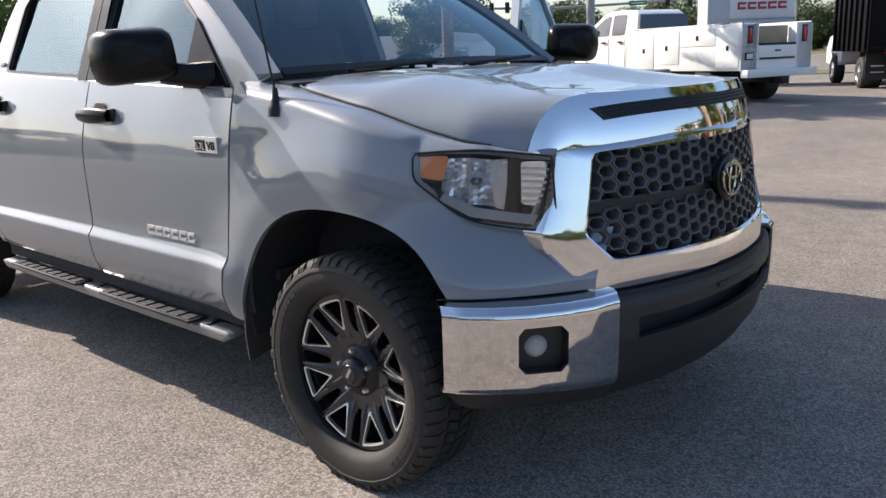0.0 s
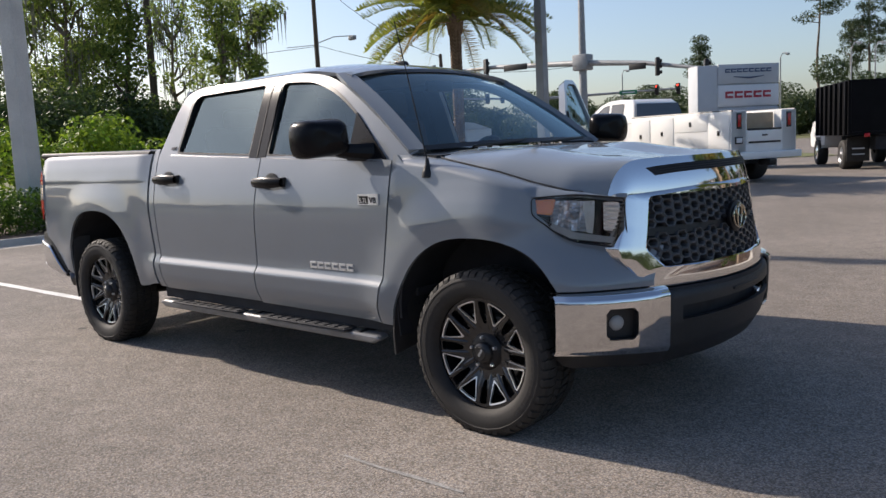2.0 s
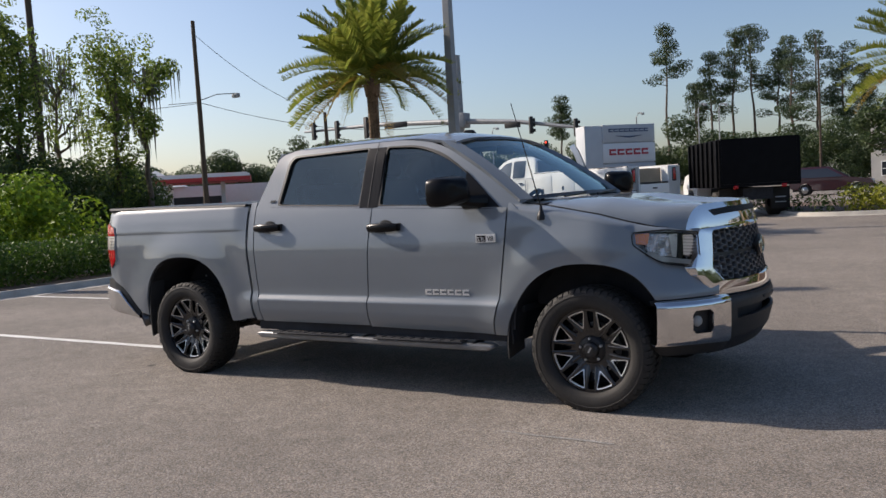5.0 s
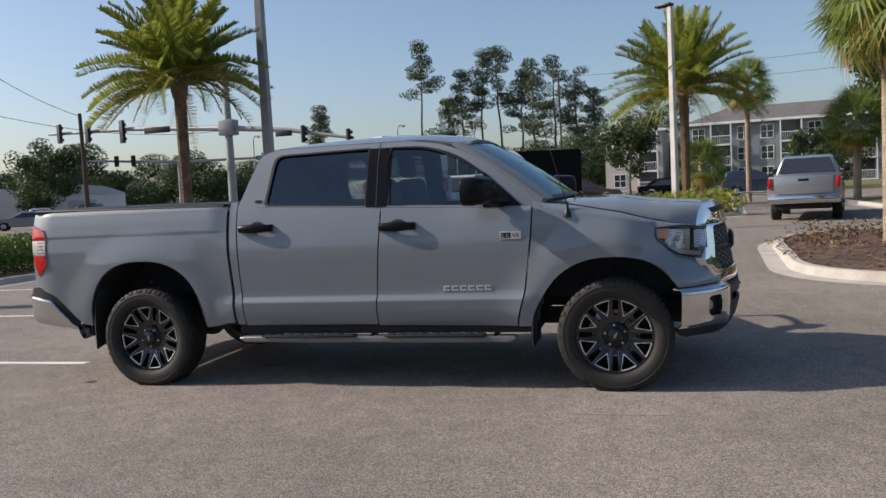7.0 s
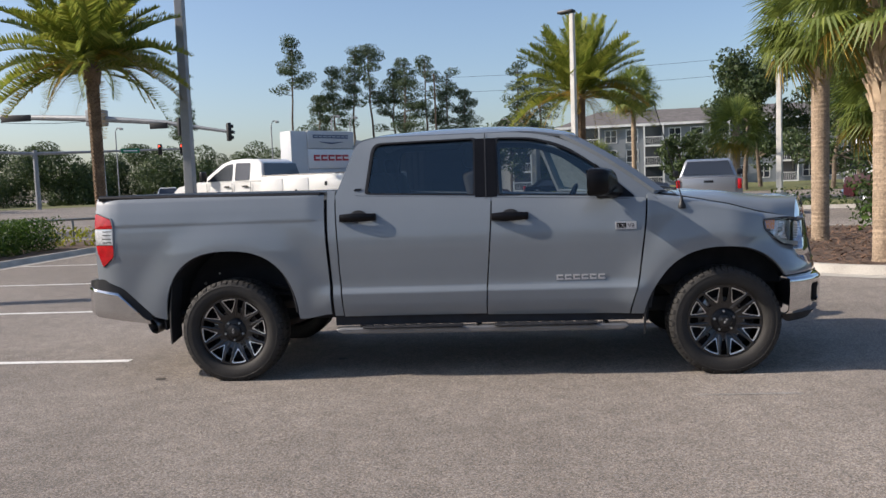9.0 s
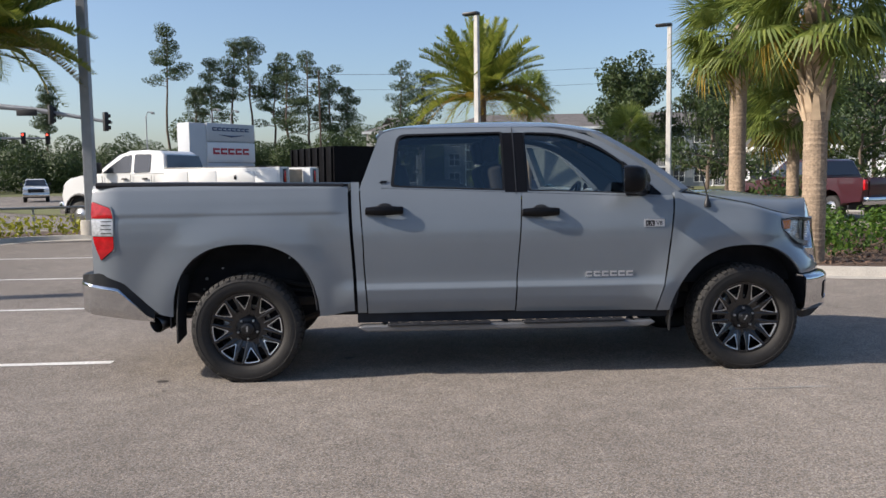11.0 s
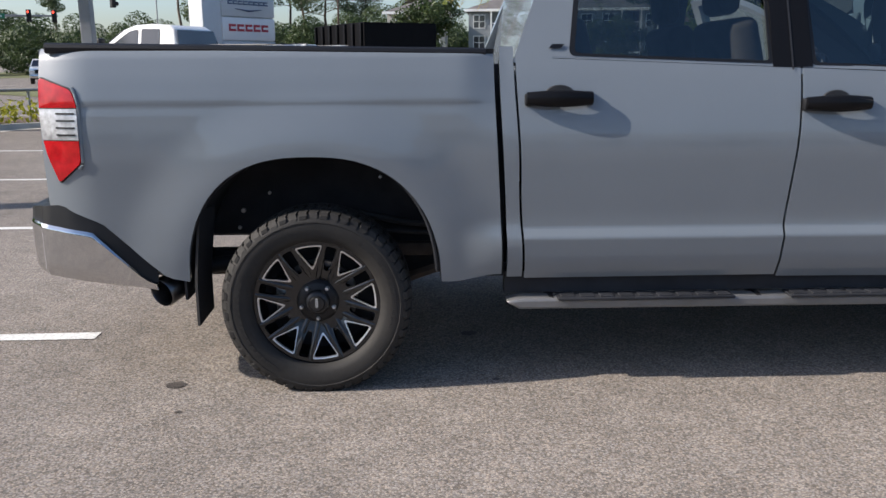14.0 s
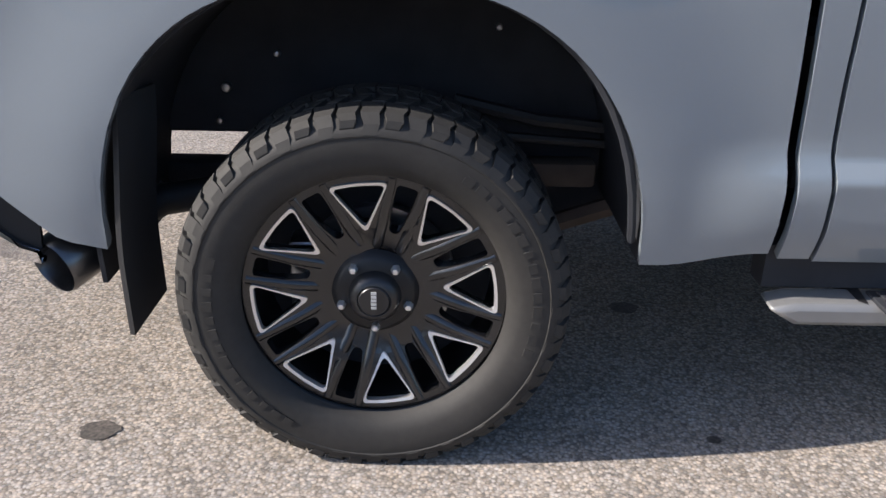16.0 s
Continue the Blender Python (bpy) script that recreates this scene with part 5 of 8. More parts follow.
def build_wheel(parent):
    hub = part("wheel", lathe([(0.272, -0.095), (0.279, -0.103), (0.279, -0.092), (0.262, -0.078), (0.245, -0.02), (0.242, 0.09), (0.26, 0.11)], 64, "y"), M_GLOSS_BLACK, parent, "gloss black alloy wheel with milled edges", angle=40, thick=-0.004)
    tyre = part("tyre", make_tyre(), M_RUBBER, hub, "black all-terrain tyre", angle=50)
    lug_a, lug_b = make_lug((-0.052, -0.006, 0.036, 0.9)), make_lug((0.006, 0.052, 0.036, -0.9))
    tread = bmesh.new()
    for src, count, off in ((make_shoulder(), 28, 0.0), (make_shoulder(False), 28, math.pi / 28), (lug_a, 56, 0.03), (lug_b, 56, 0.08), (mirrored(make_shoulder()), 56, 0.05)):
        tmp = bpy.data.meshes.new("tmp")
        src.to_mesh(tmp)
        src.free()
        for k in range(count):
            before = len(tread.verts)
            tread.from_mesh(tmp)
            tread.verts.ensure_lookup_table()
            turn = Matrix.Rotation(2 * math.pi * k / count + off, 4, "Y")
            for v in tread.verts[before:]:
                v.co = turn @ v.co
        bpy.data.meshes.remove(tmp)
    tagged(part("tread", tread, M_RUBBER, hub, "chunky block tread", angle=0), kind="stuff")
    marks = bmesh.new()
    rnd = random.Random(5)
    for base in (70, 250):
        for k in range(14):
            w = rnd.uniform(0.007, 0.013)
            box(marks, (-w, -0.1388, 0.318), (w, -0.134, 0.336), Matrix.Rotation(radians(base + 5.6 * k - 36), 4, "Y"))
    tagged(part("sidewall_relief", marks, M_RUBBER, tyre, "raised marks on the sidewall"), kind="stuff")
    part("wheel_face", make_face(), M_WHEEL, hub, angle=30, thick=0.028)
    for k in range(8):
        part("milled_edge", make_edge(k), M_MILLED, hub, "bright milled edge")
    part("brake_disc", lathe([(0.05, 0.005), (0.165, 0.005), (0.165, 0.03), (0.05, 0.03)], 40, "y"), M_STEEL, hub, "grey brake disc")
    part("caliper", soft_box((-0.185, -0.012, -0.07), (-0.10, 0.06, 0.09), 0.012), M_STEEL, hub, "grey brake caliper")
    part("wheel_back", lathe([(0.0, 0.05), (0.245, 0.05), (0.245, 0.09)], 40, "y"), M_LINER, hub)
    part("hub_flange", lathe([(0.030, -0.074), (0.076, -0.072), (0.083, -0.067), (0.094, -0.052)], 40, "y"), M_SATIN, hub, angle=40)
    for k in range(16):
        part("spoke", make_spoke(k), M_WHEEL, hub, angle=70)
    cap = part("centre_cap", lathe([(0.0, -0.106), (0.030, -0.105), (0.033, -0.101), (0.035, -0.103), (0.044, -0.100), (0.053, -0.088), (0.057, -0.05)], 36, "y"), M_CAP, hub, "round satin black centre cap")
    for k in range(5):
        part("cap_mark", boxes(((-0.0055, -0.1075, 0.0175 - 0.0082 * k), (0.0055, -0.1040, 0.0232 - 0.0082 * k))), M_TRIMGREY, cap, "small pale mark on the cap")
    nut = lathe([(0.0, -0.112), (0.006, -0.111), (0.0095, -0.105), (0.0105, -0.06)], 6, "y")
    ref = None
    for k in range(5):
        a = radians(72 * k - 90)
        o = part("lug_nut", nut, M_MILLED, hub, "pale steel lug nut") if ref is None else new("lug_nut", ref)
        if ref is None:
            ref = o.data
        else:
            o.parent = hub
            tagged(o, "pale steel lug nut")
        o.location = (0.0725 * math.cos(a), 0.024, 0.0725 * math.sin(a))
    return hub


first = build_wheel(truck)
first.matrix_basis = pose(AXLE_R, -0.862, HUB_Z, 0, 0, 0)
for place in (pose(AXLE_F, -0.862, HUB_Z, 0, 31, 0), pose(AXLE_R, 0.862, HUB_Z, 0, 50, 180), pose(AXLE_F, 0.862, HUB_Z, 0, 12, 180)):
    copy_thing(first, place)

# ---- running board ----
STEP = [(0.800, 0.385), (0.86, 0.35), (2.96, 0.345), (3.02, 0.372), (2.99, 0.392), (0.86, 0.398)]


def make_step():
    bm = prism(STEP, -1.015, -0.885)
    for v in bm.verts:
        if v.co.y < -1.0:
            v.co.z -= 0.006
            if v.co.x < 0.87 or v.co.x > 2.94:
                v.co.y += 0.05
    return bm


step_r, step_l = both_sides("running_board", make_step, M_STEP, truck, "grey side step with black tread pads", bevel=0.012)
for board, s in ((step_r, 1), (step_l, -1)):
    for x0, x1 in ((1.02, 1.78), (2.02, 2.78)):
        pad = part("tread_pad", soft_box((x0, min(-0.997 * s, -0.905 * s), 0.390), (x1, max(-0.997 * s, -0.905 * s), 0.402), 0.004), M_LINER, board, "black tread pad")
        for k in range(9):
            x = x0 + 0.045 + (x1 - x0 - 0.09) * k / 8
            part("tread_rib", soft_box((x - 0.03, min(-0.985 * s, -0.917 * s), 0.400), (x + 0.03, max(-0.985 * s, -0.917 * s), 0.407), 0.002, 1), M_LINER, pad)
    for x in (1.0, 1.9, 2.85):
        part("step_bracket", tube([(x, -0.95 * s, 0.372), (x, -0.80 * s, 0.40), (x, -0.62 * s, 0.48)], 0.022, 8), M_SATIN, board, "black step bracket")
part("sill", boxes(((0.80, -0.905, 0.405), (3.12, -0.84, 0.50))), M_LINER, truck)
part("sill", boxes(((0.80, 0.84, 0.44), (3.12, 0.91, 0.50))), M_LINER, truck)

# ---- bed: rails, cover, tailgate, lamps, rear bumper ----
part("bed_cover", surface(lambda u, s: (-1.03 + 1.78 * u, s * 0.870, bed_high(-1.03 + 1.78 * u) + 0.020 + 0.004 * (1 - s * s)), steps(0, 1, 12), steps(-1, 1, 12)), M_SATIN, truck, "black soft cover over the bed", thick=0.03)
both_sides("bed_rail_cap", lambda: tube([(x, -0.874, bed_high(x) + 0.002) for x in steps(-1.05, 0.715, 12)], 0.022, 10), M_SATIN, truck, "black plastic bed rail cap")
part("bed_front_wall", boxes(((0.70, -0.88, 0.55), (0.74, 0.88, 1.40))), M_PAINT, truck)
part("bed_gap", boxes(((0.742, -0.875, 0.50), (0.80, 0.875, 1.37))), M_LINER, truck)
part("tailgate", surface(lambda s, v: (-1.072 - 0.012 * math.sin(math.pi * v), s * 0.80, 0.76 + 0.675 * v), steps(-1, 1, 14), steps(0, 1, 10), flip=False), M_PAINT, truck, thick=0.04)
TAIL = rounded([(-1.085, 1.328, 0.02), (-0.940, 1.278, 0.02), (-0.920, 1.222, 0.03), (-0.917, 0.990, 0.02), (-1.020, 0.908, 0.015), (-1.072, 1.04, 0.05), (-1.087, 1.16, 0.05)], 0.02)


def tail_place(x, z, out):
    y = half_width(max(x, -1.08), z)
    return Vector((x, -y - out, z))


def tail_patch(outline, out):
    bm = flat(outline)
    bmesh.ops.subdivide_edges(bm, edges=[e for e in bm.edges if e.calc_length() > 0.06], cuts=2)
    bmesh.ops.triangulate(bm, faces=bm.faces[:])
    for v in bm.verts:
        v.co = tail_place(v.co.x, v.co.y, out)
    return bm


def clip(outline, lo, hi):
    """The part of an outline between two heights."""
    for keep, edge in ((lambda z: z >= lo, lo), (lambda z: z <= hi, hi)):
        out = []
        for p, q in zip(outline, outline[1:] + outline[:1]):
            if keep(p[1]):
                out.append(p)
            if keep(p[1]) != keep(q[1]):
                t = (edge - p[1]) / (q[1] - p[1])
                out.append((p[0] + (q[0] - p[0]) * t, edge))
        outline = out
    return outline


for y_side in (0, 1):
    m = mirrored if y_side else (lambda b: b)
    tl = part("tail_light", m(tail_patch(shrink(TAIL, 1.03), 0.004)), M_LINER, truck, "red tail light with a clear band", thick=0.02)
    part("red_lens", m(tail_patch(clip(TAIL, 1.208, 1.34), 0.010)), M_REDLENS, tl, "red tail light lens", thick=0.008)
    part("red_lens", m(tail_patch(clip(TAIL, 0.90, 1.077), 0.010)), M_REDLENS, tl, "red tail light lens", thick=0.008)
    part("clear_lens", m(tail_patch(clip(TAIL, 1.081, 1.204), 0.0105)), M_CLEARBAND, tl, "clear reversing light band", thick=0.006)
    # Added tube of body paint that catches the sun as the edge's highlight.
    part("edge_glint", m(tube([tail_place(x, z, 0.002) for x, z in shrink(TAIL, 1.07) if x > -0.985 and z < 1.29], 0.0075, 8)), M_PAINT, tl, "body-paint tube added for the highlight on the body's edge")
    for k in range(4):
        part("lens_rib", m(tail_patch([(-1.010, 1.098 + 0.028 * k), (-0.930, 1.098 + 0.028 * k), (-0.930, 1.105 + 0.028 * k), (-1.010, 1.105 + 0.028 * k)], 0.0135)), M_SATIN, tl, thick=0.003)
    part("tail_pod", m(surface(lambda u, v: (-1.084 - 0.012 * u + 0.035 * (1 - v) ** 2, -0.835 + 0.04 * u, 0.95 + 0.36 * v), steps(0, 1, 3), steps(0, 1, 6), flip=True)), M_REDLENS, tl, "red lens that wraps to the tailgate", thick=0.008)

REAR_PLAN = [(-0.66, 0.955), (-0.80, 0.968), (-0.98, 0.965), (-1.11, 0.935), (-1.195, 0.85), (-1.225, 0.70), (-1.23, 0.55)]


REAR_TOP = [(-1.20, 0.750), (-1.145, 0.744), (-0.905, 0.704), (-0.70, 0.498), (-0.66, 0.482)]
REAR_LOW = [(-1.20, 0.530), (-1.138, 0.520), (-0.69, 0.456), (-0.66, 0.450)]
PAD_TOP = [(-1.20, 0.800), (-1.13, 0.812), (-1.033, 0.820), (-0.862, 0.748), (-0.672, 0.562), (-0.66, 0.550)]


def rear_place(t, v):
    x, y = plan_at(t, REAR_PLAN)
    low, top = lerp_table(REAR_LOW, x), lerp_table(REAR_TOP, x)
    return (x, -(y + 0.010 * v - 0.02 * (1 - smooth01(0.0, 0.12, v)) - 0.009 * smooth01(0.94, 1.0, v)), low + (top - low) * v)


def make_rear_bumper():
    return surface(rear_place, sorted({*steps(0, 1, 28), 0.235, 0.262}), [0, 0.04, 0.12, 0.3, 0.5, 0.7, 0.9, 0.94, 0.97, 1], flip=True)


def make_rear_pad():
    def place(t, k):
        p = Vector(rear_place(t, 1.0))
        top = lerp_table(PAD_TOP, p.x)
        p.z += (top - p.z) * min(1.0, k / 0.6) - 0.006
        p.y += 0.012 + 0.012 * min(1.0, k / 0.6) + 0.10 * max(0.0, k - 0.6) / 0.4
        p.x += 0.05 * smooth01(0.55, 0.9, t) * max(0.0, k - 0.6) / 0.4
        return p

    return surface(place, sorted({*steps(0.0, 1, 24), 0.30, 0.262}), [0, 0.15, 0.3, 0.45, 0.55, 0.6, 0.7, 1.0], flip=True)


both_sides("rear_bumper_end", make_rear_bumper, M_CHROME, truck, "chrome rear bumper corner", thick=0.012, angle=50)
both_sides("rear_bumper_pad", make_rear_pad, M_SATIN, truck, "black step pad on the rear bumper", thick=0.015)
both_sides("bumper_return", lambda: surface(lambda t, k: Vector(rear_place(t, 0.96)) + Vector((0, 0.012 + 0.05 * k, 0.0)), steps(0, 1, 20), steps(0, 1, 2), flip=True), M_LINER, truck, thick=0.02)
part("rear_bumper_middle", soft_box((-1.235, -0.56, 0.52), (-1.09, 0.56, 0.74), 0.03), M_CHROME, truck, "chrome rear bumper middle")
part("tow_hitch", soft_box((-1.22, -0.05, 0.42), (-0.9, 0.05, 0.51), 0.01), M_SATIN, truck)


# ---- the open driver's door ----
drv = new("driver_door")
drv.parent = truck
tagged(drv, "open driver door with clear window")
hinge = Vector((3.07, 0.93, 0.0))
drv.matrix_basis = Matrix.Translation(hinge) @ Matrix.Rotation(radians(-70), 4, "Z") @ Matrix.Translation(-hinge)

# ---- mirrors, handles, aerial, badges ----
def make_mirror():
    prof = [(0.0, 0.0), (0.02, 0.02), (0.05, 0.055), (0.10, 0.085), (0.15, 0.092), (0.20, 0.095), (0.22, 0.090)]
    bm = bmesh.new()
    rows = []
    outline = rounded([(-1.232, 1.425, 0.05), (-1.218, 1.528, 0.05), (-0.985, 1.540, 0.05), (-0.965, 1.345, 0.03), (-1.212, 1.332, 0.05)], 0.04, 5)
    cy, cz = -1.10, 1.435
    for x, k in ((2.725, 0.86), (2.715, 0.95), (2.73, 0.985), (2.79, 1.0), (2.85, 0.96), (2.90, 0.84), (2.93, 0.62), (2.94, 0.25)):
        rows.append([bm.verts.new((2.80 + 0.78 * (x - 2.80) + 0.22 * (y + 1.10), cy + (y - cy) * k, cz + (z - cz) * k)) for y, z in outline])
    for p, q in zip(rows, rows[1:]):
        for i in range(len(p)):
            bm.faces.new((p[i], p[(i + 1) % len(p)], q[(i + 1) % len(p)], q[i]))
    bm.faces.new(rows[0]), bm.faces.new(rows[-1])
    bmesh.ops.recalc_face_normals(bm, faces=bm.faces[:])
    return bm


for y_side in (0, 1):
    m = mirrored if y_side else (lambda b: b)
    holder = drv if y_side else truck
    mir = part("side_mirror", m(make_mirror()), M_MIRROR_BLACK, holder, "large satin black side mirror", angle=45)
    arm = tube([(2.84, -1.02, 1.375), (2.90, -0.95, 1.36), (2.95, -0.87, 1.355)], [0.040, 0.045, 0.055], 10)
    sail = surface(lambda u, v: frame_place(0.012)(2.800 + 0.272 * u, 1.316 + (0.248 * (1 - u) + 0.008) * v), steps(0, 1, 6), steps(0, 1, 5))
    gl = surface(lambda u, v: (2.728 + 0.22 * (0.215 * (u - 0.5)), -1.205 + 0.215 * u, 1.350 + 0.168 * v), steps(0, 1, 2), steps(0, 1, 2), flip=True)
    part("mirror_arm", m(arm), M_MIRROR_BLACK, mir if not y_side else drv, "black mirror arm")
    part("mirror_base", m(sail), M_MIRROR_BLACK, mir if not y_side else drv, "black mirror sail panel", thick=0.02)
    part("mirror_glass", m(gl), M_CHROME, mir if not y_side else drv, "mirror glass", thick=0.004)


def make_handle(x, z):
    def bar(u, k):
        px = x - 0.028 + 0.268 * u
        y = -half_width(px, z) - 0.008 - 0.040 * math.sin(math.pi * (0.12 + 0.76 * u)) ** 0.6
        a = 2 * math.pi * k
        return (px, y + 0.017 * math.cos(a), z + 0.034 * math.sin(a) * (0.75 + 0.25 * math.sin(math.pi * u)))

    return surface(bar, steps(0, 1, 14), steps(0, 1, 12))


# A low raised disc; the darkness of the handle's recess is put into its colour.
def make_cup(x, z):
    n = 20
    bm = bmesh.new()
    rows = []
    for k, d in ((1.0, -0.002), (0.94, 0.0035), (0.6, 0.0055), (0.2, 0.006)):
        rows.append([bm.verts.new((x + 0.11 + 0.062 * k * math.cos(a), -half_width(x + 0.11, z + 0.012) - d, z + 0.014 + 0.040 * k * math.sin(a))) for a in (2 * math.pi * i / n for i in range(n))])
    for p, q in zip(rows, rows[1:]):
        for i in range(n):
            bm.faces.new((p[i], q[i], q[(i + 1) % n], p[(i + 1) % n]))
    bm.faces.new(rows[-1])
    bmesh.ops.recalc_face_normals(bm, faces=bm.faces[:])
    return bm


HANDLES = ((0.905, 1.232), (2.050, 1.205))
for x, z in HANDLES:
    for y_side in (0, 1):
        if y_side and x > 2:
            continue
        m = mirrored if y_side else (lambda b: b)
        h = part("door_handle", m(make_handle(x, z)), M_MIRROR_BLACK, truck, "black door handle", angle=60)
        part("handle_foot", m(soft_box((x - 0.034, -half_width(x, z) - 0.032, z - 0.030), (x + 0.03, -half_width(x, z) + 0.01, z + 0.020), 0.008)), M_SATIN, h)
        part("handle_foot", m(soft_box((x + 0.205, -half_width(x, z) - 0.020, z - 0.028), (x + 0.245, -half_width(x, z) + 0.01, z + 0.028), 0.008)), M_SATIN, h)
        part("handle_cup", m(make_cup(x, z)), M_PLASTIC, h, "low dark disc in place of the recess behind the handle")

aerial = part("aerial_base", lathe([(0.030, -0.02), (0.029, 0.004), (0.024, 0.016), (0.012, 0.040), (0.008, 0.072)], 16), M_SATIN, truck, "black aerial base")
aerial.location = (3.405, -0.944, 1.240)
part("aerial_mast", tube([(0, 0, 0.06), (-0.085, 0.008, 0.38), (-0.185, 0.015, 0.745)], [0.0045, 0.0035, 0.0028], 6), M_SATIN, aerial, "thin black aerial mast")


def bars(x0, z0, widths, h, gap, lean=0.0):
    """A row of small raised bars on the near side."""
    bm = bmesh.new()
    x = x0
    for w in widths:
        y = -half_width(x, z0)
        box(bm, (x, y - 0.006, z0), (x + w, y + 0.004, z0 + h))
        x += w + gap
    return bm


def mark(x, z, w, h, bar, y0, y1):
    """One plain raised mark in place of a letter."""
    return prism([(x, z), (x + w, z), (x + w, z + bar), (x + bar, z + bar), (x + bar, z + h - bar), (x + w, z + h - bar), (x + w, z + h), (x, z + h)], y0, y1)


for s_ in (-1, 1):
    plate = part("model_badge", boxes(((2.486, -half_width(2.5, 0.74) - 0.0015, 0.720), (2.850, -half_width(2.5, 0.74) + 0.004, 0.7215))) if s_ < 0 else mirrored(boxes(((2.486, -half_width(2.5, 0.74) - 0.0015, 0.720), (2.850, -half_width(2.5, 0.74) + 0.004, 0.7215)))), M_MILLED, truck, "row of small chrome marks on the door")
    for k in range(6):
        x = 2.488 + 0.061 * k
        y = -half_width(x, 0.74)
        bm = mark(x, 0.722, 0.049, 0.038, 0.0115, y - 0.006, y + 0.004)
        part("badge_mark", bm if s_ < 0 else mirrored(bm), M_MILLED, plate, angle=0)


def lettering(text, size, depth):
    """Raised letters in the built-in font, as a mesh in its own x and y."""
    font = bpy.data.curves.new("lettering", "FONT")
    font.body, font.size, font.extrude = text, size, depth
    holder = bpy.data.objects.new("lettering", font)
    me = bpy.data.meshes.new_from_object(holder)
    bm = bmesh.new()
    bm.from_mesh(me)
    bpy.data.objects.remove(holder), bpy.data.curves.remove(font), bpy.data.meshes.remove(me)
    return bm


for s_ in (-1, 1):
    badge = part("engine_badge", bars(2.925, 1.083, [0.150], 0.056, 0) if s_ < 0 else mirrored(bars(2.925, 1.083, [0.150], 0.056, 0)), M_MILLED, truck, "small silver engine badge")
    field = boxes(((2.933, -half_width(2.93, 1.1) - 0.0085, 1.089), (3.002, -half_width(2.93, 1.1) - 0.002, 1.129)))
    part("badge_field", field if s_ < 0 else mirrored(field), M_GLOSS_BLACK, badge, "dark field on the badge")
    for text, x, mat in (("5.7L", 2.936, M_MILLED), ("V8", 3.012, M_GLOSS_BLACK)):
        bm = lettering(text, 0.036 if text == "5.7L" else 0.044, 0.002)
        bm.transform(Matrix.Translation((x if s_ < 0 else 6.00 - x, s_ * (half_width(2.95, 1.1) + (0.009 if s_ < 0 else 0.009)), 1.094)) @ Matrix.Rotation(radians(90), 4, "X") @ (Matrix() if s_ < 0 else Matrix.Rotation(math.pi, 4, "Y")))
        part("badge_lettering", bm, mat, badge, "raised engine badge lettering", angle=0)
both_sides("pillar_badge", lambda: flat([(0.975, 1.432), (0.99, 1.448), (1.04, 1.448), (1.025, 1.432)], (), frame_place(0.008)), M_GLOSS_BLACK, truck, "tiny black badge on the pillar", thick=0.004)

part("door_skin", mirrored(make_front_door()), M_PAINT, drv, thick=0.06, angle=50)
part("door_card", boxes(((2.02, 0.84, 0.50), (3.0, 0.885, 1.33))), M_DASH, drv, "dark inner door panel")
door_frame = flat(rounded([(2.01, 1.36), (1.995, 1.835, 0.03), (2.35, 1.822, 0.1), (2.58, 1.745, 0.2), (2.86, 1.560, 0.15), (3.12, 1.335)], 0.02), (FRONT_WIN,), frame_place(0.0))
part("door_frame", mirrored(door_frame), M_PAINT, drv, "grey window frame of the open door", thick=0.05)
g = part("door_window", mirrored(make_glass(FRONT_WIN)), M_TINT, drv, "tinted door window glass")
g.visible_shadow = False

# ---- cabin ----
def make_seat(x, y, w):
    bm = soft_box((x - 0.25, y - w / 2, 0.80), (x + 0.30, y + w / 2, 0.98), 0.05, 3)
    return bm


def make_backrest(x, y, w):
    bm = soft_box((-0.07, -w / 2, 0.0), (0.07, w / 2, 0.66), 0.05, 3)
    bm.transform(Matrix.Translation((x - 0.24, y, 0.92)) @ Matrix.Rotation(radians(-14), 4, "Y"))
    return bm


for x, y, w in ((2.25, -0.42, 0.54), (2.25, 0.42, 0.54), (1.50, -0.36, 0.62), (1.50, 0.36, 0.62)):
    s = part("seat", make_seat(x, y, w), M_SEAT, truck, "dark fabric seat")
    part("backrest", make_backrest(x, y, w), M_SEAT, s)
    hr = soft_box((-0.05, -0.14, 0.0), (0.05, 0.14, 0.20), 0.045, 3)
    hr.transform(Matrix.Translation((x - 0.40, y, 1.58 if x > 2 else 1.50)) @ Matrix.Rotation(radians(-10), 4, "Y"))
    part("headrest", hr, M_SEAT, s, "dark headrest")
dash = part("dashboard", surface(lambda u, s: (2.78 + 0.46 * u, s * 0.80, 1.19 + 0.12 * smooth01(0, 0.35, u) + 0.01 * u), steps(0, 1, 8), steps(-1, 1, 12)), M_DASH, truck, "dark dashboard", thick=0.04)
part("dash_face", surface(lambda u, s: (2.80 - 0.06 * u, s * 0.80, 1.20 - 0.45 * u), steps(0, 1, 3), steps(-1, 1, 8)), M_DASH, dash, thick=0.03)
wheel_bm = tube([(0.19 * math.cos(2 * math.pi * k / 32), 0.19 * math.sin(2 * math.pi * k / 32), 0) for k in range(33)], 0.016, 8, caps=False)
wheel_bm = tube([(-0.18, 0, 0), (0, 0, -0.03), (0.18, 0, 0)], 0.018, 6, wheel_bm)
wheel_bm = tube([(0, 0, -0.03), (0, -0.18, 0)], 0.018, 6, wheel_bm)
sw = part("steering_wheel", wheel_bm, M_SATIN, truck, "black steering wheel")
sw.matrix_basis = Matrix.Translation((2.66, 0.42, 1.235)) @ Matrix.Rotation(radians(-64), 4, "Y") @ Matrix.Rotation(radians(90), 4, "Z")
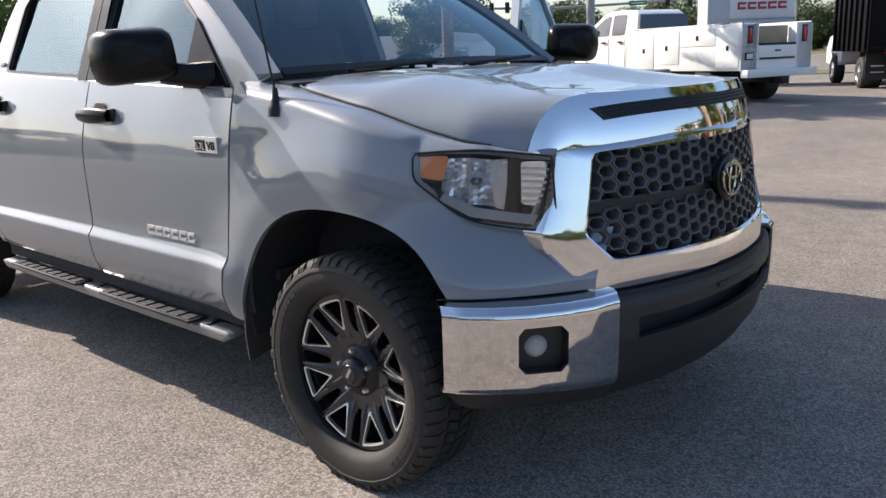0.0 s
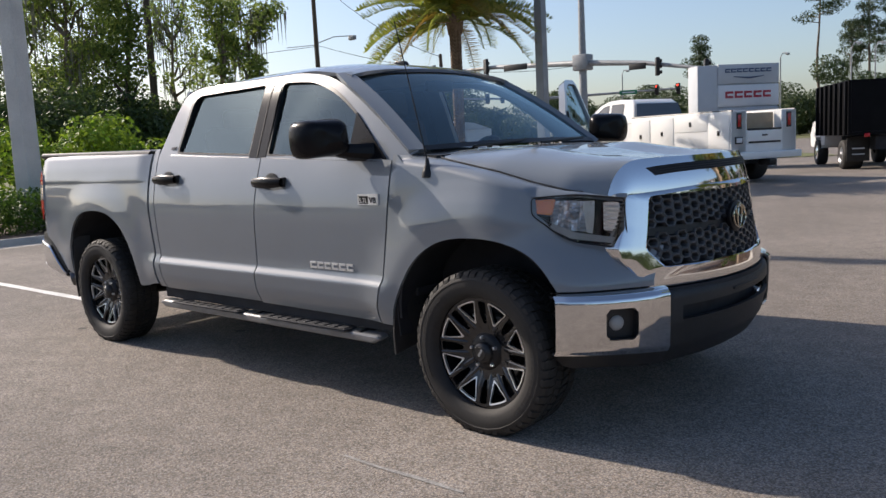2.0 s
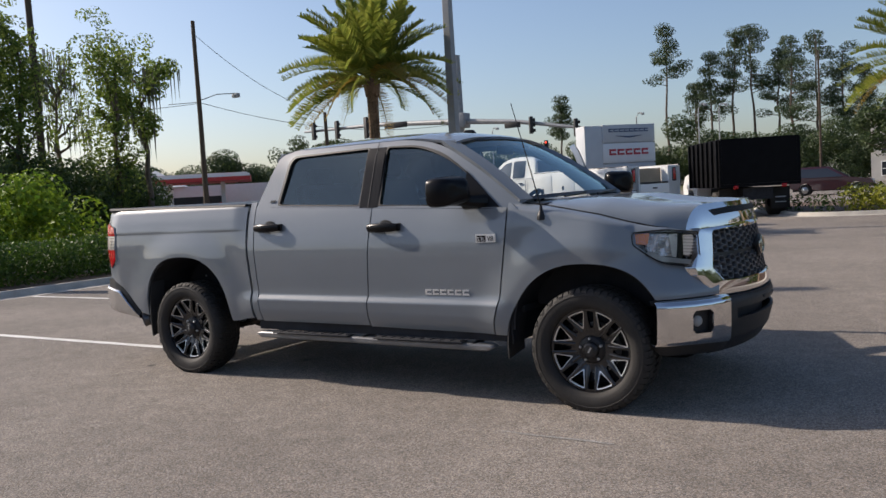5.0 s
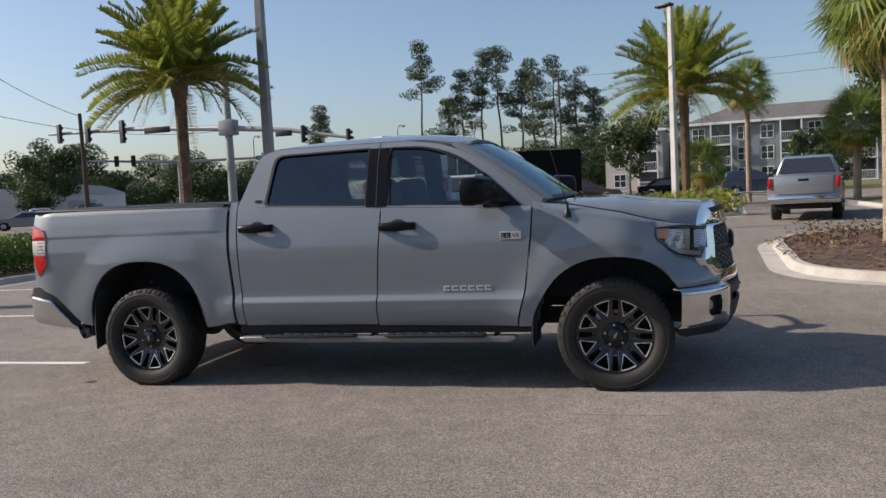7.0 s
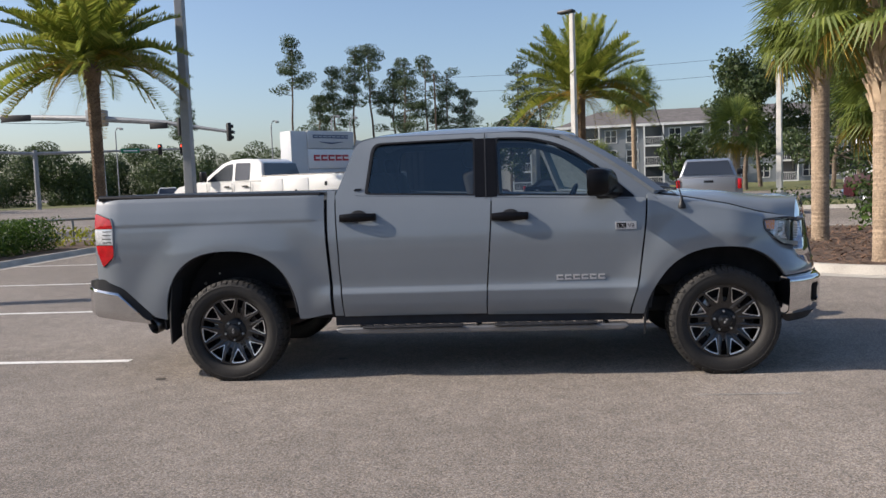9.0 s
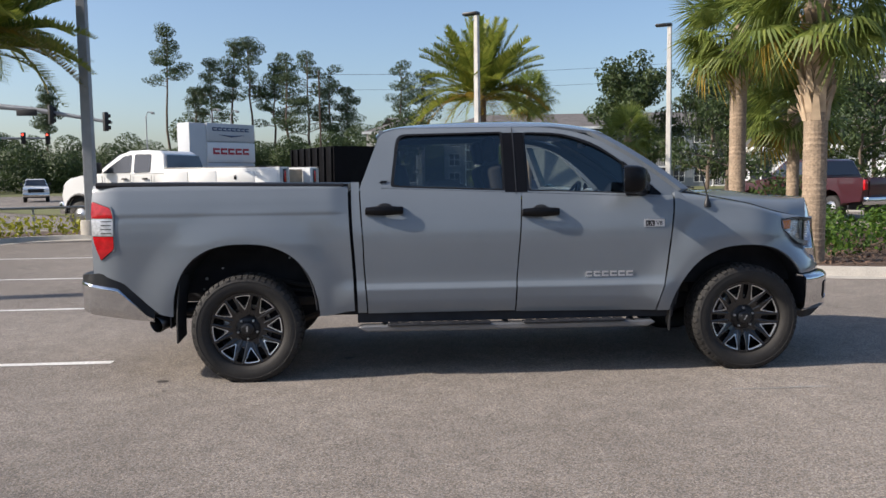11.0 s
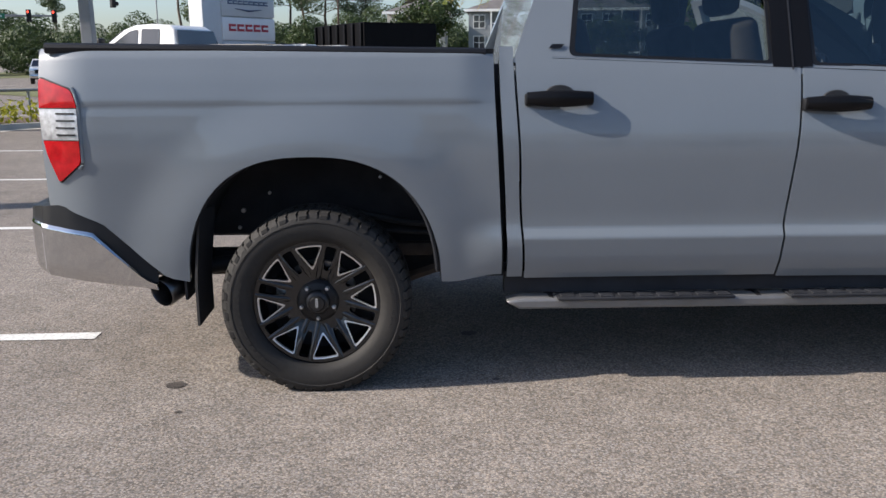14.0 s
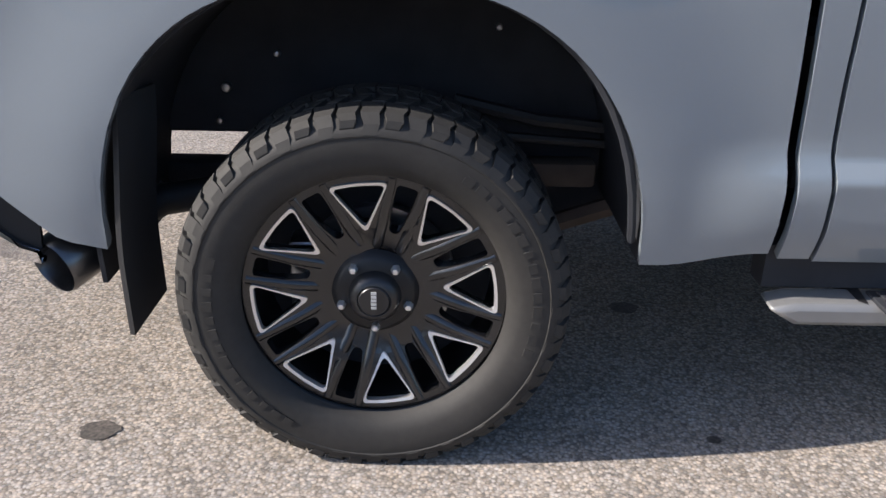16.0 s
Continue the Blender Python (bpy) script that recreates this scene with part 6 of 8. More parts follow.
part("steering_column", tube([(2.66, 0.42, 1.235), (2.82, 0.42, 1.16)], 0.04, 10), M_DASH, truck)
part("interior_mirror", soft_box((2.66, -0.12, 1.70), (2.69, 0.12, 1.77), 0.012), M_SATIN, truck, "black interior mirror")
part("cab_floor", boxes(((0.85, -0.84, 0.60), (3.2, 0.84, 0.64))), M_DASH, truck)
part("firewall", boxes(((3.1, -0.82, 0.55), (3.18, 0.82, 1.28))), M_LINER, truck)
for y in (-0.80,):
    part("door_card", boxes(((0.98, -0.885, 0.62), (1.93, -0.85, 1.34)), ((2.0, -0.885, 0.62), (3.02, -0.85, 1.30))), M_DASH, truck, "dark inner door panels")
part("headliner", surface(lambda x, s: Vector(roof_place(x, s * 0.97)) - Vector((0, 0, 0.035)), steps(0.98, 2.5, 8), steps(-1, 1, 10), flip=True), M_TRIMGREY, truck, "grey roof lining")
both_sides("belt_strip", lambda: surface(lambda x, v: (x, -half_width(x, door_high(x)) - 0.003 + 0.014 * v, door_high(x) - 0.006 + 0.014 * v), steps(0.99, 3.06, 20), steps(0, 1, 2)), M_GLOSS_BLACK, truck, "black strip under the side windows", thick=0.006)

# ---- plants ----
def leaf_cloud(rng, blobs, per, size, flat_=0.0, squash=1.0):
    """Many small leaves in blobs of (x, y, z, rx, ry, rz)."""
    vs, fs = [], []
    for cx, cy, cz, rx, ry, rz in blobs:
        n = max(4, int(per * (rx * ry * rz) ** (2 / 3)))
        for _ in range(n):
            while True:
                u = Vector((rng.uniform(-1, 1), rng.uniform(-1, 1), rng.uniform(-1, 1)))
                if 0.05 < u.length < 1:
                    break
            u = u.normalized() * (u.length ** 0.45)
            p = Vector((cx + u.x * rx, cy + u.y * ry, cz + u.z * rz))
            d = (u.normalized() + Vector((rng.uniform(-1, 1), rng.uniform(-1, 1), rng.uniform(-0.6, 1))) * 0.9).normalized()
            a = d.cross(Vector((rng.uniform(-1, 1), rng.uniform(-1, 1), rng.uniform(-1, 1)))).normalized()
            b = d.cross(a)
            s = size * rng.uniform(0.6, 1.4)
            i = len(vs)
            vs += [p - a * s, p + b * s * 0.5 * squash + d * s * 0.15, p + a * s, p - b * s * 0.5 * squash]
            fs.append((i, i + 1, i + 2, i + 3))
    me = bpy.data.meshes.new("leaves")
    me.from_pydata([tuple(v) for v in vs], [], fs)
    return me


def mesh_part(name, me, mat, parent, label=""):
    me.materials.append(mat)
    me.name = name
    ob = new(name, me)
    if parent is not None:
        ob.parent = parent
    if label:
        tagged(ob, label)
    return ob


def limb(bm, rng, a, b, r0, r1, n=5, wob=0.06):
    pts = []
    a, b = Vector(a), Vector(b)
    length = (b - a).length
    for i in range(n + 1):
        t = i / n
        w = wob * length * math.sin(math.pi * t)
        pts.append(a.lerp(b, t) + Vector((rng.uniform(-w, w), rng.uniform(-w, w), 0)))
    tube(pts, [r0 + (r1 - r0) * i / n for i in range(n + 1)], 7, bm)
    return pts


def broadleaf(x, y, h, spread, seed, leaf=0.16, dense=60, label="tall live oak with a loose green crown", bare=0.25, moss=False, mat=None, vines=0):
    rng = random.Random(seed)
    tree = thing("tree", label, "tree", "trees round the car park", Matrix.Translation((x, y, 0)))
    bm = bmesh.new()
    top = limb(bm, rng, (0, 0, 0), (rng.uniform(-0.6, 0.6), rng.uniform(-0.6, 0.6), h * 0.72), 0.03 * h * 0.6, 0.05, 7, 0.03)
    blobs = []
    for k in range(9):
        t = rng.uniform(bare, 0.72)
        base = Vector(top[0]).lerp(Vector(top[-1]), t / 0.72)
        a = 2 * math.pi * (k / 9) + rng.uniform(-0.4, 0.4)
        reach = spread * rng.uniform(0.5, 1.0) * (1.15 - 0.6 * t)
        tip = base + Vector((math.cos(a) * reach, math.sin(a) * reach, h * rng.uniform(0.08, 0.24)))
        pts = limb(bm, rng, base, tip, 0.012 * h * 0.6, 0.02, 5, 0.10)
        for q in (pts[2], pts[3], pts[4], pts[5], tip):
            for _ in range(2):
                r = spread * rng.uniform(0.13, 0.27)
                blobs.append((q[0] + rng.uniform(-1, 1) * spread * 0.18, q[1] + rng.uniform(-1, 1) * spread * 0.18, q[2] + rng.uniform(-0.5, 1) * spread * 0.15, r, r, r * rng.uniform(0.6, 0.9)))
    for _ in range(10):
        r = spread * rng.uniform(0.16, 0.28)
        blobs.append((rng.uniform(-0.5, 0.5) * spread, rng.uniform(-0.5, 0.5) * spread, h * rng.uniform(0.68, 0.95), r, r, r * 0.8))
    for _ in range(vines):
        z = rng.uniform(0.0, 0.8) * h
        blobs.append((rng.uniform(-0.7, 0.7), rng.uniform(-0.7, 0.7), z, 0.9, 0.9, 1.1))
    part("trunk", bm, M_BARK, tree, angle=60)
    mesh_part("crown", leaf_cloud(rng, blobs, dense, leaf), mat or M_TREE, tree)
    if moss:
        vs, fs = [], []
        for q in blobs[::3]:
            for _ in range(5):
                p = Vector((q[0] + rng.uniform(-1, 1) * q[3], q[1] + rng.uniform(-1, 1) * q[3], q[2]))
                w, ln = 0.05, rng.uniform(0.6, 1.8)
                i = len(vs)
                vs += [tuple(p + Vector((-w, 0, 0))), tuple(p + Vector((w, 0.02, 0))), tuple(p + Vector((0.02, 0, -ln)))]
                fs.append((i, i + 1, i + 2))
        me = bpy.data.meshes.new("moss")
        me.from_pydata(vs, [], fs)
        tagged(mesh_part("moss", me, M_MOSS, tree, "grey hanging moss"), kind="stuff")
    return tree


def pine(x, y, h, seed, crown=0.45, lean=0.0, spread=1.0):
    rng = random.Random(seed)
    tree = thing("pine_tree", "tall slender pine with a sparse dark crown", "pine tree", "far pines", Matrix.Translation((3.0 + 1.5 * (x - 4), -6 + 1.5 * (y + 6), 0)) @ Matrix.Diagonal((1.5, 1.5, 1.5, 1)))
    bm = bmesh.new()
    pts = limb(bm, rng, (0, 0, 0), (lean, 0, h), 0.24, 0.05, 8, 0.012)
    blobs = []
    for k in range(int(15 + 10 * crown)):
        t = 1 - crown * (k + rng.random()) / (15 + 10 * crown)
        c = Vector((lean * t, 0, h * t))
        a = rng.uniform(0, 2 * math.pi)
        reach = h * 0.13 * spread * (0.35 + (1 - t) / crown * 0.9) * rng.uniform(0.5, 1.1)
        tip = c + Vector((math.cos(a) * reach, math.sin(a) * reach, rng.uniform(-0.3, 0.9)))
        limb(bm, rng, c, tip, 0.06, 0.02, 3, 0.05)
        for q in (c.lerp(tip, 0.6), tip):
            r = rng.uniform(0.55, 1.15)
            blobs.append((q.x, q.y, q.z + 0.2, r * 1.25, r * 1.25, r * 0.65))
    part("trunk", bm, M_BARK, tree, angle=60)
    mesh_part("crown", leaf_cloud(rng, blobs, 170, 0.18, squash=0.5), M_PINE, tree)


def frond_mesh(rng, length, droop, width=0.31, pairs=78):
    """A feather leaf: a bent midrib with many narrow leaflets."""
    vs, fs = [], []

    def mid(t):
        x = length * (t - 0.10 * droop * t * t)
        return Vector((x * math.cos(0.0), 0, length * (0.20 * t * (1 - 0.2 * droop) - 0.62 * droop * t ** 2.2)))

    prev = None
    for k in range(13):
        t = k / 12
        p = mid(t)
        w = 0.022 * (1 - 0.9 * t)
        i = len(vs)
        vs += [(p.x, -w, p.z), (p.x, w, p.z), (p.x, 0, p.z - w)]
        if prev is not None:
            fs += [(prev, prev + 1, i + 1, i), (prev + 1, prev + 2, i + 2, i + 1), (prev + 2, prev, i, i + 2)]
        prev = i
    for k in range(pairs):
        t = 0.12 + 0.88 * (k + rng.random() * 0.5) / pairs
        p = mid(t)
        ln = width * math.sin(math.pi * (0.12 + 0.80 * t)) ** 0.7 * rng.uniform(0.8, 1.1) * length / 2.4 * 1.3
        for s in (-1, 1):
            sweep = rng.uniform(0.55, 0.85)
            d = Vector((sweep, s * 0.8, rng.uniform(0.05, 0.45))).normalized()
            tip = p + d * ln + Vector((0, 0, -0.10 * ln))
            side = Vector((0.027, 0, 0.0))
            i = len(vs)
            vs += [tuple(p - side), tuple(p + side), tuple(p.lerp(tip, 0.55) + side * 0.9), tuple(tip), tuple(p.lerp(tip, 0.55) - side * 0.9)]
            fs.append((i, i + 1, i + 2, i + 3, i + 4))
    me = bpy.data.meshes.new("frond")
    me.from_pydata(vs, [], fs)
    return me


def date_palm(x, y, trunk_h, size, seed, label, slim=0.155):
    rng = random.Random(seed)
    palm = thing("date_palm", label, "palm tree", "date palms", Matrix.Translation((x, y, 0)))
    prof = [(slim + 0.09, 0.0), (slim + 0.03, 0.25)]
    z = 0.3
    while z < trunk_h:
        r = slim + 0.03 * (z / trunk_h)
        prof += [(r, z), (r + 0.028, z + 0.085), (r + 0.004, z + 0.10)]
        z += 0.105
    prof += [(0.20, trunk_h + 0.1), (0.25, trunk_h + 0.45), (0.12, trunk_h + 0.75)]
    bm = lathe(prof, 22)
    for v in bm.verts:
        v.co.z += 0.045 * math.sin(8 * math.atan2(v.co.y, v.co.x) + (v.co.z * 30) % 6.28 * 0.0) * (1 if v.co.z > 0.3 else 0)
    part("trunk", bm, M_DATEBARK, palm, "brown trunk with old leaf scars", angle=0)
    kinds = []
    for droop in (0.15, 0.45, 0.85, 1.25):
        for _ in range(2):
            me = frond_mesh(rng, size * rng.uniform(0.92, 1.06), droop)
            kinds.append((droop, me))
    for d, me in kinds:
        me.materials.append(M_PALM)
    old = frond_mesh(rng, size * 0.92, 1.2)
    old.materials.append(M_PALM_OLD)
    n = 84
    for k in range(n):
        t = (k + 0.5) / n
        az = k * 2.39996 + rng.uniform(-0.15, 0.15)
        elev = 80 - 84 * t ** 0.75 + rng.uniform(-7, 7)
        if t < 0.2:
            me = kinds[rng.choice((0, 1))][1]
        elif t < 0.55:
            me = kinds[rng.choice((2, 3))][1]
        else:
            me = kinds[rng.choice((4, 5))][1]
        if t > 0.72 and rng.random() < 0.5:
            me = old
        ob = new("frond", me)
        ob.parent = palm
        ob.matrix_basis = Matrix.Translation((0, 0, trunk_h + 0.35 + 0.28 * (1 - t))) @ Matrix.Rotation(az, 4, "Z") @ Matrix.Rotation(-radians(elev), 4, "Y") @ Matrix.Rotation(rng.uniform(-0.5, 0.5), 4, "X") @ Matrix.Translation((0.15, 0, 0))
    return palm


def fan_mesh(rng, stalk, r, n=34, droop=0.3):
    """A fan leaf on its stalk."""
    vs, fs = [], []
    for k in range(5):
        t = k / 4
        p = Vector((stalk * t, 0, -0.10 * stalk * t * t))
        w = 0.022 * (1 - 0.5 * t)
        i = len(vs)
        vs += [(p.x, -w, p.z), (p.x, w, p.z), (p.x, 0, p.z - w)]
        if k:
            fs += [(i - 3, i - 2, i + 1, i), (i - 2, i - 1, i + 2, i + 1), (i - 1, i - 3, i, i + 2)]
    hub = Vector((stalk, 0, -0.10 * stalk))
    for k in range(n):
        a = radians(-125 + 250 * (k + 0.5) / n)
        ln = r * rng.uniform(0.88, 1.08) * (1 - 0.18 * abs(a) / 2.2)
        d = Vector((math.cos(a), math.sin(a), 0.18 * math.cos(2 * a)))
        side = Vector((-d.y, d.x, 0)) * 0.024
        m1 = hub + d * ln * 0.55 + Vector((0, 0, -0.05 * ln * (abs(a) + droop)))
        tip = hub + d * ln * 0.94 + Vector((0, 0, -(0.28 + 0.25 * abs(math.sin(a))) * ln * (0.45 + droop) * rng.uniform(0.7, 1.3)))
        i = len(vs)
        vs += [tuple(hub), tuple(m1 + side), tuple(tip), tuple(m1 - side)]
        fs.append((i, i + 1, i + 2, i + 3))
    me = bpy.data.meshes.new("fan_leaf")
    me.from_pydata(vs, [], fs)
    return me


def sabal(x, y, trunk_h, r, seed, label, boots=0.0, leaves=40, fan=0.85, trunk_r=0.16):
    rng = random.Random(seed)
    palm = thing("fan_palm", label, "palm tree", "fan palms", Matrix.Translation((x, y, 0)))
    prof = [(trunk_r * 1.25, 0.0)]
    z = 0.15
    while z < trunk_h:
        prof += [(trunk_r + 0.004 * math.sin(z * 9), z), (trunk_r + 0.004, z + 0.05), (trunk_r, z + 0.06)]
        z += 0.085
    prof += [(trunk_r * 1.2, trunk_h + 0.15), (trunk_r * 0.8, trunk_h + 0.5)]
    part("trunk", lathe(prof, 20), M_PALMBARK, palm, "ringed pale brown trunk", angle=0)
    if boots:
        bm = bmesh.new()
        rows = int(boots / 0.12)
        for j in range(rows):
            for k in range(6):
                a = 2 * math.pi * (k + 0.5 * (j % 2)) / 6 + rng.uniform(-0.15, 0.15)
                z0 = trunk_h - boots + j * 0.12
                d = Vector((math.cos(a), math.sin(a), 0))
                s = Vector((-d.y, d.x, 0))
                ln = rng.uniform(0.22, 0.40)
                p0 = d * (trunk_r + 0.005) + Vector((0, 0, z0))
                p1 = d * (trunk_r + 0.05 + 0.10 * rng.random()) + Vector((0, 0, z0 + ln))
                box_m = [p0 - s * 0.07, p0 + s * 0.07, p1 + s * 0.035, p1 - s * 0.035]
                inner = [q - d * 0.03 for q in box_m]
                vv = [bm.verts.new(q) for q in box_m + inner]
                for f in ((0, 1, 2, 3), (7, 6, 5, 4), (0, 4, 5, 1), (1, 5, 6, 2), (2, 6, 7, 3), (3, 7, 4, 0)):
                    bm.faces.new([vv[i] for i in f])
        tagged(part("leaf_boot", bm, M_BOOT, palm, "split dry leaf bases on the trunk", angle=0), kind="stuff")
    kinds = [fan_mesh(rng, r * rng.uniform(0.6, 0.8), r * fan * rng.uniform(0.9, 1.1), droop=d) for d in (0.1, 0.3, 0.55, 0.8)]
    for me in kinds:
        me.materials.append(M_SABAL)
    old = fan_mesh(rng, r * 0.6, r * fan, droop=0.9)
    old.materials.append(M_PALM_OLD)
    for k in range(leaves):
        t = (k + 0.5) / leaves
        az = k * 2.39996 + rng.uniform(-0.2, 0.2)
        elev = 82 - 120 * t ** 0.9 + rng.uniform(-8, 8)
        me = old if t > 0.88 and rng.random() < 0.3 else kinds[min(3, int(t * 4))]
        ob = new("fan_leaf", me)
        ob.parent = palm
        ob.matrix_basis = Matrix.Translation((0, 0, trunk_h + 0.25 + 0.2 * (1 - t))) @ Matrix.Rotation(az, 4, "Z") @ Matrix.Rotation(-radians(elev), 4, "Y") @ Matrix.Rotation(rng.uniform(-0.6, 0.6), 4, "X")
    return palm


date_palm(-8.95, 14.0, 4.35, 2.55, 11, "date palm with yellowing lower fronds beside the kerb", 0.112)
date_palm(5.15, 31.6, 4.7, 3.5, 12, "tall date palm with yellowing fronds behind the hedge")
sabal(8.0, 9.4, 3.95, 1.02, 21, "fan palm with forked pale trunk on the mulched island", 0.8, 44)
sabal(7.45, 5.25, 3.75, 1.05, 22, "fan palm with split leaf boots on the mulched island", 1.5, 46, trunk_r=0.17)
sabal(9.9, 10.9, 2.5, 0.95, 23, "fan palm in the shade of the island", 0.5, 36, trunk_r=0.13)
sabal(12.2, 32.0, 3.0, 1.15, 24, "small fan palm on the far lawn", 0.4, 36)
sabal(6.0, 35.2, 1.6, 1.1, 25, "short fan palm behind the date palm", 0.3, 30)
sabal(8.4, 38.0, 5.5, 1.1, 26, "slim tall fan palm behind the date palm", 0.4, 34, trunk_r=0.13)


def shrub_row(name, blobs, seed, mat, label, leaf=0.05, per=900, category="hedge"):
    rng = random.Random(seed)
    ob = mesh_part(name, leaf_cloud(rng, blobs, per, leaf), mat, None)
    tagged(ob, label, category, kind="stuff")
    return ob


M_YELLOW = leafy("yellow_green_leaf", (0.19, 0.22, 0.025), (0.38, 0.37, 0.045), 0.4)
rng = random.Random(5)
blobs = []
for k in range(94):
    y = -7 + 20.5 * k / 93
    for dx in (0.0, 0.32, 0.64, 0.96):
        for z in (0.26, 0.50, 0.74):
            blobs.append((-9.98 - dx + rng.uniform(-0.04, 0.04), y + rng.uniform(-0.06, 0.06), z + rng.uniform(-0.02, 0.02), 0.25, 0.25, 0.22))
shrub_row("hedge", blobs, 6, M_HEDGE, "clipped green hedge behind the kerb", 0.036, 1050)
blobs = []
for k in range(26):
    t = k / 25
    blobs.append((-13.6 + rng.uniform(-0.8, 0.8), 3.7 + 3.2 * t + rng.uniform(-0.3, 0.3), rng.uniform(0.8, 1.95), 0.7, 0.7, 0.65))
shrub_row("tall_shrubs", blobs, 7, M_BRIGHT, "tall bright green shrubs behind the hedge", 0.07, 620, "shrub")
blobs = []
for k in range(22):
    blobs.append((-10.6 + 0.27 * k + rng.uniform(-0.2, 0.2), 14.6 + 0.11 * k + rng.uniform(-0.3, 0.3), 0.36, 0.42, 0.40, 0.30))
shrub_row("low_shrubs", blobs, 8, M_YELLOW, "low leafy shrubs under the rail", 0.07, 330, "shrub")
blobs = [(2.9 + 0.33 * k + rng.uniform(-0.1, 0.1), 23.5 + 0.03 * k + rng.uniform(-0.25, 0.25), 0.48, 0.46, 0.46, 0.40) for k in range(12)]
blobs += [(2.7 + 0.35 * k, 24.4 + rng.uniform(-0.2, 0.2), 0.55, 0.5, 0.5, 0.45) for k in range(11)]
shrub_row("yellow_shrubs", blobs, 9, M_YELLOW, "yellow-green shrubs in the far bed", 0.06, 900, "shrub")
for x, y in ((1.9, 23.1), (1.0, 24.6), (0.2, 26.0), (-0.6, 27.6), (-1.2, 29.0)):
    b = [(x + rng.uniform(-0.2, 0.2), y + rng.uniform(-0.2, 0.2), 0.38, 0.42, 0.42, 0.33) for _ in range(3)]
    tagged(mesh_part("round_shrub", leaf_cloud(random.Random(int(x * 10) + 40), b, 330, 0.06), M_OAK, None), "small round dark green shrub in the far bed", "shrub", "round shrubs", "stuff")
blobs = [(12.0 + 0.5 * k, 24.9 - 0.08 * k + rng.uniform(-0.1, 0.1), 0.42, 0.45, 0.4, 0.42) for k in range(34)]
shrub_row("clipped_hedge", [(10.3 + 0.28 * k, 13.1 + 0.2 * k, 0.35 + 0.42 * j, 0.45, 0.45, 0.40) for k in range(7) for j in range(3)], 12, M_OAK, "dark clipped hedge block behind the island", 0.06, 420)
shrub_row("far_hedge", blobs, 10, M_OAK, "dark clipped hedge along the far lawn", 0.07, 300)
for n, (x, y, r) in enumerate(((9.3, 9.0, 0.55), (9.0, 7.6, 0.5), (8.3, 6.3, 0.5), (9.8, 7.2, 0.6), (10.6, 8.4, 0.6), (10.2, 9.6, 0.55), (8.9, 4.9, 0.45))):
    b = [(x + rng.uniform(-0.3, 0.3), y + rng.uniform(-0.3, 0.3), 0.13 + r * 0.6, r * 0.75, r * 0.75, r * 0.65) for _ in range(4)]
    tagged(mesh_part("bush", leaf_cloud(random.Random(60 + n), b, 560, 0.05), M_HEDGE, None), "leafy green bush on the mulched island", "bush", "island bushes", "stuff")
for n, (x, y, r) in enumerate(((6.75, 10.6, 0.3), (7.1, 11.2, 0.3), (7.2, 10.1, 0.26), (6.7, 9.6, 0.25), (7.6, 10.8, 0.3), (8.1, 11.3, 0.3), (6.9, 8.8, 0.24))):
    b = [(x + rng.uniform(-0.2, 0.2), y + rng.uniform(-0.2, 0.2), 0.13 + r * 0.5, r, r, r * 0.7) for _ in range(2)]
    tagged(mesh_part("dry_shrub", leaf_cloud(random.Random(80 + n), b, 420, 0.045), M_SHRUB, None), "low brown dry shrub on the mulch", "shrub", "dry shrubs", "stuff")

# tall trees at the car park's edge
VINY, OPEN, DENSE = "tall tree wrapped in green vines", "tall open oak hung with moss", "dense tall tree behind the hedge"
broadleaf(-36.5, 9.8, 10.0, 3.0, 101, 0.09, 170, DENSE, 0.2, True, vines=8)
broadleaf(-34.2, 12.8, 10.6, 2.6, 102, 0.09, 170, DENSE, 0.25, True, vines=8)
broadleaf(-29.9, 12.7, 11.0, 2.3, 103, 0.085, 210, OPEN, 0.35, True, vines=6)
broadleaf(-27.2, 13.55, 10.9, 1.35, 104, 0.085, 380, VINY, 0.15, vines=26)
broadleaf(-36.4, 21.7, 11.0, 2.2, 105, 0.09, 150, OPEN, 0.35, True)
broadleaf(-28.5, 19.2, 11.6, 1.5, 106, 0.085, 340, VINY, 0.15, vines=22)
broadleaf(-29.1, 21.8, 10.6, 2.3, 107, 0.09, 280, OPEN, 0.35, True)
broadleaf(-38.5, 17.0, 9.6, 3.0, 108, 0.11, 200, DENSE, 0.05, vines=8)
broadleaf(-42.0, 10.0, 10.0, 4.0, 109, 0.12, 150, DENSE, 0.05)
broadleaf(-44.0, 3.0, 11.0, 4.0, 110, 0.12, 150, DENSE, 0.05)
blobs = [(-22.5 - 0.17 * k + rng.uniform(-1, 1), 6 + 0.30 * k + rng.uniform(-1, 1), rng.uniform(0.5, 1.0) * (3.6 - 0.012 * k), 1.4, 1.4, 1.2) for k in range(64)]
shrub_row("undergrowth", blobs, 14, M_OAK, "dark undergrowth below the trees", 0.10, 330, "undergrowth")

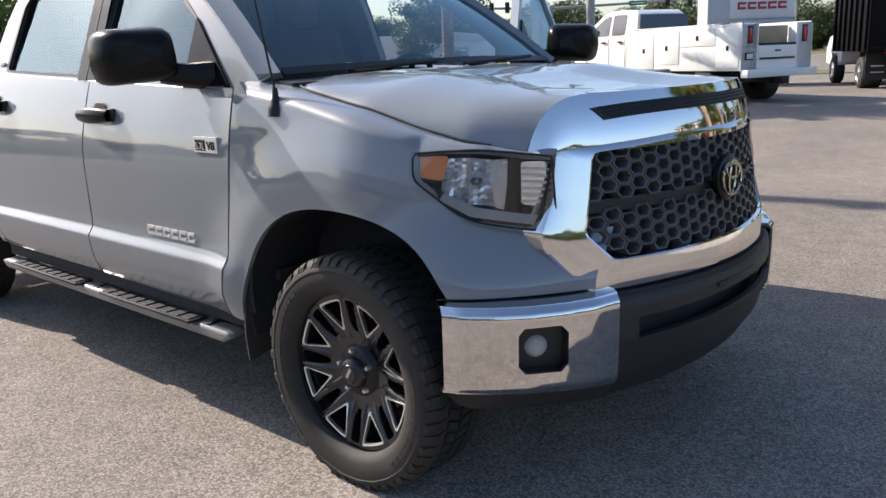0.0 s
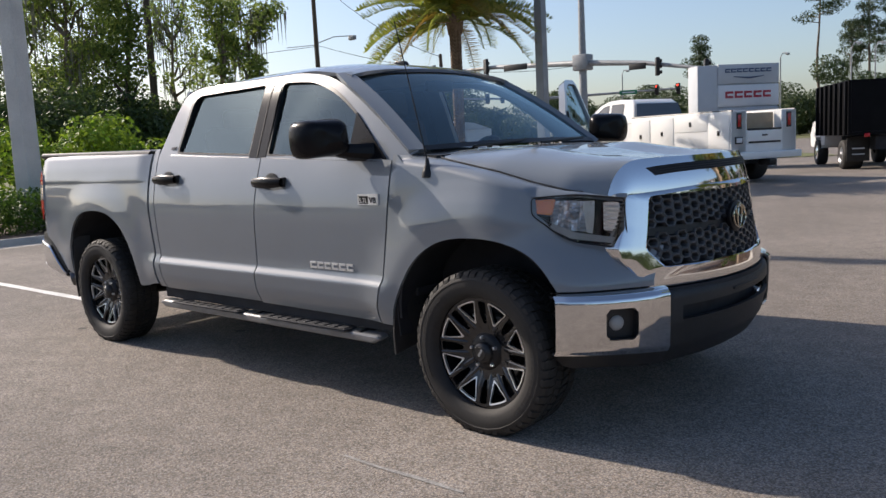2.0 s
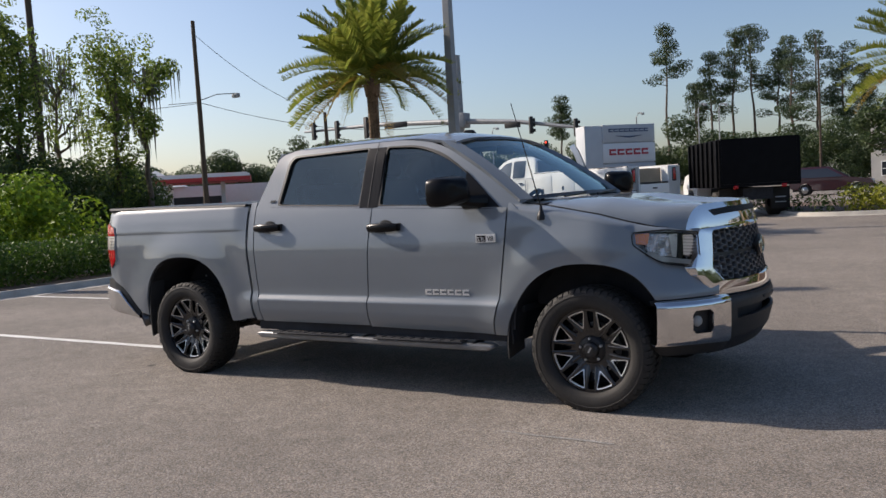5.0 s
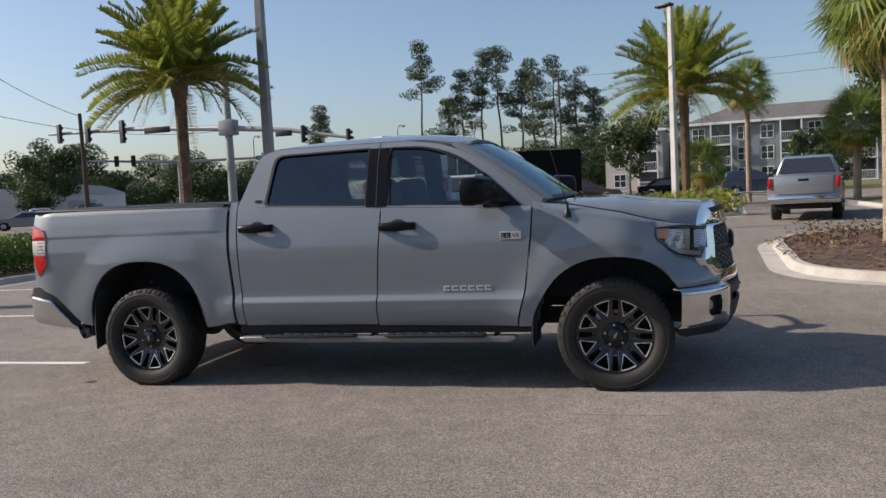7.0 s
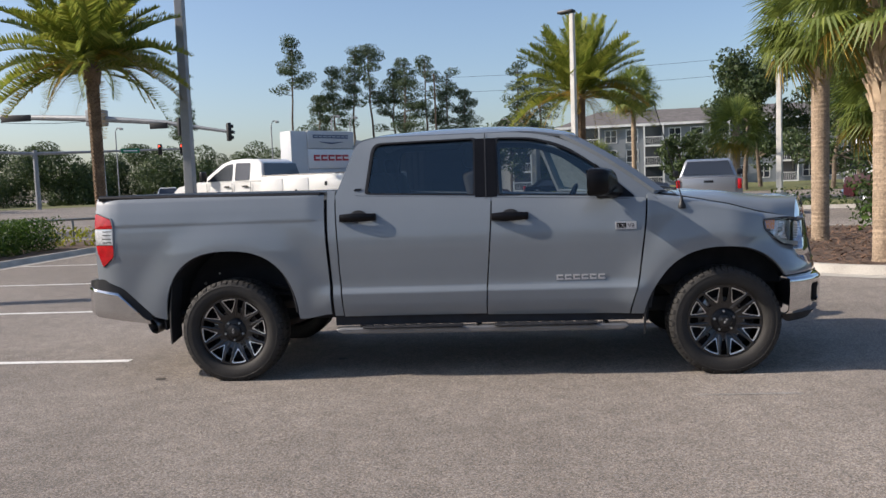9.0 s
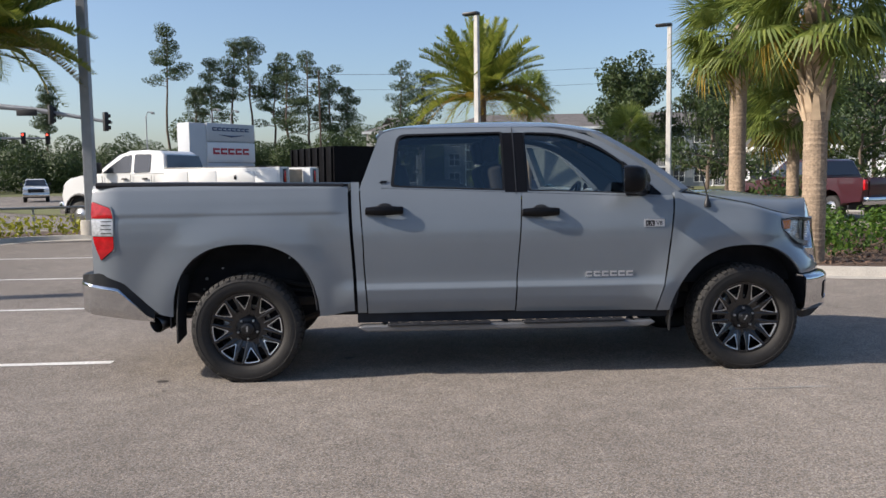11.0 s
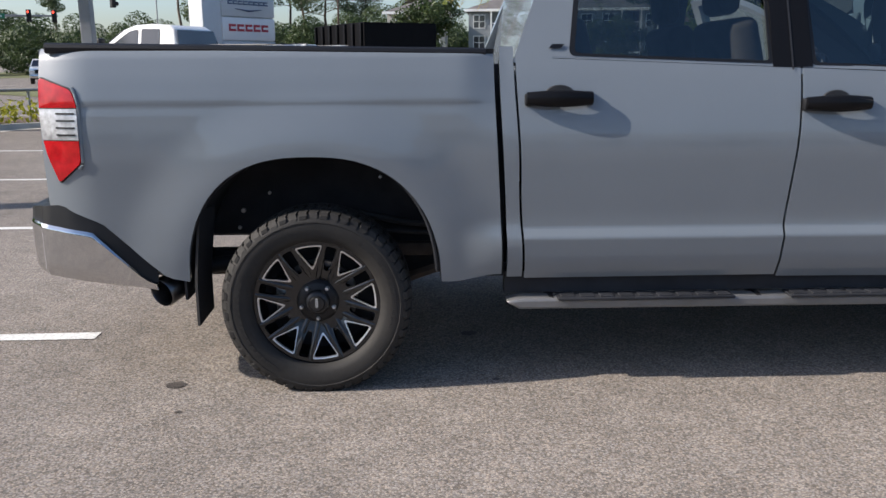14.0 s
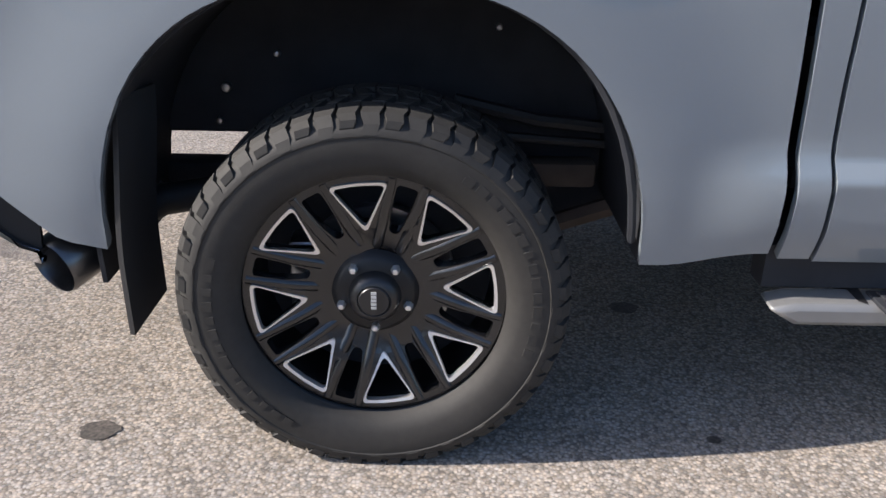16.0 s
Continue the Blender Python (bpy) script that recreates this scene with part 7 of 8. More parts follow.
# pines and far woods
for n, (x, y, h, crown, lean, spread) in enumerate(((-28.5, 109, 21.5, 0.36, 0.4, 1.0), (-22.5, 110, 17.5, 0.5, -0.3, 1.0), (-20.5, 112, 20.5, 0.42, 0.8, 0.75), (-17.2, 111, 20.5, 0.45, -0.5, 0.8), (-14.5, 112, 17.0, 0.5, 0.2, 1.0), (-12.2, 108, 17.5, 0.6, 0.2, 1.2), (-9.2, 110, 18.5, 0.65, -0.2, 1.3), (-6.6, 111, 16.0, 0.7, 0.2, 1.3), (-4.2, 112, 13.5, 0.7, 0.2, 1.3), (-25.5, 113, 14.0, 0.4, 0.0, 1.0), (-46, 112, 13.5, 0.4, 0.3, 0.9), (3.5, 106, 16.0, 0.75, 0.1, 1.4), (6.5, 108, 15.0, 0.7, 0.1, 1.4))):
    pine(x, y, h, 200 + n, crown, lean, spread)
broadleaf(24, 70, 12, 5.0, 301, 0.15, 150, "broad green tree behind the car park", 0.15, mat=M_FARWOOD)
broadleaf(31, 66, 12.5, 4.5, 302, 0.15, 150, "broad green tree behind the car park", 0.15, mat=M_FARWOOD)
broadleaf(37, 58, 11, 4.5, 303, 0.15, 150, "broad green tree behind the car park", 0.15, mat=M_FARWOOD)
broadleaf(15.2, 60, 5.0, 2.2, 305, 0.15, 150, "small green tree before the apartment house", 0.02, mat=M_FARWOOD)
broadleaf(1.6, 64, 7.2, 3.0, 306, 0.15, 150, "dense green tree beside the apartment house", 0.02, mat=M_FARWOOD)
broadleaf(-58, 66, 8.5, 4.5, 307, 0.15, 150, "broad green tree by the road", 0.15, mat=M_FARWOOD)
broadleaf(-65, 74, 8.0, 4.5, 308, 0.15, 150, "broad green tree by the road", 0.15, mat=M_FARWOOD)
broadleaf(19.5, 58, 11.5, 3.6, 330, 0.15, 150, "round-crowned tall tree beside the apartment house", 0.3, mat=M_FARWOOD)
broadleaf(24.5, 54, 9.5, 3.6, 331, 0.15, 110, "grey-green mossy tree beside the apartment house", 0.05, True, mat=M_FARWOOD)
broadleaf(28, 50, 9.0, 3.6, 332, 0.15, 110, "grey-green mossy tree beside the apartment house", 0.05, True, mat=M_FARWOOD)
broadleaf(18, 66, 4.6, 2.4, 333, 0.15, 130, "small green tree before the apartment house", 0.02, mat=M_FARWOOD)
for n, (x, y, h) in enumerate(((18.5, 34, 6.5), (24, 31.5, 7.0), (28, 27, 6.5), (21, 27.5, 4.5))):
    broadleaf(x, y, h, 2.8, 320 + n, 0.11, 120, "leafy tree behind the parked pickups", 0.1, mat=M_FARWOOD)
rng = random.Random(15)
blobs = []
for k in range(330):
    az = radians(50 + 125 * k / 329 + rng.uniform(-0.6, 0.6))
    far = rng.uniform(138, 185)
    hh = 7.4 + 2.4 * math.sin(k * 0.37) + rng.uniform(-1.8, 1.8)
    for _ in range(3):
        z = rng.uniform(0.5, hh)
        r = rng.uniform(2.2, 3.6)
        blobs.append((2 + far * math.cos(az) + rng.uniform(-2, 2), -6 + far * math.sin(az), z, r, r, r * 0.8))
shrub_row("far_woods", blobs, 16, M_FARWOOD, "far line of dark green woods", 0.21, 130, "woods")
blobs = []
for k in range(420):
    az = radians(178 + 235 * k / 419)
    far = 74 + rng.uniform(-4, 4)
    top = 4.6 + 0.9 * math.sin(k * 0.21) + 0.6 * math.sin(k * 0.53)
    for z in (1.0, 2.4, top):
        r = rng.uniform(1.4, 1.9)
        blobs.append((far * math.cos(az), -6 + far * math.sin(az), z - r * 0.3, r * 1.2, r * 1.2, r * 0.85))
shrub_row("woods_behind", blobs, 17, M_FARWOOD, "line of green trees closing the car park", 0.36, 26, "woods")

# ---- poles, mast, sign ----
def lamp_post(x, y, h, label, arm=0, r=0.11, head=True, mat=None, turn=0.0):
    post = thing("lamp_post", label, "lamp post", "car park lamp posts", pose(x, y, 0, 0, 0, turn))
    bm = bmesh.new()
    n = 4
    rows = [[bm.verts.new((k * math.cos(a) , k * math.sin(a), z)) for a in (math.pi / 4 + math.pi / 2 * i for i in range(4))] for z, k in ((0, r * 1.55), (h, r * 1.15))]
    for i in range(4):
        bm.faces.new((rows[0][i], rows[0][(i + 1) % 4], rows[1][(i + 1) % 4], rows[1][i]))
    bm.faces.new(rows[1])
    part("pole", bm, mat or M_POLE, post, angle=0, bevel=0.02)
    part("footing", lathe([(0.0, 0.5), (0.28, 0.5), (0.30, 0.46), (0.30, 0.0)], 20), M_CONCRETE, post, "round concrete footing")
    if head:
        part("bracket", tube([(0, 0, h - 0.08), (0, 0, h + 0.06)], 0.07, 10), M_SATIN, post)
        part("lamp_head", soft_box((-0.62, -0.17, h + 0.02), (0.10, 0.17, h + 0.14), 0.03), M_SATIN, post, "flat dark lamp head")
    return post


lamp_post(4.62, 28.4, 8.35, "pale square lamp post with a flat lamp head", turn=-35)
lamp_post(13.6, 30.3, 8.2, "pale square lamp post with a flat lamp head", turn=-30)
lamp_post(-6.95, 15.25, 11.0, "grey square lamp post in the planting strip", r=0.125, mat=M_GALV)
lamp_post(-10.9, 2.95, 10.0, "pale grey lamp post beside the hedge", r=0.17, turn=20)


def wood_pole(x, y, h, label, r=0.15, lamp=None):
    p = thing("utility_pole", label, "utility pole", "utility poles", Matrix.Translation((x, y, 0)))
    part("pole", tube([(0, 0, 0), (0.05, 0, h * 0.5), (0.0, 0, h)], [r * 1.25, r, r * 0.8], 10), M_WOOD, p)
    if lamp:
        z, d = lamp
        part("lamp_arm", tube([(0, 0, z), (d.x * 0.5, d.y * 0.5, z + 0.5), (d.x, d.y, z + 0.55)], 0.04, 6), M_GALV, p, "grey curved lamp arm")
        part("street_lamp_head", soft_box((d.x - 0.3, d.y - 0.18, z + 0.2), (d.x + 0.35, d.y + 0.18, z + 0.55), 0.06), M_GALV, p, "grey street lamp head")
        part("guy_bar", tube([(0, 0, z - 0.1), (-d.x * 0.8, -d.y * 0.8, z - 0.25)], 0.03, 6), M_GALV, p)
    return p


wood_pole(-45.6, 40.2, 16.2, "tall dark wooden pole with a street lamp", 0.19, (9.9, Vector((1.9, 2.2, 0))))
wood_pole(-38.2, 46.8, 8.6, "short dark wooden pole by the road", 0.17)
wood_pole(-31.5, 17.6, 16.0, "tall dark wooden pole among the trees", 0.16)


def cable(a, b, sag, label="thin black overhead cable"):
    a, b = Vector(a), Vector(b)
    pts = [a.lerp(b, t) - Vector((0, 0, sag * 4 * t * (1 - t))) for t in (k / 14 for k in range(15))]
    tagged(part("cable", tube(pts, 0.02, 4), M_SATIN, None), label, "cable", "overhead cables")


cable((-45.6, 40.2, 9.8), (-33.9, 61.3, 7.9), 1.3)
cable((-45.6, 40.2, 15.2), (-38.2, 46.8, 8.4), 0.8)
cable((-45.6, 40.2, 9.7), (-75, 22, 10.5), 0.8)
wood_pole(-10.0, 116.0, 17.6, "far dark wooden pole in the woods", 0.14)
wood_pole(45.0, 108.0, 18.0, "far dark wooden pole in the woods", 0.14)
cable((-10, 116, 17.0), (45, 108, 17.5), 0.6)
cable((-10, 116, 14.8), (45, 108, 15.3), 0.6)

# traffic mast with two arms
mast = thing("traffic_mast", "galvanised traffic signal mast with two long arms", "traffic light", at=Matrix.Translation((-33.9, 61.3, 0)))
part("pole", tube([(0, 0, 0), (0, 0, 7.5), (0, 0, 14.2)], [0.42, 0.34, 0.26], 14), M_GALV, mast)
part("junction_box", soft_box((-0.75, -0.6, 7.4), (0.75, 0.6, 8.8), 0.1), M_GALV, mast, "square steel arm joint")
ARM_L, ARM_R = Vector((-22.9, 4.1, 9.2)), Vector((12.4, -0.8, 6.3))
for end in (ARM_L, ARM_R):
    part("mast_arm", tube([(0, 0, 8.05), Vector((0, 0, 8.05)).lerp(end, 0.5) + Vector((0, 0, 0.25)), end], [0.27, 0.2, 0.12], 10), M_GALV, mast)


def signal(parent, p, yaw, h=1.15, w=0.38, lit=False):
    s = part("signal_head", soft_box((-w / 2, -0.16, -h / 2), (w / 2, 0.16, h / 2), 0.05), M_SIGNAL, parent, "black three-lamp signal head")
    s.matrix_basis = Matrix.Translation(p) @ Matrix.Rotation(yaw, 4, "Z")
    for k in (-1, 0, 1):
        v = part("visor", lathe([(0.14, 0.0), (0.15, -0.2), (0.14, -0.2), (0.13, 0.0)], 14, "y"), M_SIGNAL, s)
        v.location = (0, -0.16, k * h * 0.31)
        if lit and k == 1:
            d = part("lamp", lathe([(0.0, -0.03), (0.1, -0.02), (0.13, 0.0)], 14, "y"), M_REDLIGHT, s, "lit red lamp")
            d.location = (0, -0.17, k * h * 0.31)


for t in (0.92, 0.75, 0.55):
    q = Vector((0, 0, 8.05)).lerp(ARM_L, t) + Vector((0, -0.3, 0.0))
    signal(mast, q, 2.6, 1.9 if t != 0.55 else 2.2, 0.75)
for t in (0.62, 0.97):
    q = Vector((0, 0, 8.05)).lerp(ARM_R, t) + Vector((0, -0.3, 0.0))
    signal(mast, q, 2.2, 1.5, 0.55)
part("sign_plate", soft_box((-8.0, -1.2, 8.0), (-5.3, -1.1, 8.55), 0.03), M_SIGNAL, mast, "dark sign plate on the arm")
part("sign_plate", soft_box((5.0, -0.75, 6.9), (6.6, -0.68, 7.4), 0.03), M_SIGNAL, mast, "dark sign plate on the arm")

mast2 = thing("traffic_mast", "smaller traffic signal mast across the road", "traffic light", at=pose(-55.4, 86.7, 0, 0, 0, 27))
part("pole", tube([(0, 0, 0), (0, 0, 7.1)], [0.3, 0.26], 12), M_GALV, mast2)
part("mast_arm", tube([(0, 0, 6.7), (17.2, 0, 6.95)], [0.2, 0.10], 8), M_GALV, mast2)
part("mast_arm", tube([(0, 0, 6.7), (-12.5, 0, 7.4)], [0.2, 0.10], 8), M_GALV, mast2)
for x, lit in ((14.2, True), (16.8, True), (-11.5, False), (-7.5, False), (-5.5, False)):
    signal(mast2, Vector((x, -0.25, 6.9 if x > 0 else 7.1)), -0.35, 1.35, 0.5, lit)
part("street_sign", soft_box((9.6, -0.3, 6.55), (11.8, -0.24, 7.1), 0.02), M_GREEN, mast2, "green street name plate")
part("street_sign_bar", boxes(((9.9, -0.33, 6.76), (11.5, -0.31, 6.88))), M_SIGNWHITE, mast2, "white bar in place of the street name")
for x, y in ((-34, 112), (-24, 108), (-22, 111), (-58, 112)):
    p = thing("street_lamp", "slim far street lamp with a curved arm", "street lamp", "far street lamps", Matrix.Translation((x, y, 0)))
    part("pole", tube([(0, 0, 0), (0, 0, 10.8), (0.3, 0, 11.4), (0.9, 0, 11.4)], 0.09, 6), M_GALV, p)
    part("street_lamp_head", soft_box((0.7, -0.15, 11.1), (1.2, 0.15, 11.4), 0.05), M_GALV, p)

# dealer sign
sign_at = Vector((-5.37, 25.98, 0))
sx = Vector((1.13, 1.43, 0)).normalized()
sy = Vector((sx.y, -sx.x, 0))
sm = Matrix((( sx.x, -sy.x, 0, sign_at.x), (sx.y, -sy.y, 0, sign_at.y), (0, 0, 1, 0), (0, 0, 0, 1)))
sign = thing("monument_sign", "tall grey dealer sign with blue and red marks", "sign", at=sm)
part("sign_case", soft_box((-1.95, 0.03, 0.0), (1.18, 0.75, 3.70), 0.03), M_SIGNGREY, sign, "pale grey sign case")
part("sign_panel", soft_box((-1.18, -0.04, 3.02), (1.20, 0.06, 3.72), 0.02), M_SIGNGREY, sign, "pale grey upper panel")
part("sign_panel", soft_box((-1.18, -0.04, 2.22), (1.20, 0.06, 2.98), 0.02), M_SIGNWHITE, sign, "white lower panel")
part("sign_panel", soft_box((-1.18, -0.03, 0.4), (1.20, 0.06, 2.18), 0.02), M_SIGNGREY, sign, "pale grey foot panel")


def mark_row(x0, x1, z0, z1, n, mat, label):
    """A row of plain marks in place of lettering."""
    w = (x1 - x0) / n
    for k in range(n):
        part("sign_mark", mark(x0 + k * w, z0, w * 0.84, z1 - z0, (z1 - z0) * 0.33, -0.055, -0.025), mat, sign, label, angle=0)


mark_row(-0.92, 0.92, 3.42, 3.56, 8, M_SIGNBLUE, "dark blue mark")
part("sign_swoosh", tube([(-0.6, -0.05, 3.28), (0.0, -0.05, 3.22), (0.6, -0.05, 3.28)], [0.01, 0.035, 0.01], 6), M_SIGNBLUE, sign, "thin blue wing mark")
mark_row(-0.92, 0.92, 2.52, 2.76, 5, M_SIGNRED, "red mark")

# guard rail over the planting strip
rail = thing("guard_rail", "low grey pipe rail over the shrubs", "rail")
ends = [Vector((-13.5, 12.6, 0.1)), Vector((-10.3, 14.9, 0.1)), Vector((-7.2, 16.9, 0.1)), Vector((-4.3, 17.2, 0.1))]
for a, b in zip(ends, ends[1:]):
    part("rail_bar", tube([a + Vector((0, 0, 0.72)), b + Vector((0, 0, 0.72))], 0.035, 8), M_GALV, rail)
for p in ends + [ends[0].lerp(ends[1], 0.5), ends[1].lerp(ends[2], 0.5), ends[2].lerp(ends[3], 0.5)]:
    part("rail_post", tube([p, p + Vector((0, 0, 0.74))], 0.035, 8), M_GALV, rail)


low_rail = thing("guard_rail", "low grey rail beside the yellow shrubs", "rail")
part("rail_bar", tube([(5.5, 25.6, 0.76), (8.3, 25.4, 0.76)], 0.04, 8), M_GALV, low_rail)
for x in (5.6, 6.9, 8.2):
    part("rail_post", tube([(x, 25.65 - 0.07 * (x - 5.5), 0.0), (x, 25.65 - 0.07 * (x - 5.5), 0.76)], 0.05, 8), M_GALV, low_rail)


# ---- other vehicles ----
def arch_line(x, r, z0, n=10):
    return [(x + r * math.cos(math.pi * k / n), z0 + r * math.sin(math.pi * k / n)) for k in range(n + 1)]


def car_wheel(parent, x, y, r, w, side, mat=None):
    h = part("wheel", lathe([(0.0, -0.02), (r * 0.18, -0.025), (r * 0.22, 0.0), (r * 0.55, 0.02), (r * 0.60, -0.01), (r * 0.64, -0.005), (r * 0.68, 0.0), (r * 0.95, 0.0), (r, 0.04), (r, w - 0.04), (r * 0.95, w), (r * 0.3, w)], 28, "y"), M_RUBBER, parent, "black tyre", angle=80)
    rim = part("rim", lathe([(0.0, -0.027), (r * 0.2, -0.03), (r * 0.26, -0.01), (r * 0.56, 0.012), (r * 0.63, -0.014)], 20, "y"), mat or M_STEEL, h, "bright wheel rim")
    h.matrix_basis = pose(x, y, r, 0, 0, 0 if side < 0 else 180)
    return h


def body_shell(outline, half, tuck, z_mid):
    """A car's lower body: the outline drawn across, with sides that tuck in above and below."""
    bm = bmesh.new()
    rows = []
    cuts = (-half, -half * 0.995, -half * 0.93, 0, half * 0.93, half * 0.995, half)
    n = len(outline)
    for j, y in enumerate(cuts):
        row = []
        for x, z in outline:
            row.append(bm.verts.new((x, y, z)))
        rows.append(row)
    for a, b in zip(rows, rows[1:]):
        for i in range(n):
            bm.faces.new((a[i], a[(i + 1) % n], b[(i + 1) % n], b[i]))
    bm.faces.new(rows[0]), bm.faces.new(rows[-1])
    for v in bm.verts:
        k = abs(v.co.y) / half
        if k > 0.9:
            v.co.y *= 1 - tuck * smooth01(z_mid, z_mid + 0.5, v.co.z)
            xs = [p[0] for p in outline]
            c = (max(xs) + min(xs)) / 2
            v.co.x = c + (v.co.x - c) * (1 - 0.018 * smooth01(0.9, 1.0, k))
    bmesh.ops.recalc_face_normals(bm, faces=bm.faces[:])
    return bm


def side_glass(parent, pts, half0, half1, z0, z1, mat):
    """Windows on both sides of a cab whose walls lean in."""
    for s in (-1, 1):
        bm = flat(pts, (), lambda x, z: (x, s * (half0 + (half1 - half0) * (z - z0) / (z1 - z0) + 0.008), z))
        part("side_window", bm, mat, parent, "dark side window", angle=0, thick=0.004)


def cab(parent, prof, half0, half1, paint):
    z0, z1 = min(p[1] for p in prof), max(p[1] for p in prof)
    bm = prism(prof, -1, 1)
    for v in bm.verts:
        v.co.y *= half0 + (half1 - half0) * (v.co.z - z0) / (z1 - z0)
    part("cab", bm, paint, parent, bevel=0.06)


def pickup(name, label, paint, at, group="other vehicles", length=5.8, bed=1.75, dark_bumper=False, tail=True):
    car = thing(name, label, "pickup truck", group, at)
    a, b = 1.25, length - 1.0
    belt = 1.32
    low = [(0.05, 0.62), (a - 0.5, 0.55), *[(x, z) for x, z in reversed(arch_line(a, 0.46, 0.5))], (a + 0.6, 0.5), (b - 0.6, 0.5), *[(x, z) for x, z in reversed(arch_line(b, 0.46, 0.5))], (length - 0.05, 0.55), (length, 0.8), (length - 0.05, 1.12), (length - 0.35, 1.22), (length - 1.65, belt - 0.02), (bed + 0.1, belt), (0.0, belt), (0.0, 0.9)]
    part("body", body_shell(low, 0.99, 0.06, 0.9), paint, car, bevel=0.03)
    x0, x1 = bed + 0.1, length - 1.75
    prof = [(x0, belt - 0.02), (x0 + 0.18, 1.86), (x0 + 0.4, 1.92), (x1 - 0.75, 1.92), (x1 - 0.55, 1.88), (x1 + 0.1, belt - 0.03)]
    cab(car, prof, 0.93, 0.70, paint)
    z0, z1 = belt - 0.03, 1.92
    side_glass(car, [(x0 + 0.25, belt + 0.06), (x0 + 0.36, 1.80), (x0 + 0.98, 1.82), (x0 + 0.98, belt + 0.05)], 0.93, 0.70, z0, z1, M_WINDOW)
    side_glass(car, [(x0 + 1.08, belt + 0.05), (x0 + 1.08, 1.82), (x1 - 0.62, 1.80), (x1 - 0.12, belt + 0.05)], 0.93, 0.70, z0, z1, M_WINDOW)
    part("rear_window", surface(lambda u, s: (x0 + 0.015 + 0.17 * u - 0.012, s * (0.80 - 0.16 * u), belt + 0.08 + 0.44 * u), (0, 1), (-1, 1)), M_WINDOW, car, "dark rear window", angle=0, thick=-0.01)
    part("windscreen", surface(lambda u, s: (x1 + 0.05 - 0.58 * u, s * (0.82 - 0.14 * u), belt + 0.04 + 0.50 * u), (0, 1), (-1, 1)), M_WINDOW, car, "dark windscreen", angle=0, thick=0.012)
    part("tailgate", soft_box((-0.03, -0.78, 0.80), (0.02, 0.78, belt - 0.02), 0.02), paint, car)
    part("tailgate_handle", soft_box((-0.045, -0.14, 1.16), (-0.02, 0.14, 1.23), 0.01), M_SATIN, car, "dark tailgate handle")
    part("bed_floor", boxes(((0.08, -0.75, 0.9), (bed, 0.75, 0.95))), M_LINER, car)
    bp = part("rear_bumper", soft_box((-0.16, -0.96, 0.52), (0.06, 0.96, 0.76), 0.04), M_PLASTIC if dark_bumper else M_CHROME, car, "rear bumper")
    part("front_bumper", soft_box((length - 0.08, -0.97, 0.45), (length + 0.1, 0.97, 0.75), 0.05), M_PLASTIC if dark_bumper else M_CHROME, car, "front bumper")
    part("grille", soft_box((length - 0.04, -0.6, 0.80), (length + 0.02, 0.6, 1.10), 0.03), M_SATIN, car, "dark grille")
    for s in (-1, 1):
        part("tail_light", soft_box((-0.03, s * 0.90 - 0.06, 0.96), (0.06, s * 0.90 + 0.06, 1.26), 0.02), M_REDLENS, car, "red tail light")
        part("headlight", soft_box((length - 0.12, s * 0.78 - 0.16, 0.92), (length + 0.0, s * 0.78 + 0.16, 1.10), 0.03), M_REFLECTOR, car, "clear headlight")
        part("side_mirror", soft_box((x1 - 0.15, s * 1.08 - 0.10, belt + 0.05), (x1 - 0.02, s * 1.08 + 0.10, belt + 0.25), 0.04), M_SATIN, car, "black side mirror")
        for x in (x0 + 0.35, x0 + 1.2):
            part("door_handle", soft_box((x, s * 0.985 - 0.02, 1.12), (x + 0.2, s * 0.985 + 0.02, 1.16), 0.008), M_SATIN, car)
        for x in (x0 + 0.12, x0 + 1.03, x0 + 1.98):
            part("door_gap", boxes(((x, min(s * 0.985, s * 0.993), 0.56), (x + 0.012, max(s * 0.985, s * 0.993), belt - 0.02))), M_LINER, car)
        for x in (a, b):
            car_wheel(car, x, s * 0.97, 0.39, 0.26, s)
    part("underbody", boxes(((0.2, -0.7, 0.35), (length - 0.4, 0.7, 0.6))), M_LINER, car)
    return car


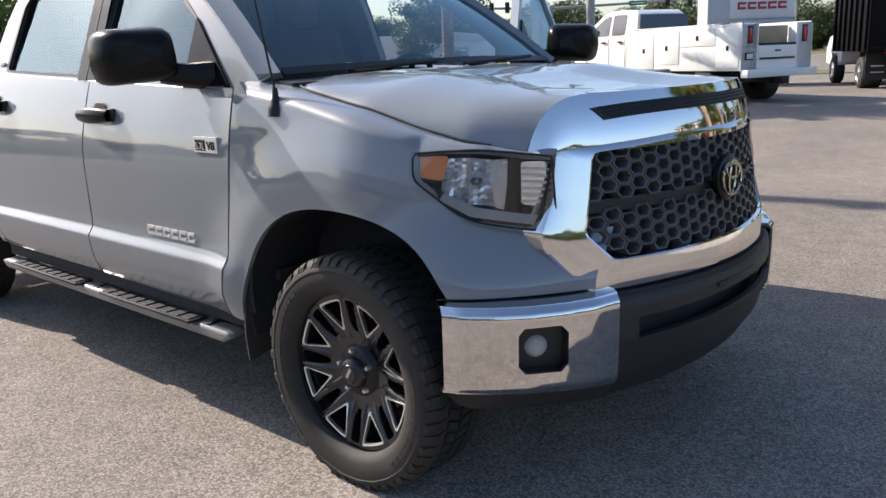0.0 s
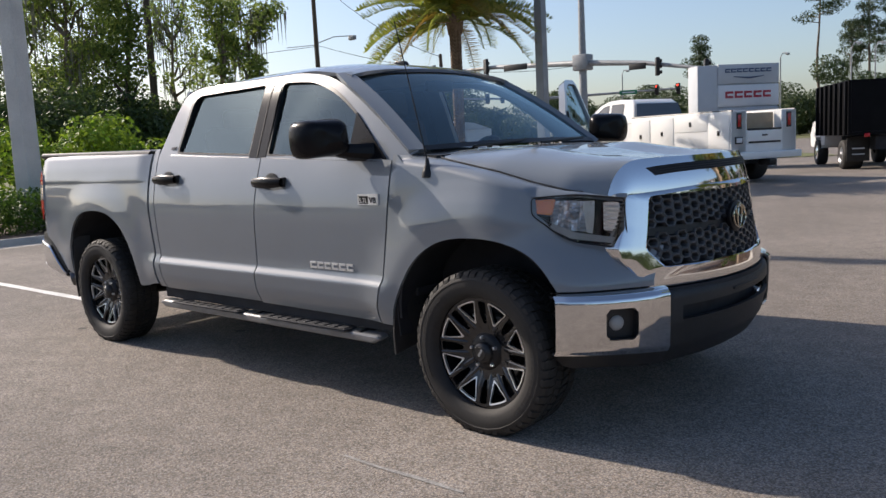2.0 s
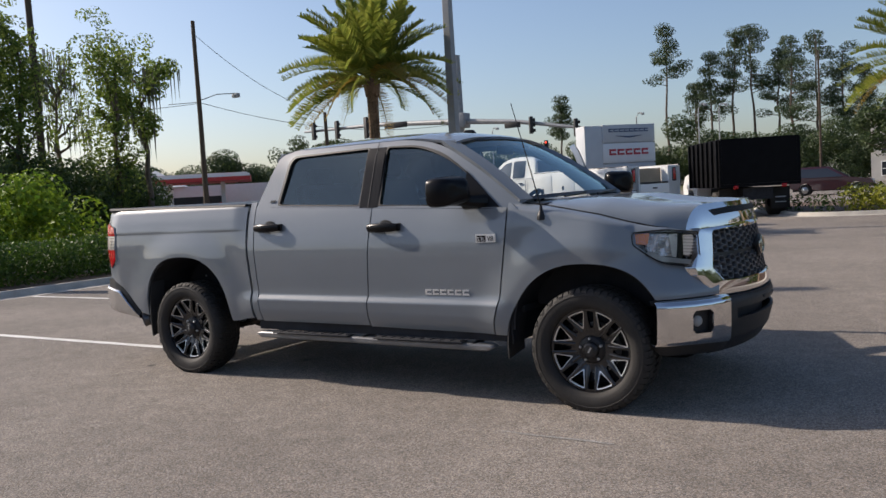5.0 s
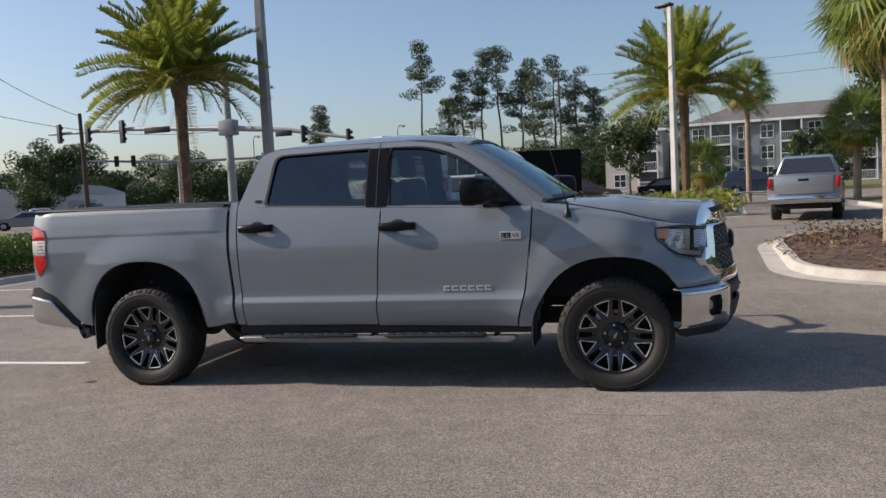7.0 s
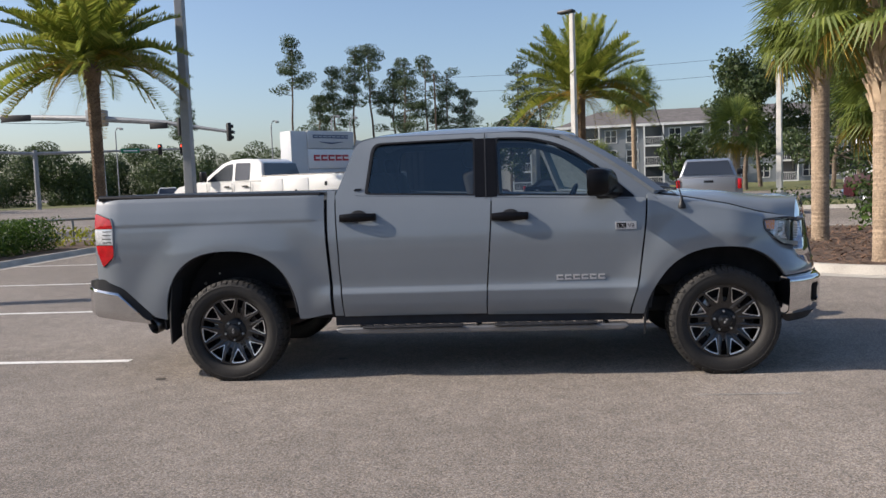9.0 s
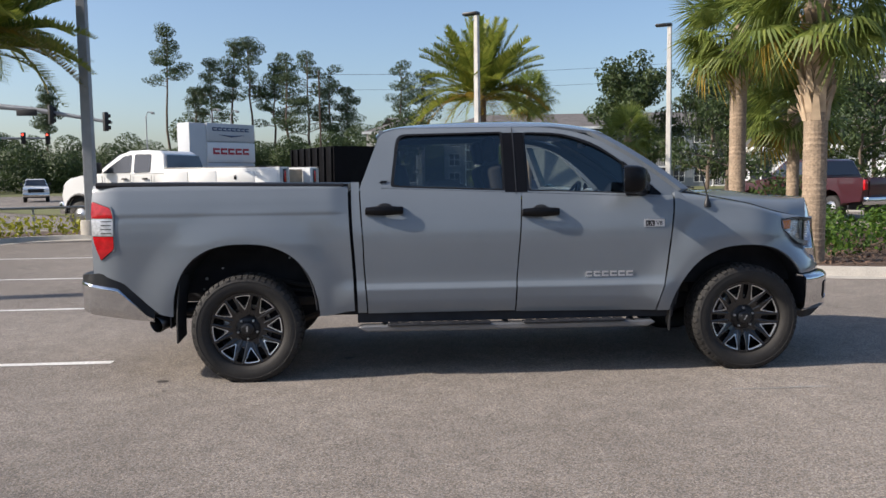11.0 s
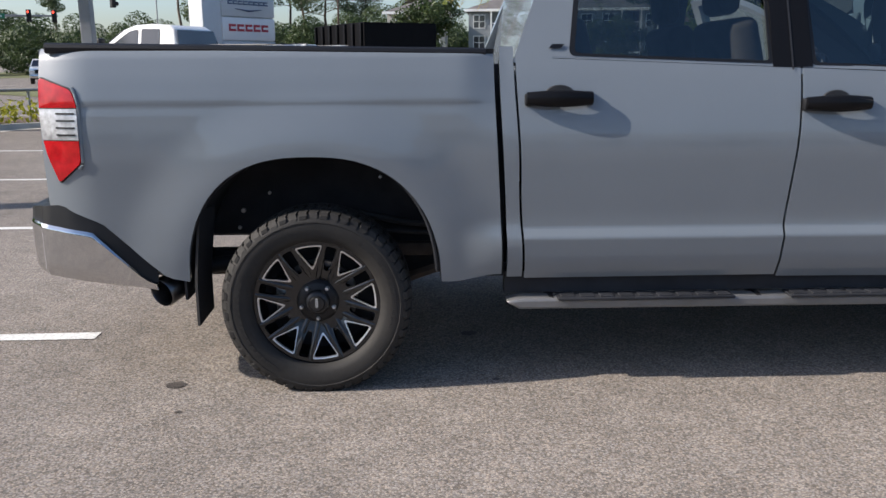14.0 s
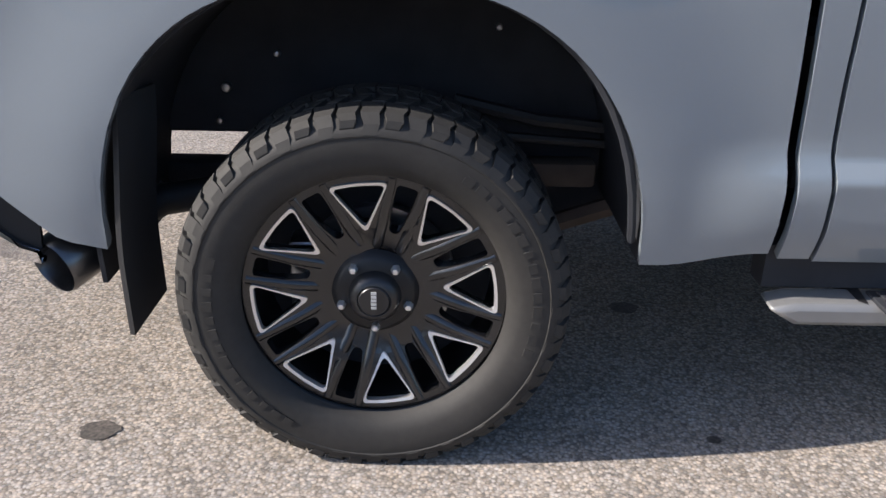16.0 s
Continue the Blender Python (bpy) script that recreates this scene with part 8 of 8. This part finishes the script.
def small_car(name, label, paint, at, suv=True, category="car"):
    car = thing(name, label, category, "other vehicles", at)
    L = 4.6
    belt = 1.0 if suv else 0.92
    top = 1.68 if suv else 1.45
    low = [(0.03, 0.45), *[(x, z) for x, z in reversed(arch_line(0.9, 0.38, 0.35))], (1.5, 0.3), (3.1, 0.3), *[(x, z) for x, z in reversed(arch_line(3.65, 0.38, 0.35))], (L - 0.03, 0.4), (L, 0.65), (L - 0.15, 0.85), (3.3, belt), (0.1, belt + 0.03), (0, 0.8)]
    part("body", body_shell(low, 0.9, 0.05, 0.7), paint, car, bevel=0.04)
    prof = [(0.1, belt), (0.3, top - 0.12), (0.6, top), (2.2, top), (3.35, belt - 0.02)] if suv else [(0.5, belt), (1.1, top - 0.06), (1.5, top), (2.3, top), (3.35, belt - 0.02)]
    cab(car, prof, 0.84, 0.64, paint)
    side_glass(car, [(prof[0][0] + 0.35, belt + 0.05), (prof[1][0] + 0.35, top - 0.12), (prof[3][0] - 0.05, top - 0.12), (3.0, belt + 0.05)], 0.84, 0.64, belt, top, M_WINDOW)
    part("windscreen", surface(lambda u, s: (3.27 - 0.98 * u, s * (0.74 - 0.12 * u), belt + 0.05 + (top - belt - 0.12) * u), (0, 1), (-1, 1)), M_WINDOW, car, "dark windscreen", angle=0, thick=0.02)
    part("rear_window", surface(lambda u, s: (prof[0][0] + 0.03 + (prof[1][0] - prof[0][0]) * u, s * (0.72 - 0.1 * u), belt + 0.08 + (top - belt - 0.25) * u), (0, 1), (-1, 1)), M_WINDOW, car, "dark rear window", angle=0, thick=-0.03)
    for s in (-1, 1):
        part("tail_light", soft_box((-0.01, s * 0.74 - 0.12, 0.75), (0.12, s * 0.74 + 0.12, 0.98), 0.02), M_REDLENS, car, "red tail light")
        part("headlight", soft_box((L - 0.2, s * 0.66 - 0.18, 0.66), (L - 0.03, s * 0.66 + 0.18, 0.82), 0.03), M_REFLECTOR, car, "clear headlight")
        for x in (0.9, 3.65):
            car_wheel(car, x, s * 0.88, 0.33, 0.22, s)
    part("bumper", soft_box((L - 0.06, -0.8, 0.35), (L + 0.04, 0.8, 0.55), 0.04), M_PLASTIC, car, "dark front bumper")
    part("underbody", boxes(((0.2, -0.6, 0.25), (L - 0.3, 0.6, 0.45))), M_LINER, car)
    return car


def facing(x, y, deg):
    return pose(x, y, 0, 0, 0, deg)


# the silver pickup at the far kerb, and others behind
pickup("pickup_truck", "silver pickup seen from behind at the far kerb", M_SILVER, facing(8.0, 18.8, 78), length=5.9)
pickup("pickup_truck", "dark red pickup parked behind the fan palms", M_RED_PAINT, facing(15.6, 16.5, 106))
small_car("suv", "dark blue suv beside the red pickup", M_NAVY, facing(19.4, 15.2, 88))
small_car("car", "white car on the far road", M_WHITE, facing(-60, 47, 48), False)
small_car("car", "blue-grey car on the far road", M_SILVER, facing(-43, 49, 215), False)
pickup("pickup_truck", "dark blue pickup on the far road", M_NAVY, facing(-45, 60, 195), dark_bumper=True)
pickup("pickup_truck", "white pickup waiting on the far road", M_WHITE, facing(-30.7, 67.6, 293))
small_car("suv", "dark suv on the far road", M_NAVY, facing(-62, 62, 200))
small_car("suv", "white suv at the filling station", M_WHITE, facing(-58, 63, 20))
small_car("suv", "red suv parked on the open car park", M_RED_PAINT, facing(24, -16, 120))
for n, (x, y, a) in enumerate(((8, 52, 0), (2.5, 51, 2), (-3, 48, 3))):
    small_car("car", "parked car before the apartment house", (M_NAVY, M_BLACK_PAINT, M_RED_PAINT)[n], facing(x, y, a), n % 2 == 0)

# white service truck
ut = Vector((-1.74, 17.6))
ud = Vector((-0.915, 0.403))
util = thing("service_truck", "white crew cab service truck with tool boxes", "truck", "other vehicles", facing(ut.x, ut.y, math.degrees(math.atan2(ud.y, ud.x))))
part("underframe", boxes(((0.1, -0.5, 0.5), (8.0, 0.5, 0.75))), M_LINER, util)
for s in (-1, 1):
    box_part = part("tool_box", soft_box((0.0, min(s * 0.62, s * 1.12), 0.78), (4.00, max(s * 0.62, s * 1.12), 1.86), 0.02), M_WHITE, util, "white steel tool box side")
    for x0, x1, z0, z1 in ((0.06, 0.80, 0.85, 1.78), (0.84, 2.10, 1.38, 1.78), (2.14, 3.10, 0.95, 1.78), (3.14, 3.96, 0.85, 1.78)):
        d = part("box_door", soft_box((x0, min(s * 1.118, s * 1.135), z0), (x1, max(s * 1.118, s * 1.135), z1), 0.006), M_WHITE, box_part)
        part("latch", soft_box(((x0 + x1) / 2 - 0.04, min(s * 1.13, s * 1.15), (z0 + z1) / 2 - 0.06), ((x0 + x1) / 2 + 0.04, max(s * 1.13, s * 1.15), (z0 + z1) / 2 + 0.06), 0.006), M_SATIN, d, "black latch")
    part("box_rail", tube([(0.0, s * 1.08, 1.86), (4.00, s * 1.08, 1.88)], 0.025, 6), M_SATIN, box_part)
    part("tail_light", soft_box((-0.03, s * 0.86 - 0.055, 1.44), (0.02, s * 0.86 + 0.055, 1.76), 0.02), M_REDLENS, util, "red tail light in a black frame")
    part("tail_frame", soft_box((-0.02, s * 0.86 - 0.08, 1.40), (0.015, s * 0.86 + 0.08, 1.80), 0.01), M_SATIN, util)
    for x in (1.3,):
        car_wheel(util, x, s * 1.08, 0.42, 0.5, s)
    car_wheel(util, 7.42, s * 1.0, 0.45, 0.28, s)
    part("arch_lip", tube([(x, s * 0.995, z) for x, z in arch_line(7.42, 0.54, 0.58)], 0.045, 8), M_PLASTIC, util, "black wheel arch lip")
part("rear_wall", boxes(((0.0, -1.12, 0.78), (0.03, -0.60, 1.84)), ((0.0, 0.60, 0.78), (0.03, 1.12, 1.84)), ((0.0, -0.6, 0.78), (0.03, 0.6, 1.32))), M_WHITE, util)
part("tailgate", soft_box((-0.02, -0.60, 1.0), (0.02, 0.60, 1.36), 0.01), M_WHITE, util)
part("tailgate_slot", soft_box((-0.03, -0.58, 1.345), (0.01, 0.58, 1.40), 0.01), M_SATIN, util, "black tailgate edge")
part("tailgate_slot", soft_box((-0.03, -0.56, 1.02), (0.01, 0.56, 1.07), 0.01), M_SATIN, util, "black tailgate edge")
part("tailgate_latch", soft_box((-0.04, -0.09, 1.20), (0.0, 0.09, 1.24), 0.008), M_SATIN, util, "black latch")
part("plate_holder", soft_box((-0.03, 0.75, 1.02), (0.0, 1.0, 1.20), 0.01), M_SATIN, util, "black plate holder")
part("plate_bar", soft_box((-0.04, 0.78, 1.05), (-0.02, 0.97, 1.17), 0.005), M_SIGNWHITE, util, "plain white plate")
part("load_board", soft_box((3.84, -0.60, 0.8), (3.95, 0.60, 1.82), 0.01), M_TAN, util, "tan board in the load bed")
part("load_board", soft_box((0.26, -0.59, 1.0), (0.32, 0.59, 1.80), 0.01), M_TAN, util, "tan board behind the tailgate")
part("load_floor", boxes(((0.04, -0.6, 0.95), (3.98, 0.6, 1.0))), M_GRIME, util)
part("rear_bumper", soft_box((-0.22, -1.1, 0.62), (0.02, 1.1, 0.80), 0.02), M_WHITE, util)
part("hitch", soft_box((-0.3, -0.12, 0.45), (0.1, 0.12, 0.62), 0.02), M_SATIN, util)
belt = 1.72
low = [(4.06, 0.70), (6.75, 0.70), *[(x, z) for x, z in reversed(arch_line(7.42, 0.54, 0.58))], (8.05, 0.65), (8.15, 1.1), (8.06, 1.48), (7.85, 1.62), (7.5, 1.69), (6.9, belt + 0.05), (6.75, belt), (4.06, belt)]
part("body", body_shell(low, 1.0, 0.05, 1.0), M_WHITE, util, bevel=0.03)
prof = [(4.06, belt - 0.02), (4.20, 2.30), (4.40, 2.43), (5.00, 2.47), (5.55, 2.45), (5.92, 2.34), (6.40, 2.02), (6.84, belt - 0.03)]
cab(util, prof, 0.96, 0.78, M_WHITE)
side_glass(util, rounded([(4.66, belt + 0.06), (4.68, 2.33), (5.30, 2.34), (5.28, belt + 0.05)], 0.05, 3), 0.96, 0.78, belt - 0.03, 2.47, M_WINDOW)
side_glass(util, rounded([(5.40, belt + 0.05), (5.42, 2.33), (5.72, 2.28), (6.20, 1.98), (6.50, belt + 0.05)], 0.05, 3), 0.96, 0.78, belt - 0.03, 2.47, M_WINDOW)
part("rear_window", surface(lambda u, s: (4.052 + 0.11 * u, s * (0.90 - 0.12 * u), belt + 0.08 + 0.50 * u), (0, 1), (-1, 1)), M_WINDOW, util, "dark rear window", angle=0, thick=-0.012)
part("windscreen", surface(lambda u, s: (6.80 - 0.84 * u, s * (0.86 - 0.12 * u), belt + 0.03 + 0.60 * u + 0.03 * math.sin(math.pi * u)), (0, 0.25, 0.5, 0.75, 1), (-1, 1)), M_WINDOW, util, "dark windscreen", angle=0, thick=0.012)
for s in (-1, 1):
    part("side_mirror", soft_box((6.38, s * 1.16 - 0.12, belt + 0.04), (6.51, s * 1.16 + 0.12, belt + 0.38), 0.04), M_SATIN, util, "black side mirror")
    part("headlight", soft_box((7.98, s * 0.78 - 0.15, 1.18), (8.12, s * 0.78 + 0.15, 1.44), 0.03), M_REFLECTOR, util, "clear headlight")
    for x in (4.72, 5.50):
        part("door_handle", soft_box((x, s * 0.995 - 0.02, 1.56), (x + 0.2, s * 0.995 + 0.02, 1.61), 0.008), M_SATIN, util)
    for x in (4.56, 5.35, 6.46):
        part("door_gap", boxes(((x, min(s * 0.99, s * 1.003), 0.75), (x + 0.012, max(s * 0.99, s * 1.003), belt - 0.02))), M_LINER, util)
part("front_bumper", soft_box((8.05, -0.98, 0.5), (8.28, 0.98, 0.9), 0.05), M_CHROME, util, "chrome front bumper")
part("front_arch", boxes(((6.86, -0.9, 0.6), (7.96, 0.9, 1.12))), M_LINER, util)

# black tipper truck
dump = thing("dump_truck", "black steel dump truck with a white cab", "truck", "other vehicles", facing(0.05, 23.3, 119))
for title, lo, hi in (("bed_floor", (0.0, -1.32, 1.05), (4.0, 1.32, 1.15)), ("tailgate", (0.0, -1.24, 1.154), (0.08, 1.24, 2.68)), ("headboard", (3.92, -1.24, 1.154), (4.0, 1.24, 2.68)), ("bed_wall", (0.0, -1.32, 1.154), (4.0, -1.244, 2.68)), ("bed_wall", (0.0, 1.244, 1.154), (4.0, 1.32, 2.68))):
    part(title, boxes((lo, hi)), M_BLACK_PAINT, dump, angle=0)
for s in (-1, 1):
    for k in range(7):
        x = 0.1 + k * 0.62
        part("bed_rib", soft_box((x, min(s * 1.30, s * 1.40), 1.05), (x + 0.10, max(s * 1.30, s * 1.40), 2.66), 0.02), M_BLACK_PAINT, dump)
    part("mud_flap", soft_box((0.62, min(s * 0.55, s * 1.2), 0.25), (0.66, max(s * 0.55, s * 1.2), 1.0), 0.01), M_RUBBER, dump, "black mud flap")
    part("flap_mark", boxes(((0.60, min(s * 0.7, s * 1.05), 0.62), (0.62, max(s * 0.7, s * 1.05), 0.66)), ((0.60, min(s * 0.7, s * 1.05), 0.45), (0.62, max(s * 0.7, s * 1.05), 0.48))), M_SIGNGREY, dump, "pale bars on the mud flap")
    part("tail_light", soft_box((-0.04, s * 0.8 - 0.08, 0.98), (0.02, s * 0.8 + 0.08, 1.10), 0.02), M_REDLENS, dump, "red tail light")
    car_wheel(dump, 1.2, s * 1.22, 0.45, 0.55, s)
    car_wheel(dump, 5.1, s * 1.1, 0.45, 0.3, s, M_CHROME)
part("underframe", boxes(((0.2, -0.5, 0.6), (6.3, 0.5, 1.0))), M_LINER, dump)
low = [(4.15, 0.7), (4.6, 0.7), *[(x, z) for x, z in reversed(arch_line(5.1, 0.5, 0.6))], (6.3, 0.65), (6.4, 1.1), (6.2, 1.5), (5.3, 1.65), (4.15, 1.65)]
part("body", body_shell(low, 1.05, 0.05, 1.0), M_WHITE, dump, bevel=0.04)
cab(dump, [(4.15, 1.6), (4.2, 2.25), (4.35, 2.3), (4.9, 2.3), (5.4, 1.6)], 1.0, 0.85, M_WHITE)
side_glass(dump, [(4.35, 1.7), (4.38, 2.15), (4.8, 2.15), (5.1, 1.7)], 1.0, 0.85, 1.6, 2.3, M_WINDOW)
for s in (-1, 1):
    part("fender", soft_box((4.65, min(s * 0.8, s * 1.1), 0.95), (5.6, max(s * 0.8, s * 1.1), 1.2), 0.08), M_WHITE, dump)

# ---- buildings ----
def window_unit(parent, mx, w, h, mat_frame=None):
    o = part("window", boxes(((-w / 2 - 0.08, -0.05, -h / 2 - 0.08), (w / 2 + 0.08, 0.0, -h / 2)), ((-w / 2 - 0.08, -0.05, h / 2), (w / 2 + 0.08, 0.0, h / 2 + 0.08)), ((-w / 2 - 0.08, -0.05, -h / 2), (-w / 2, 0.0, h / 2)), ((w / 2, -0.05, -h / 2), (w / 2 + 0.08, 0.0, h / 2)), ((-0.04, -0.04, -h / 2), (0.04, 0.0, h / 2)), ((-w / 2, -0.04, -0.03), (w / 2, 0.0, 0.03))), mat_frame or M_WHITE, parent, angle=0)
    o.matrix_basis = mx
    p = part("pane", boxes(((-w / 2, -0.015, -h / 2), (w / 2, -0.005, h / 2))), M_WINDOW, o, "dark window pane", angle=0)
    return o


def house(name, label, at, width, depth, floors, wall, storey=2.9, bays=None, wing=()):
    b = thing(name, label, "building", at=at)
    h = floors * storey + 0.3
    part("wall", boxes(((0, 0, 0), (width, depth, h))), wall, b, angle=0)
    roof = bmesh.new()
    o = 0.5
    vs = [roof.verts.new(v) for v in ((-o, -o, h), (width + o, -o, h), (width + o, depth + o, h), (-o, depth + o, h), (depth * 0.4, depth / 2, h + 2.2), (width - depth * 0.4, depth / 2, h + 2.2))]
    for f in ((0, 1, 5, 4), (1, 2, 5), (2, 3, 4, 5), (3, 0, 4), (0, 3, 2, 1)):
        roof.faces.new([vs[i] for i in f])
    part("roof", roof, M_ROOF, b, angle=0)
    part("fascia", boxes(((-0.55, -0.58, h - 0.25), (width + 0.55, -0.5, h + 0.05))), M_WHITE, b, angle=0)
    n = int(width / 2.6)
    for k in range(n):
        x = (k + 0.5) * width / n
        for f in range(floors):
            z = f * storey + storey * 0.55
            if k % 3 == 1:
                bal = part("balcony", boxes(((x - 1.2, -1.0, z - 1.45), (x + 1.2, 0.02, z - 1.25)), ((x - 1.2, -1.0, z - 0.30), (x + 1.2, -0.93, z - 0.22)), ((x - 1.25, -1.02, z - 1.45), (x - 1.1, -0.85, z + 1.4)), ((x + 1.1, -1.02, z - 1.45), (x + 1.25, -0.85, z + 1.4)), *[((x - 1.05 + 0.22 * j, -0.98, z - 1.25), (x - 1.02 + 0.22 * j, -0.94, z - 0.28)) for j in range(10)]), M_WHITE, b, "white balcony with a railing", angle=0)
                # Flush dark panel: the shade of the balcony's recess is put into its colour.
                part("recess_shade", boxes(((x - 1.05, -0.02, z - 1.2), (x + 1.05, 0.03, z + 1.1))), M_WINDOW, bal, "dark panel standing for the shaded balcony recess", angle=0)
            else:
                window_unit(b, Matrix.Translation((x, -0.005, z)), 1.35, 1.5)
    return b


house("apartment_building", "three-storey grey-blue apartment house with white balconies", facing(7.5, 102, -6), 40, 12, 3, M_SIDING, 2.55)
house("apartment_building", "pale stucco apartment wing behind trees", facing(-2.6, 99, -4), 7.0, 12, 3, M_STUCCO, 2.4)
house("apartment_building", "pale stucco apartment house behind the fan palms", facing(38, 62, -48), 24, 12, 3, M_STUCCO)
house("white_shed", "long white single-storey building behind the red pickup", facing(24, 47, -30), 14, 8, 1, M_SIGNWHITE)

gas = thing("filling_station", "filling station with a red and white canopy", "building", at=facing(-76, 50, 44))
part("canopy", boxes(((0, 0, 4.3), (18, 10, 5.0))), M_REDROOF, gas, "red canopy fascia", angle=0)
part("canopy_band", boxes(((-0.04, -0.05, 4.75), (18.04, -0.01, 5.05))), M_SIGNWHITE, gas, "white canopy band", angle=0)
part("canopy_roof", boxes(((0.3, 0.3, 5.0), (17.7, 9.7, 5.2))), M_SIGNWHITE, gas, angle=0)
for x in (2.5, 8.5, 14.5):
    part("canopy_post", boxes(((x, 4, 0), (x + 0.5, 4.5, 4.3))), M_SIGNWHITE, gas, angle=0)
    part("fuel_pump", soft_box((x - 0.3, 4.8, 0.15), (x + 0.5, 5.4, 1.9), 0.05), M_REDROOF, gas, "red fuel pump")
part("shop", boxes(((2, 14, 0), (24, 22, 4.2))), M_SIGNWHITE, gas, "white shop wall", angle=0)
part("shop_roof", from_data([(1.5, 13.5, 4.2), (9.5, 13.5, 4.2), (9.5, 22.5, 4.2), (1.5, 22.5, 4.2), (5.5, 18, 6.6)], [(0, 1, 4), (1, 2, 4), (2, 3, 4), (3, 0, 4), (3, 2, 1, 0)]), M_SIGNGREY, gas, "pale peaked roof", angle=0)
part("shop_window", boxes(((4, 13.95, 0.8), (14, 13.99, 2.8))), M_WINDOW, gas, angle=0)
shed = thing("white_shed", "white low shed with a rounded roof by the road", "building", at=facing(-62, 69, 40))
part("wall", boxes(((0, 0, 0), (9, 7, 3.0))), M_SIGNWHITE, shed, angle=0)
part("roof", prism([(0, 3.0), (2, 3.8), (4.5, 4.1), (7, 3.8), (9, 3.0)], -0.2, 7.2), M_SIGNGREY, shed, angle=0)
part("door", boxes(((3, -0.05, 0), (6, -0.01, 2.4))), M_SIGNGREY, shed, angle=0)

# the showroom that closes the place behind the camera
show = thing("showroom", "white showroom with tall dark windows", "building", at=facing(30, -34, 180))
part("wall", boxes(((0, 0, 0), (52, 12, 6.2))), M_SIGNWHITE, show, angle=0)
for k in range(16):
    window_unit(show, Matrix.Translation((2.2 + 3.15 * k, -0.01, 2.2)) , 2.5, 3.2)
part("parapet", boxes(((-0.2, -0.3, 6.2), (52.2, 12.2, 6.9))), M_SIGNGREY, show, angle=0)
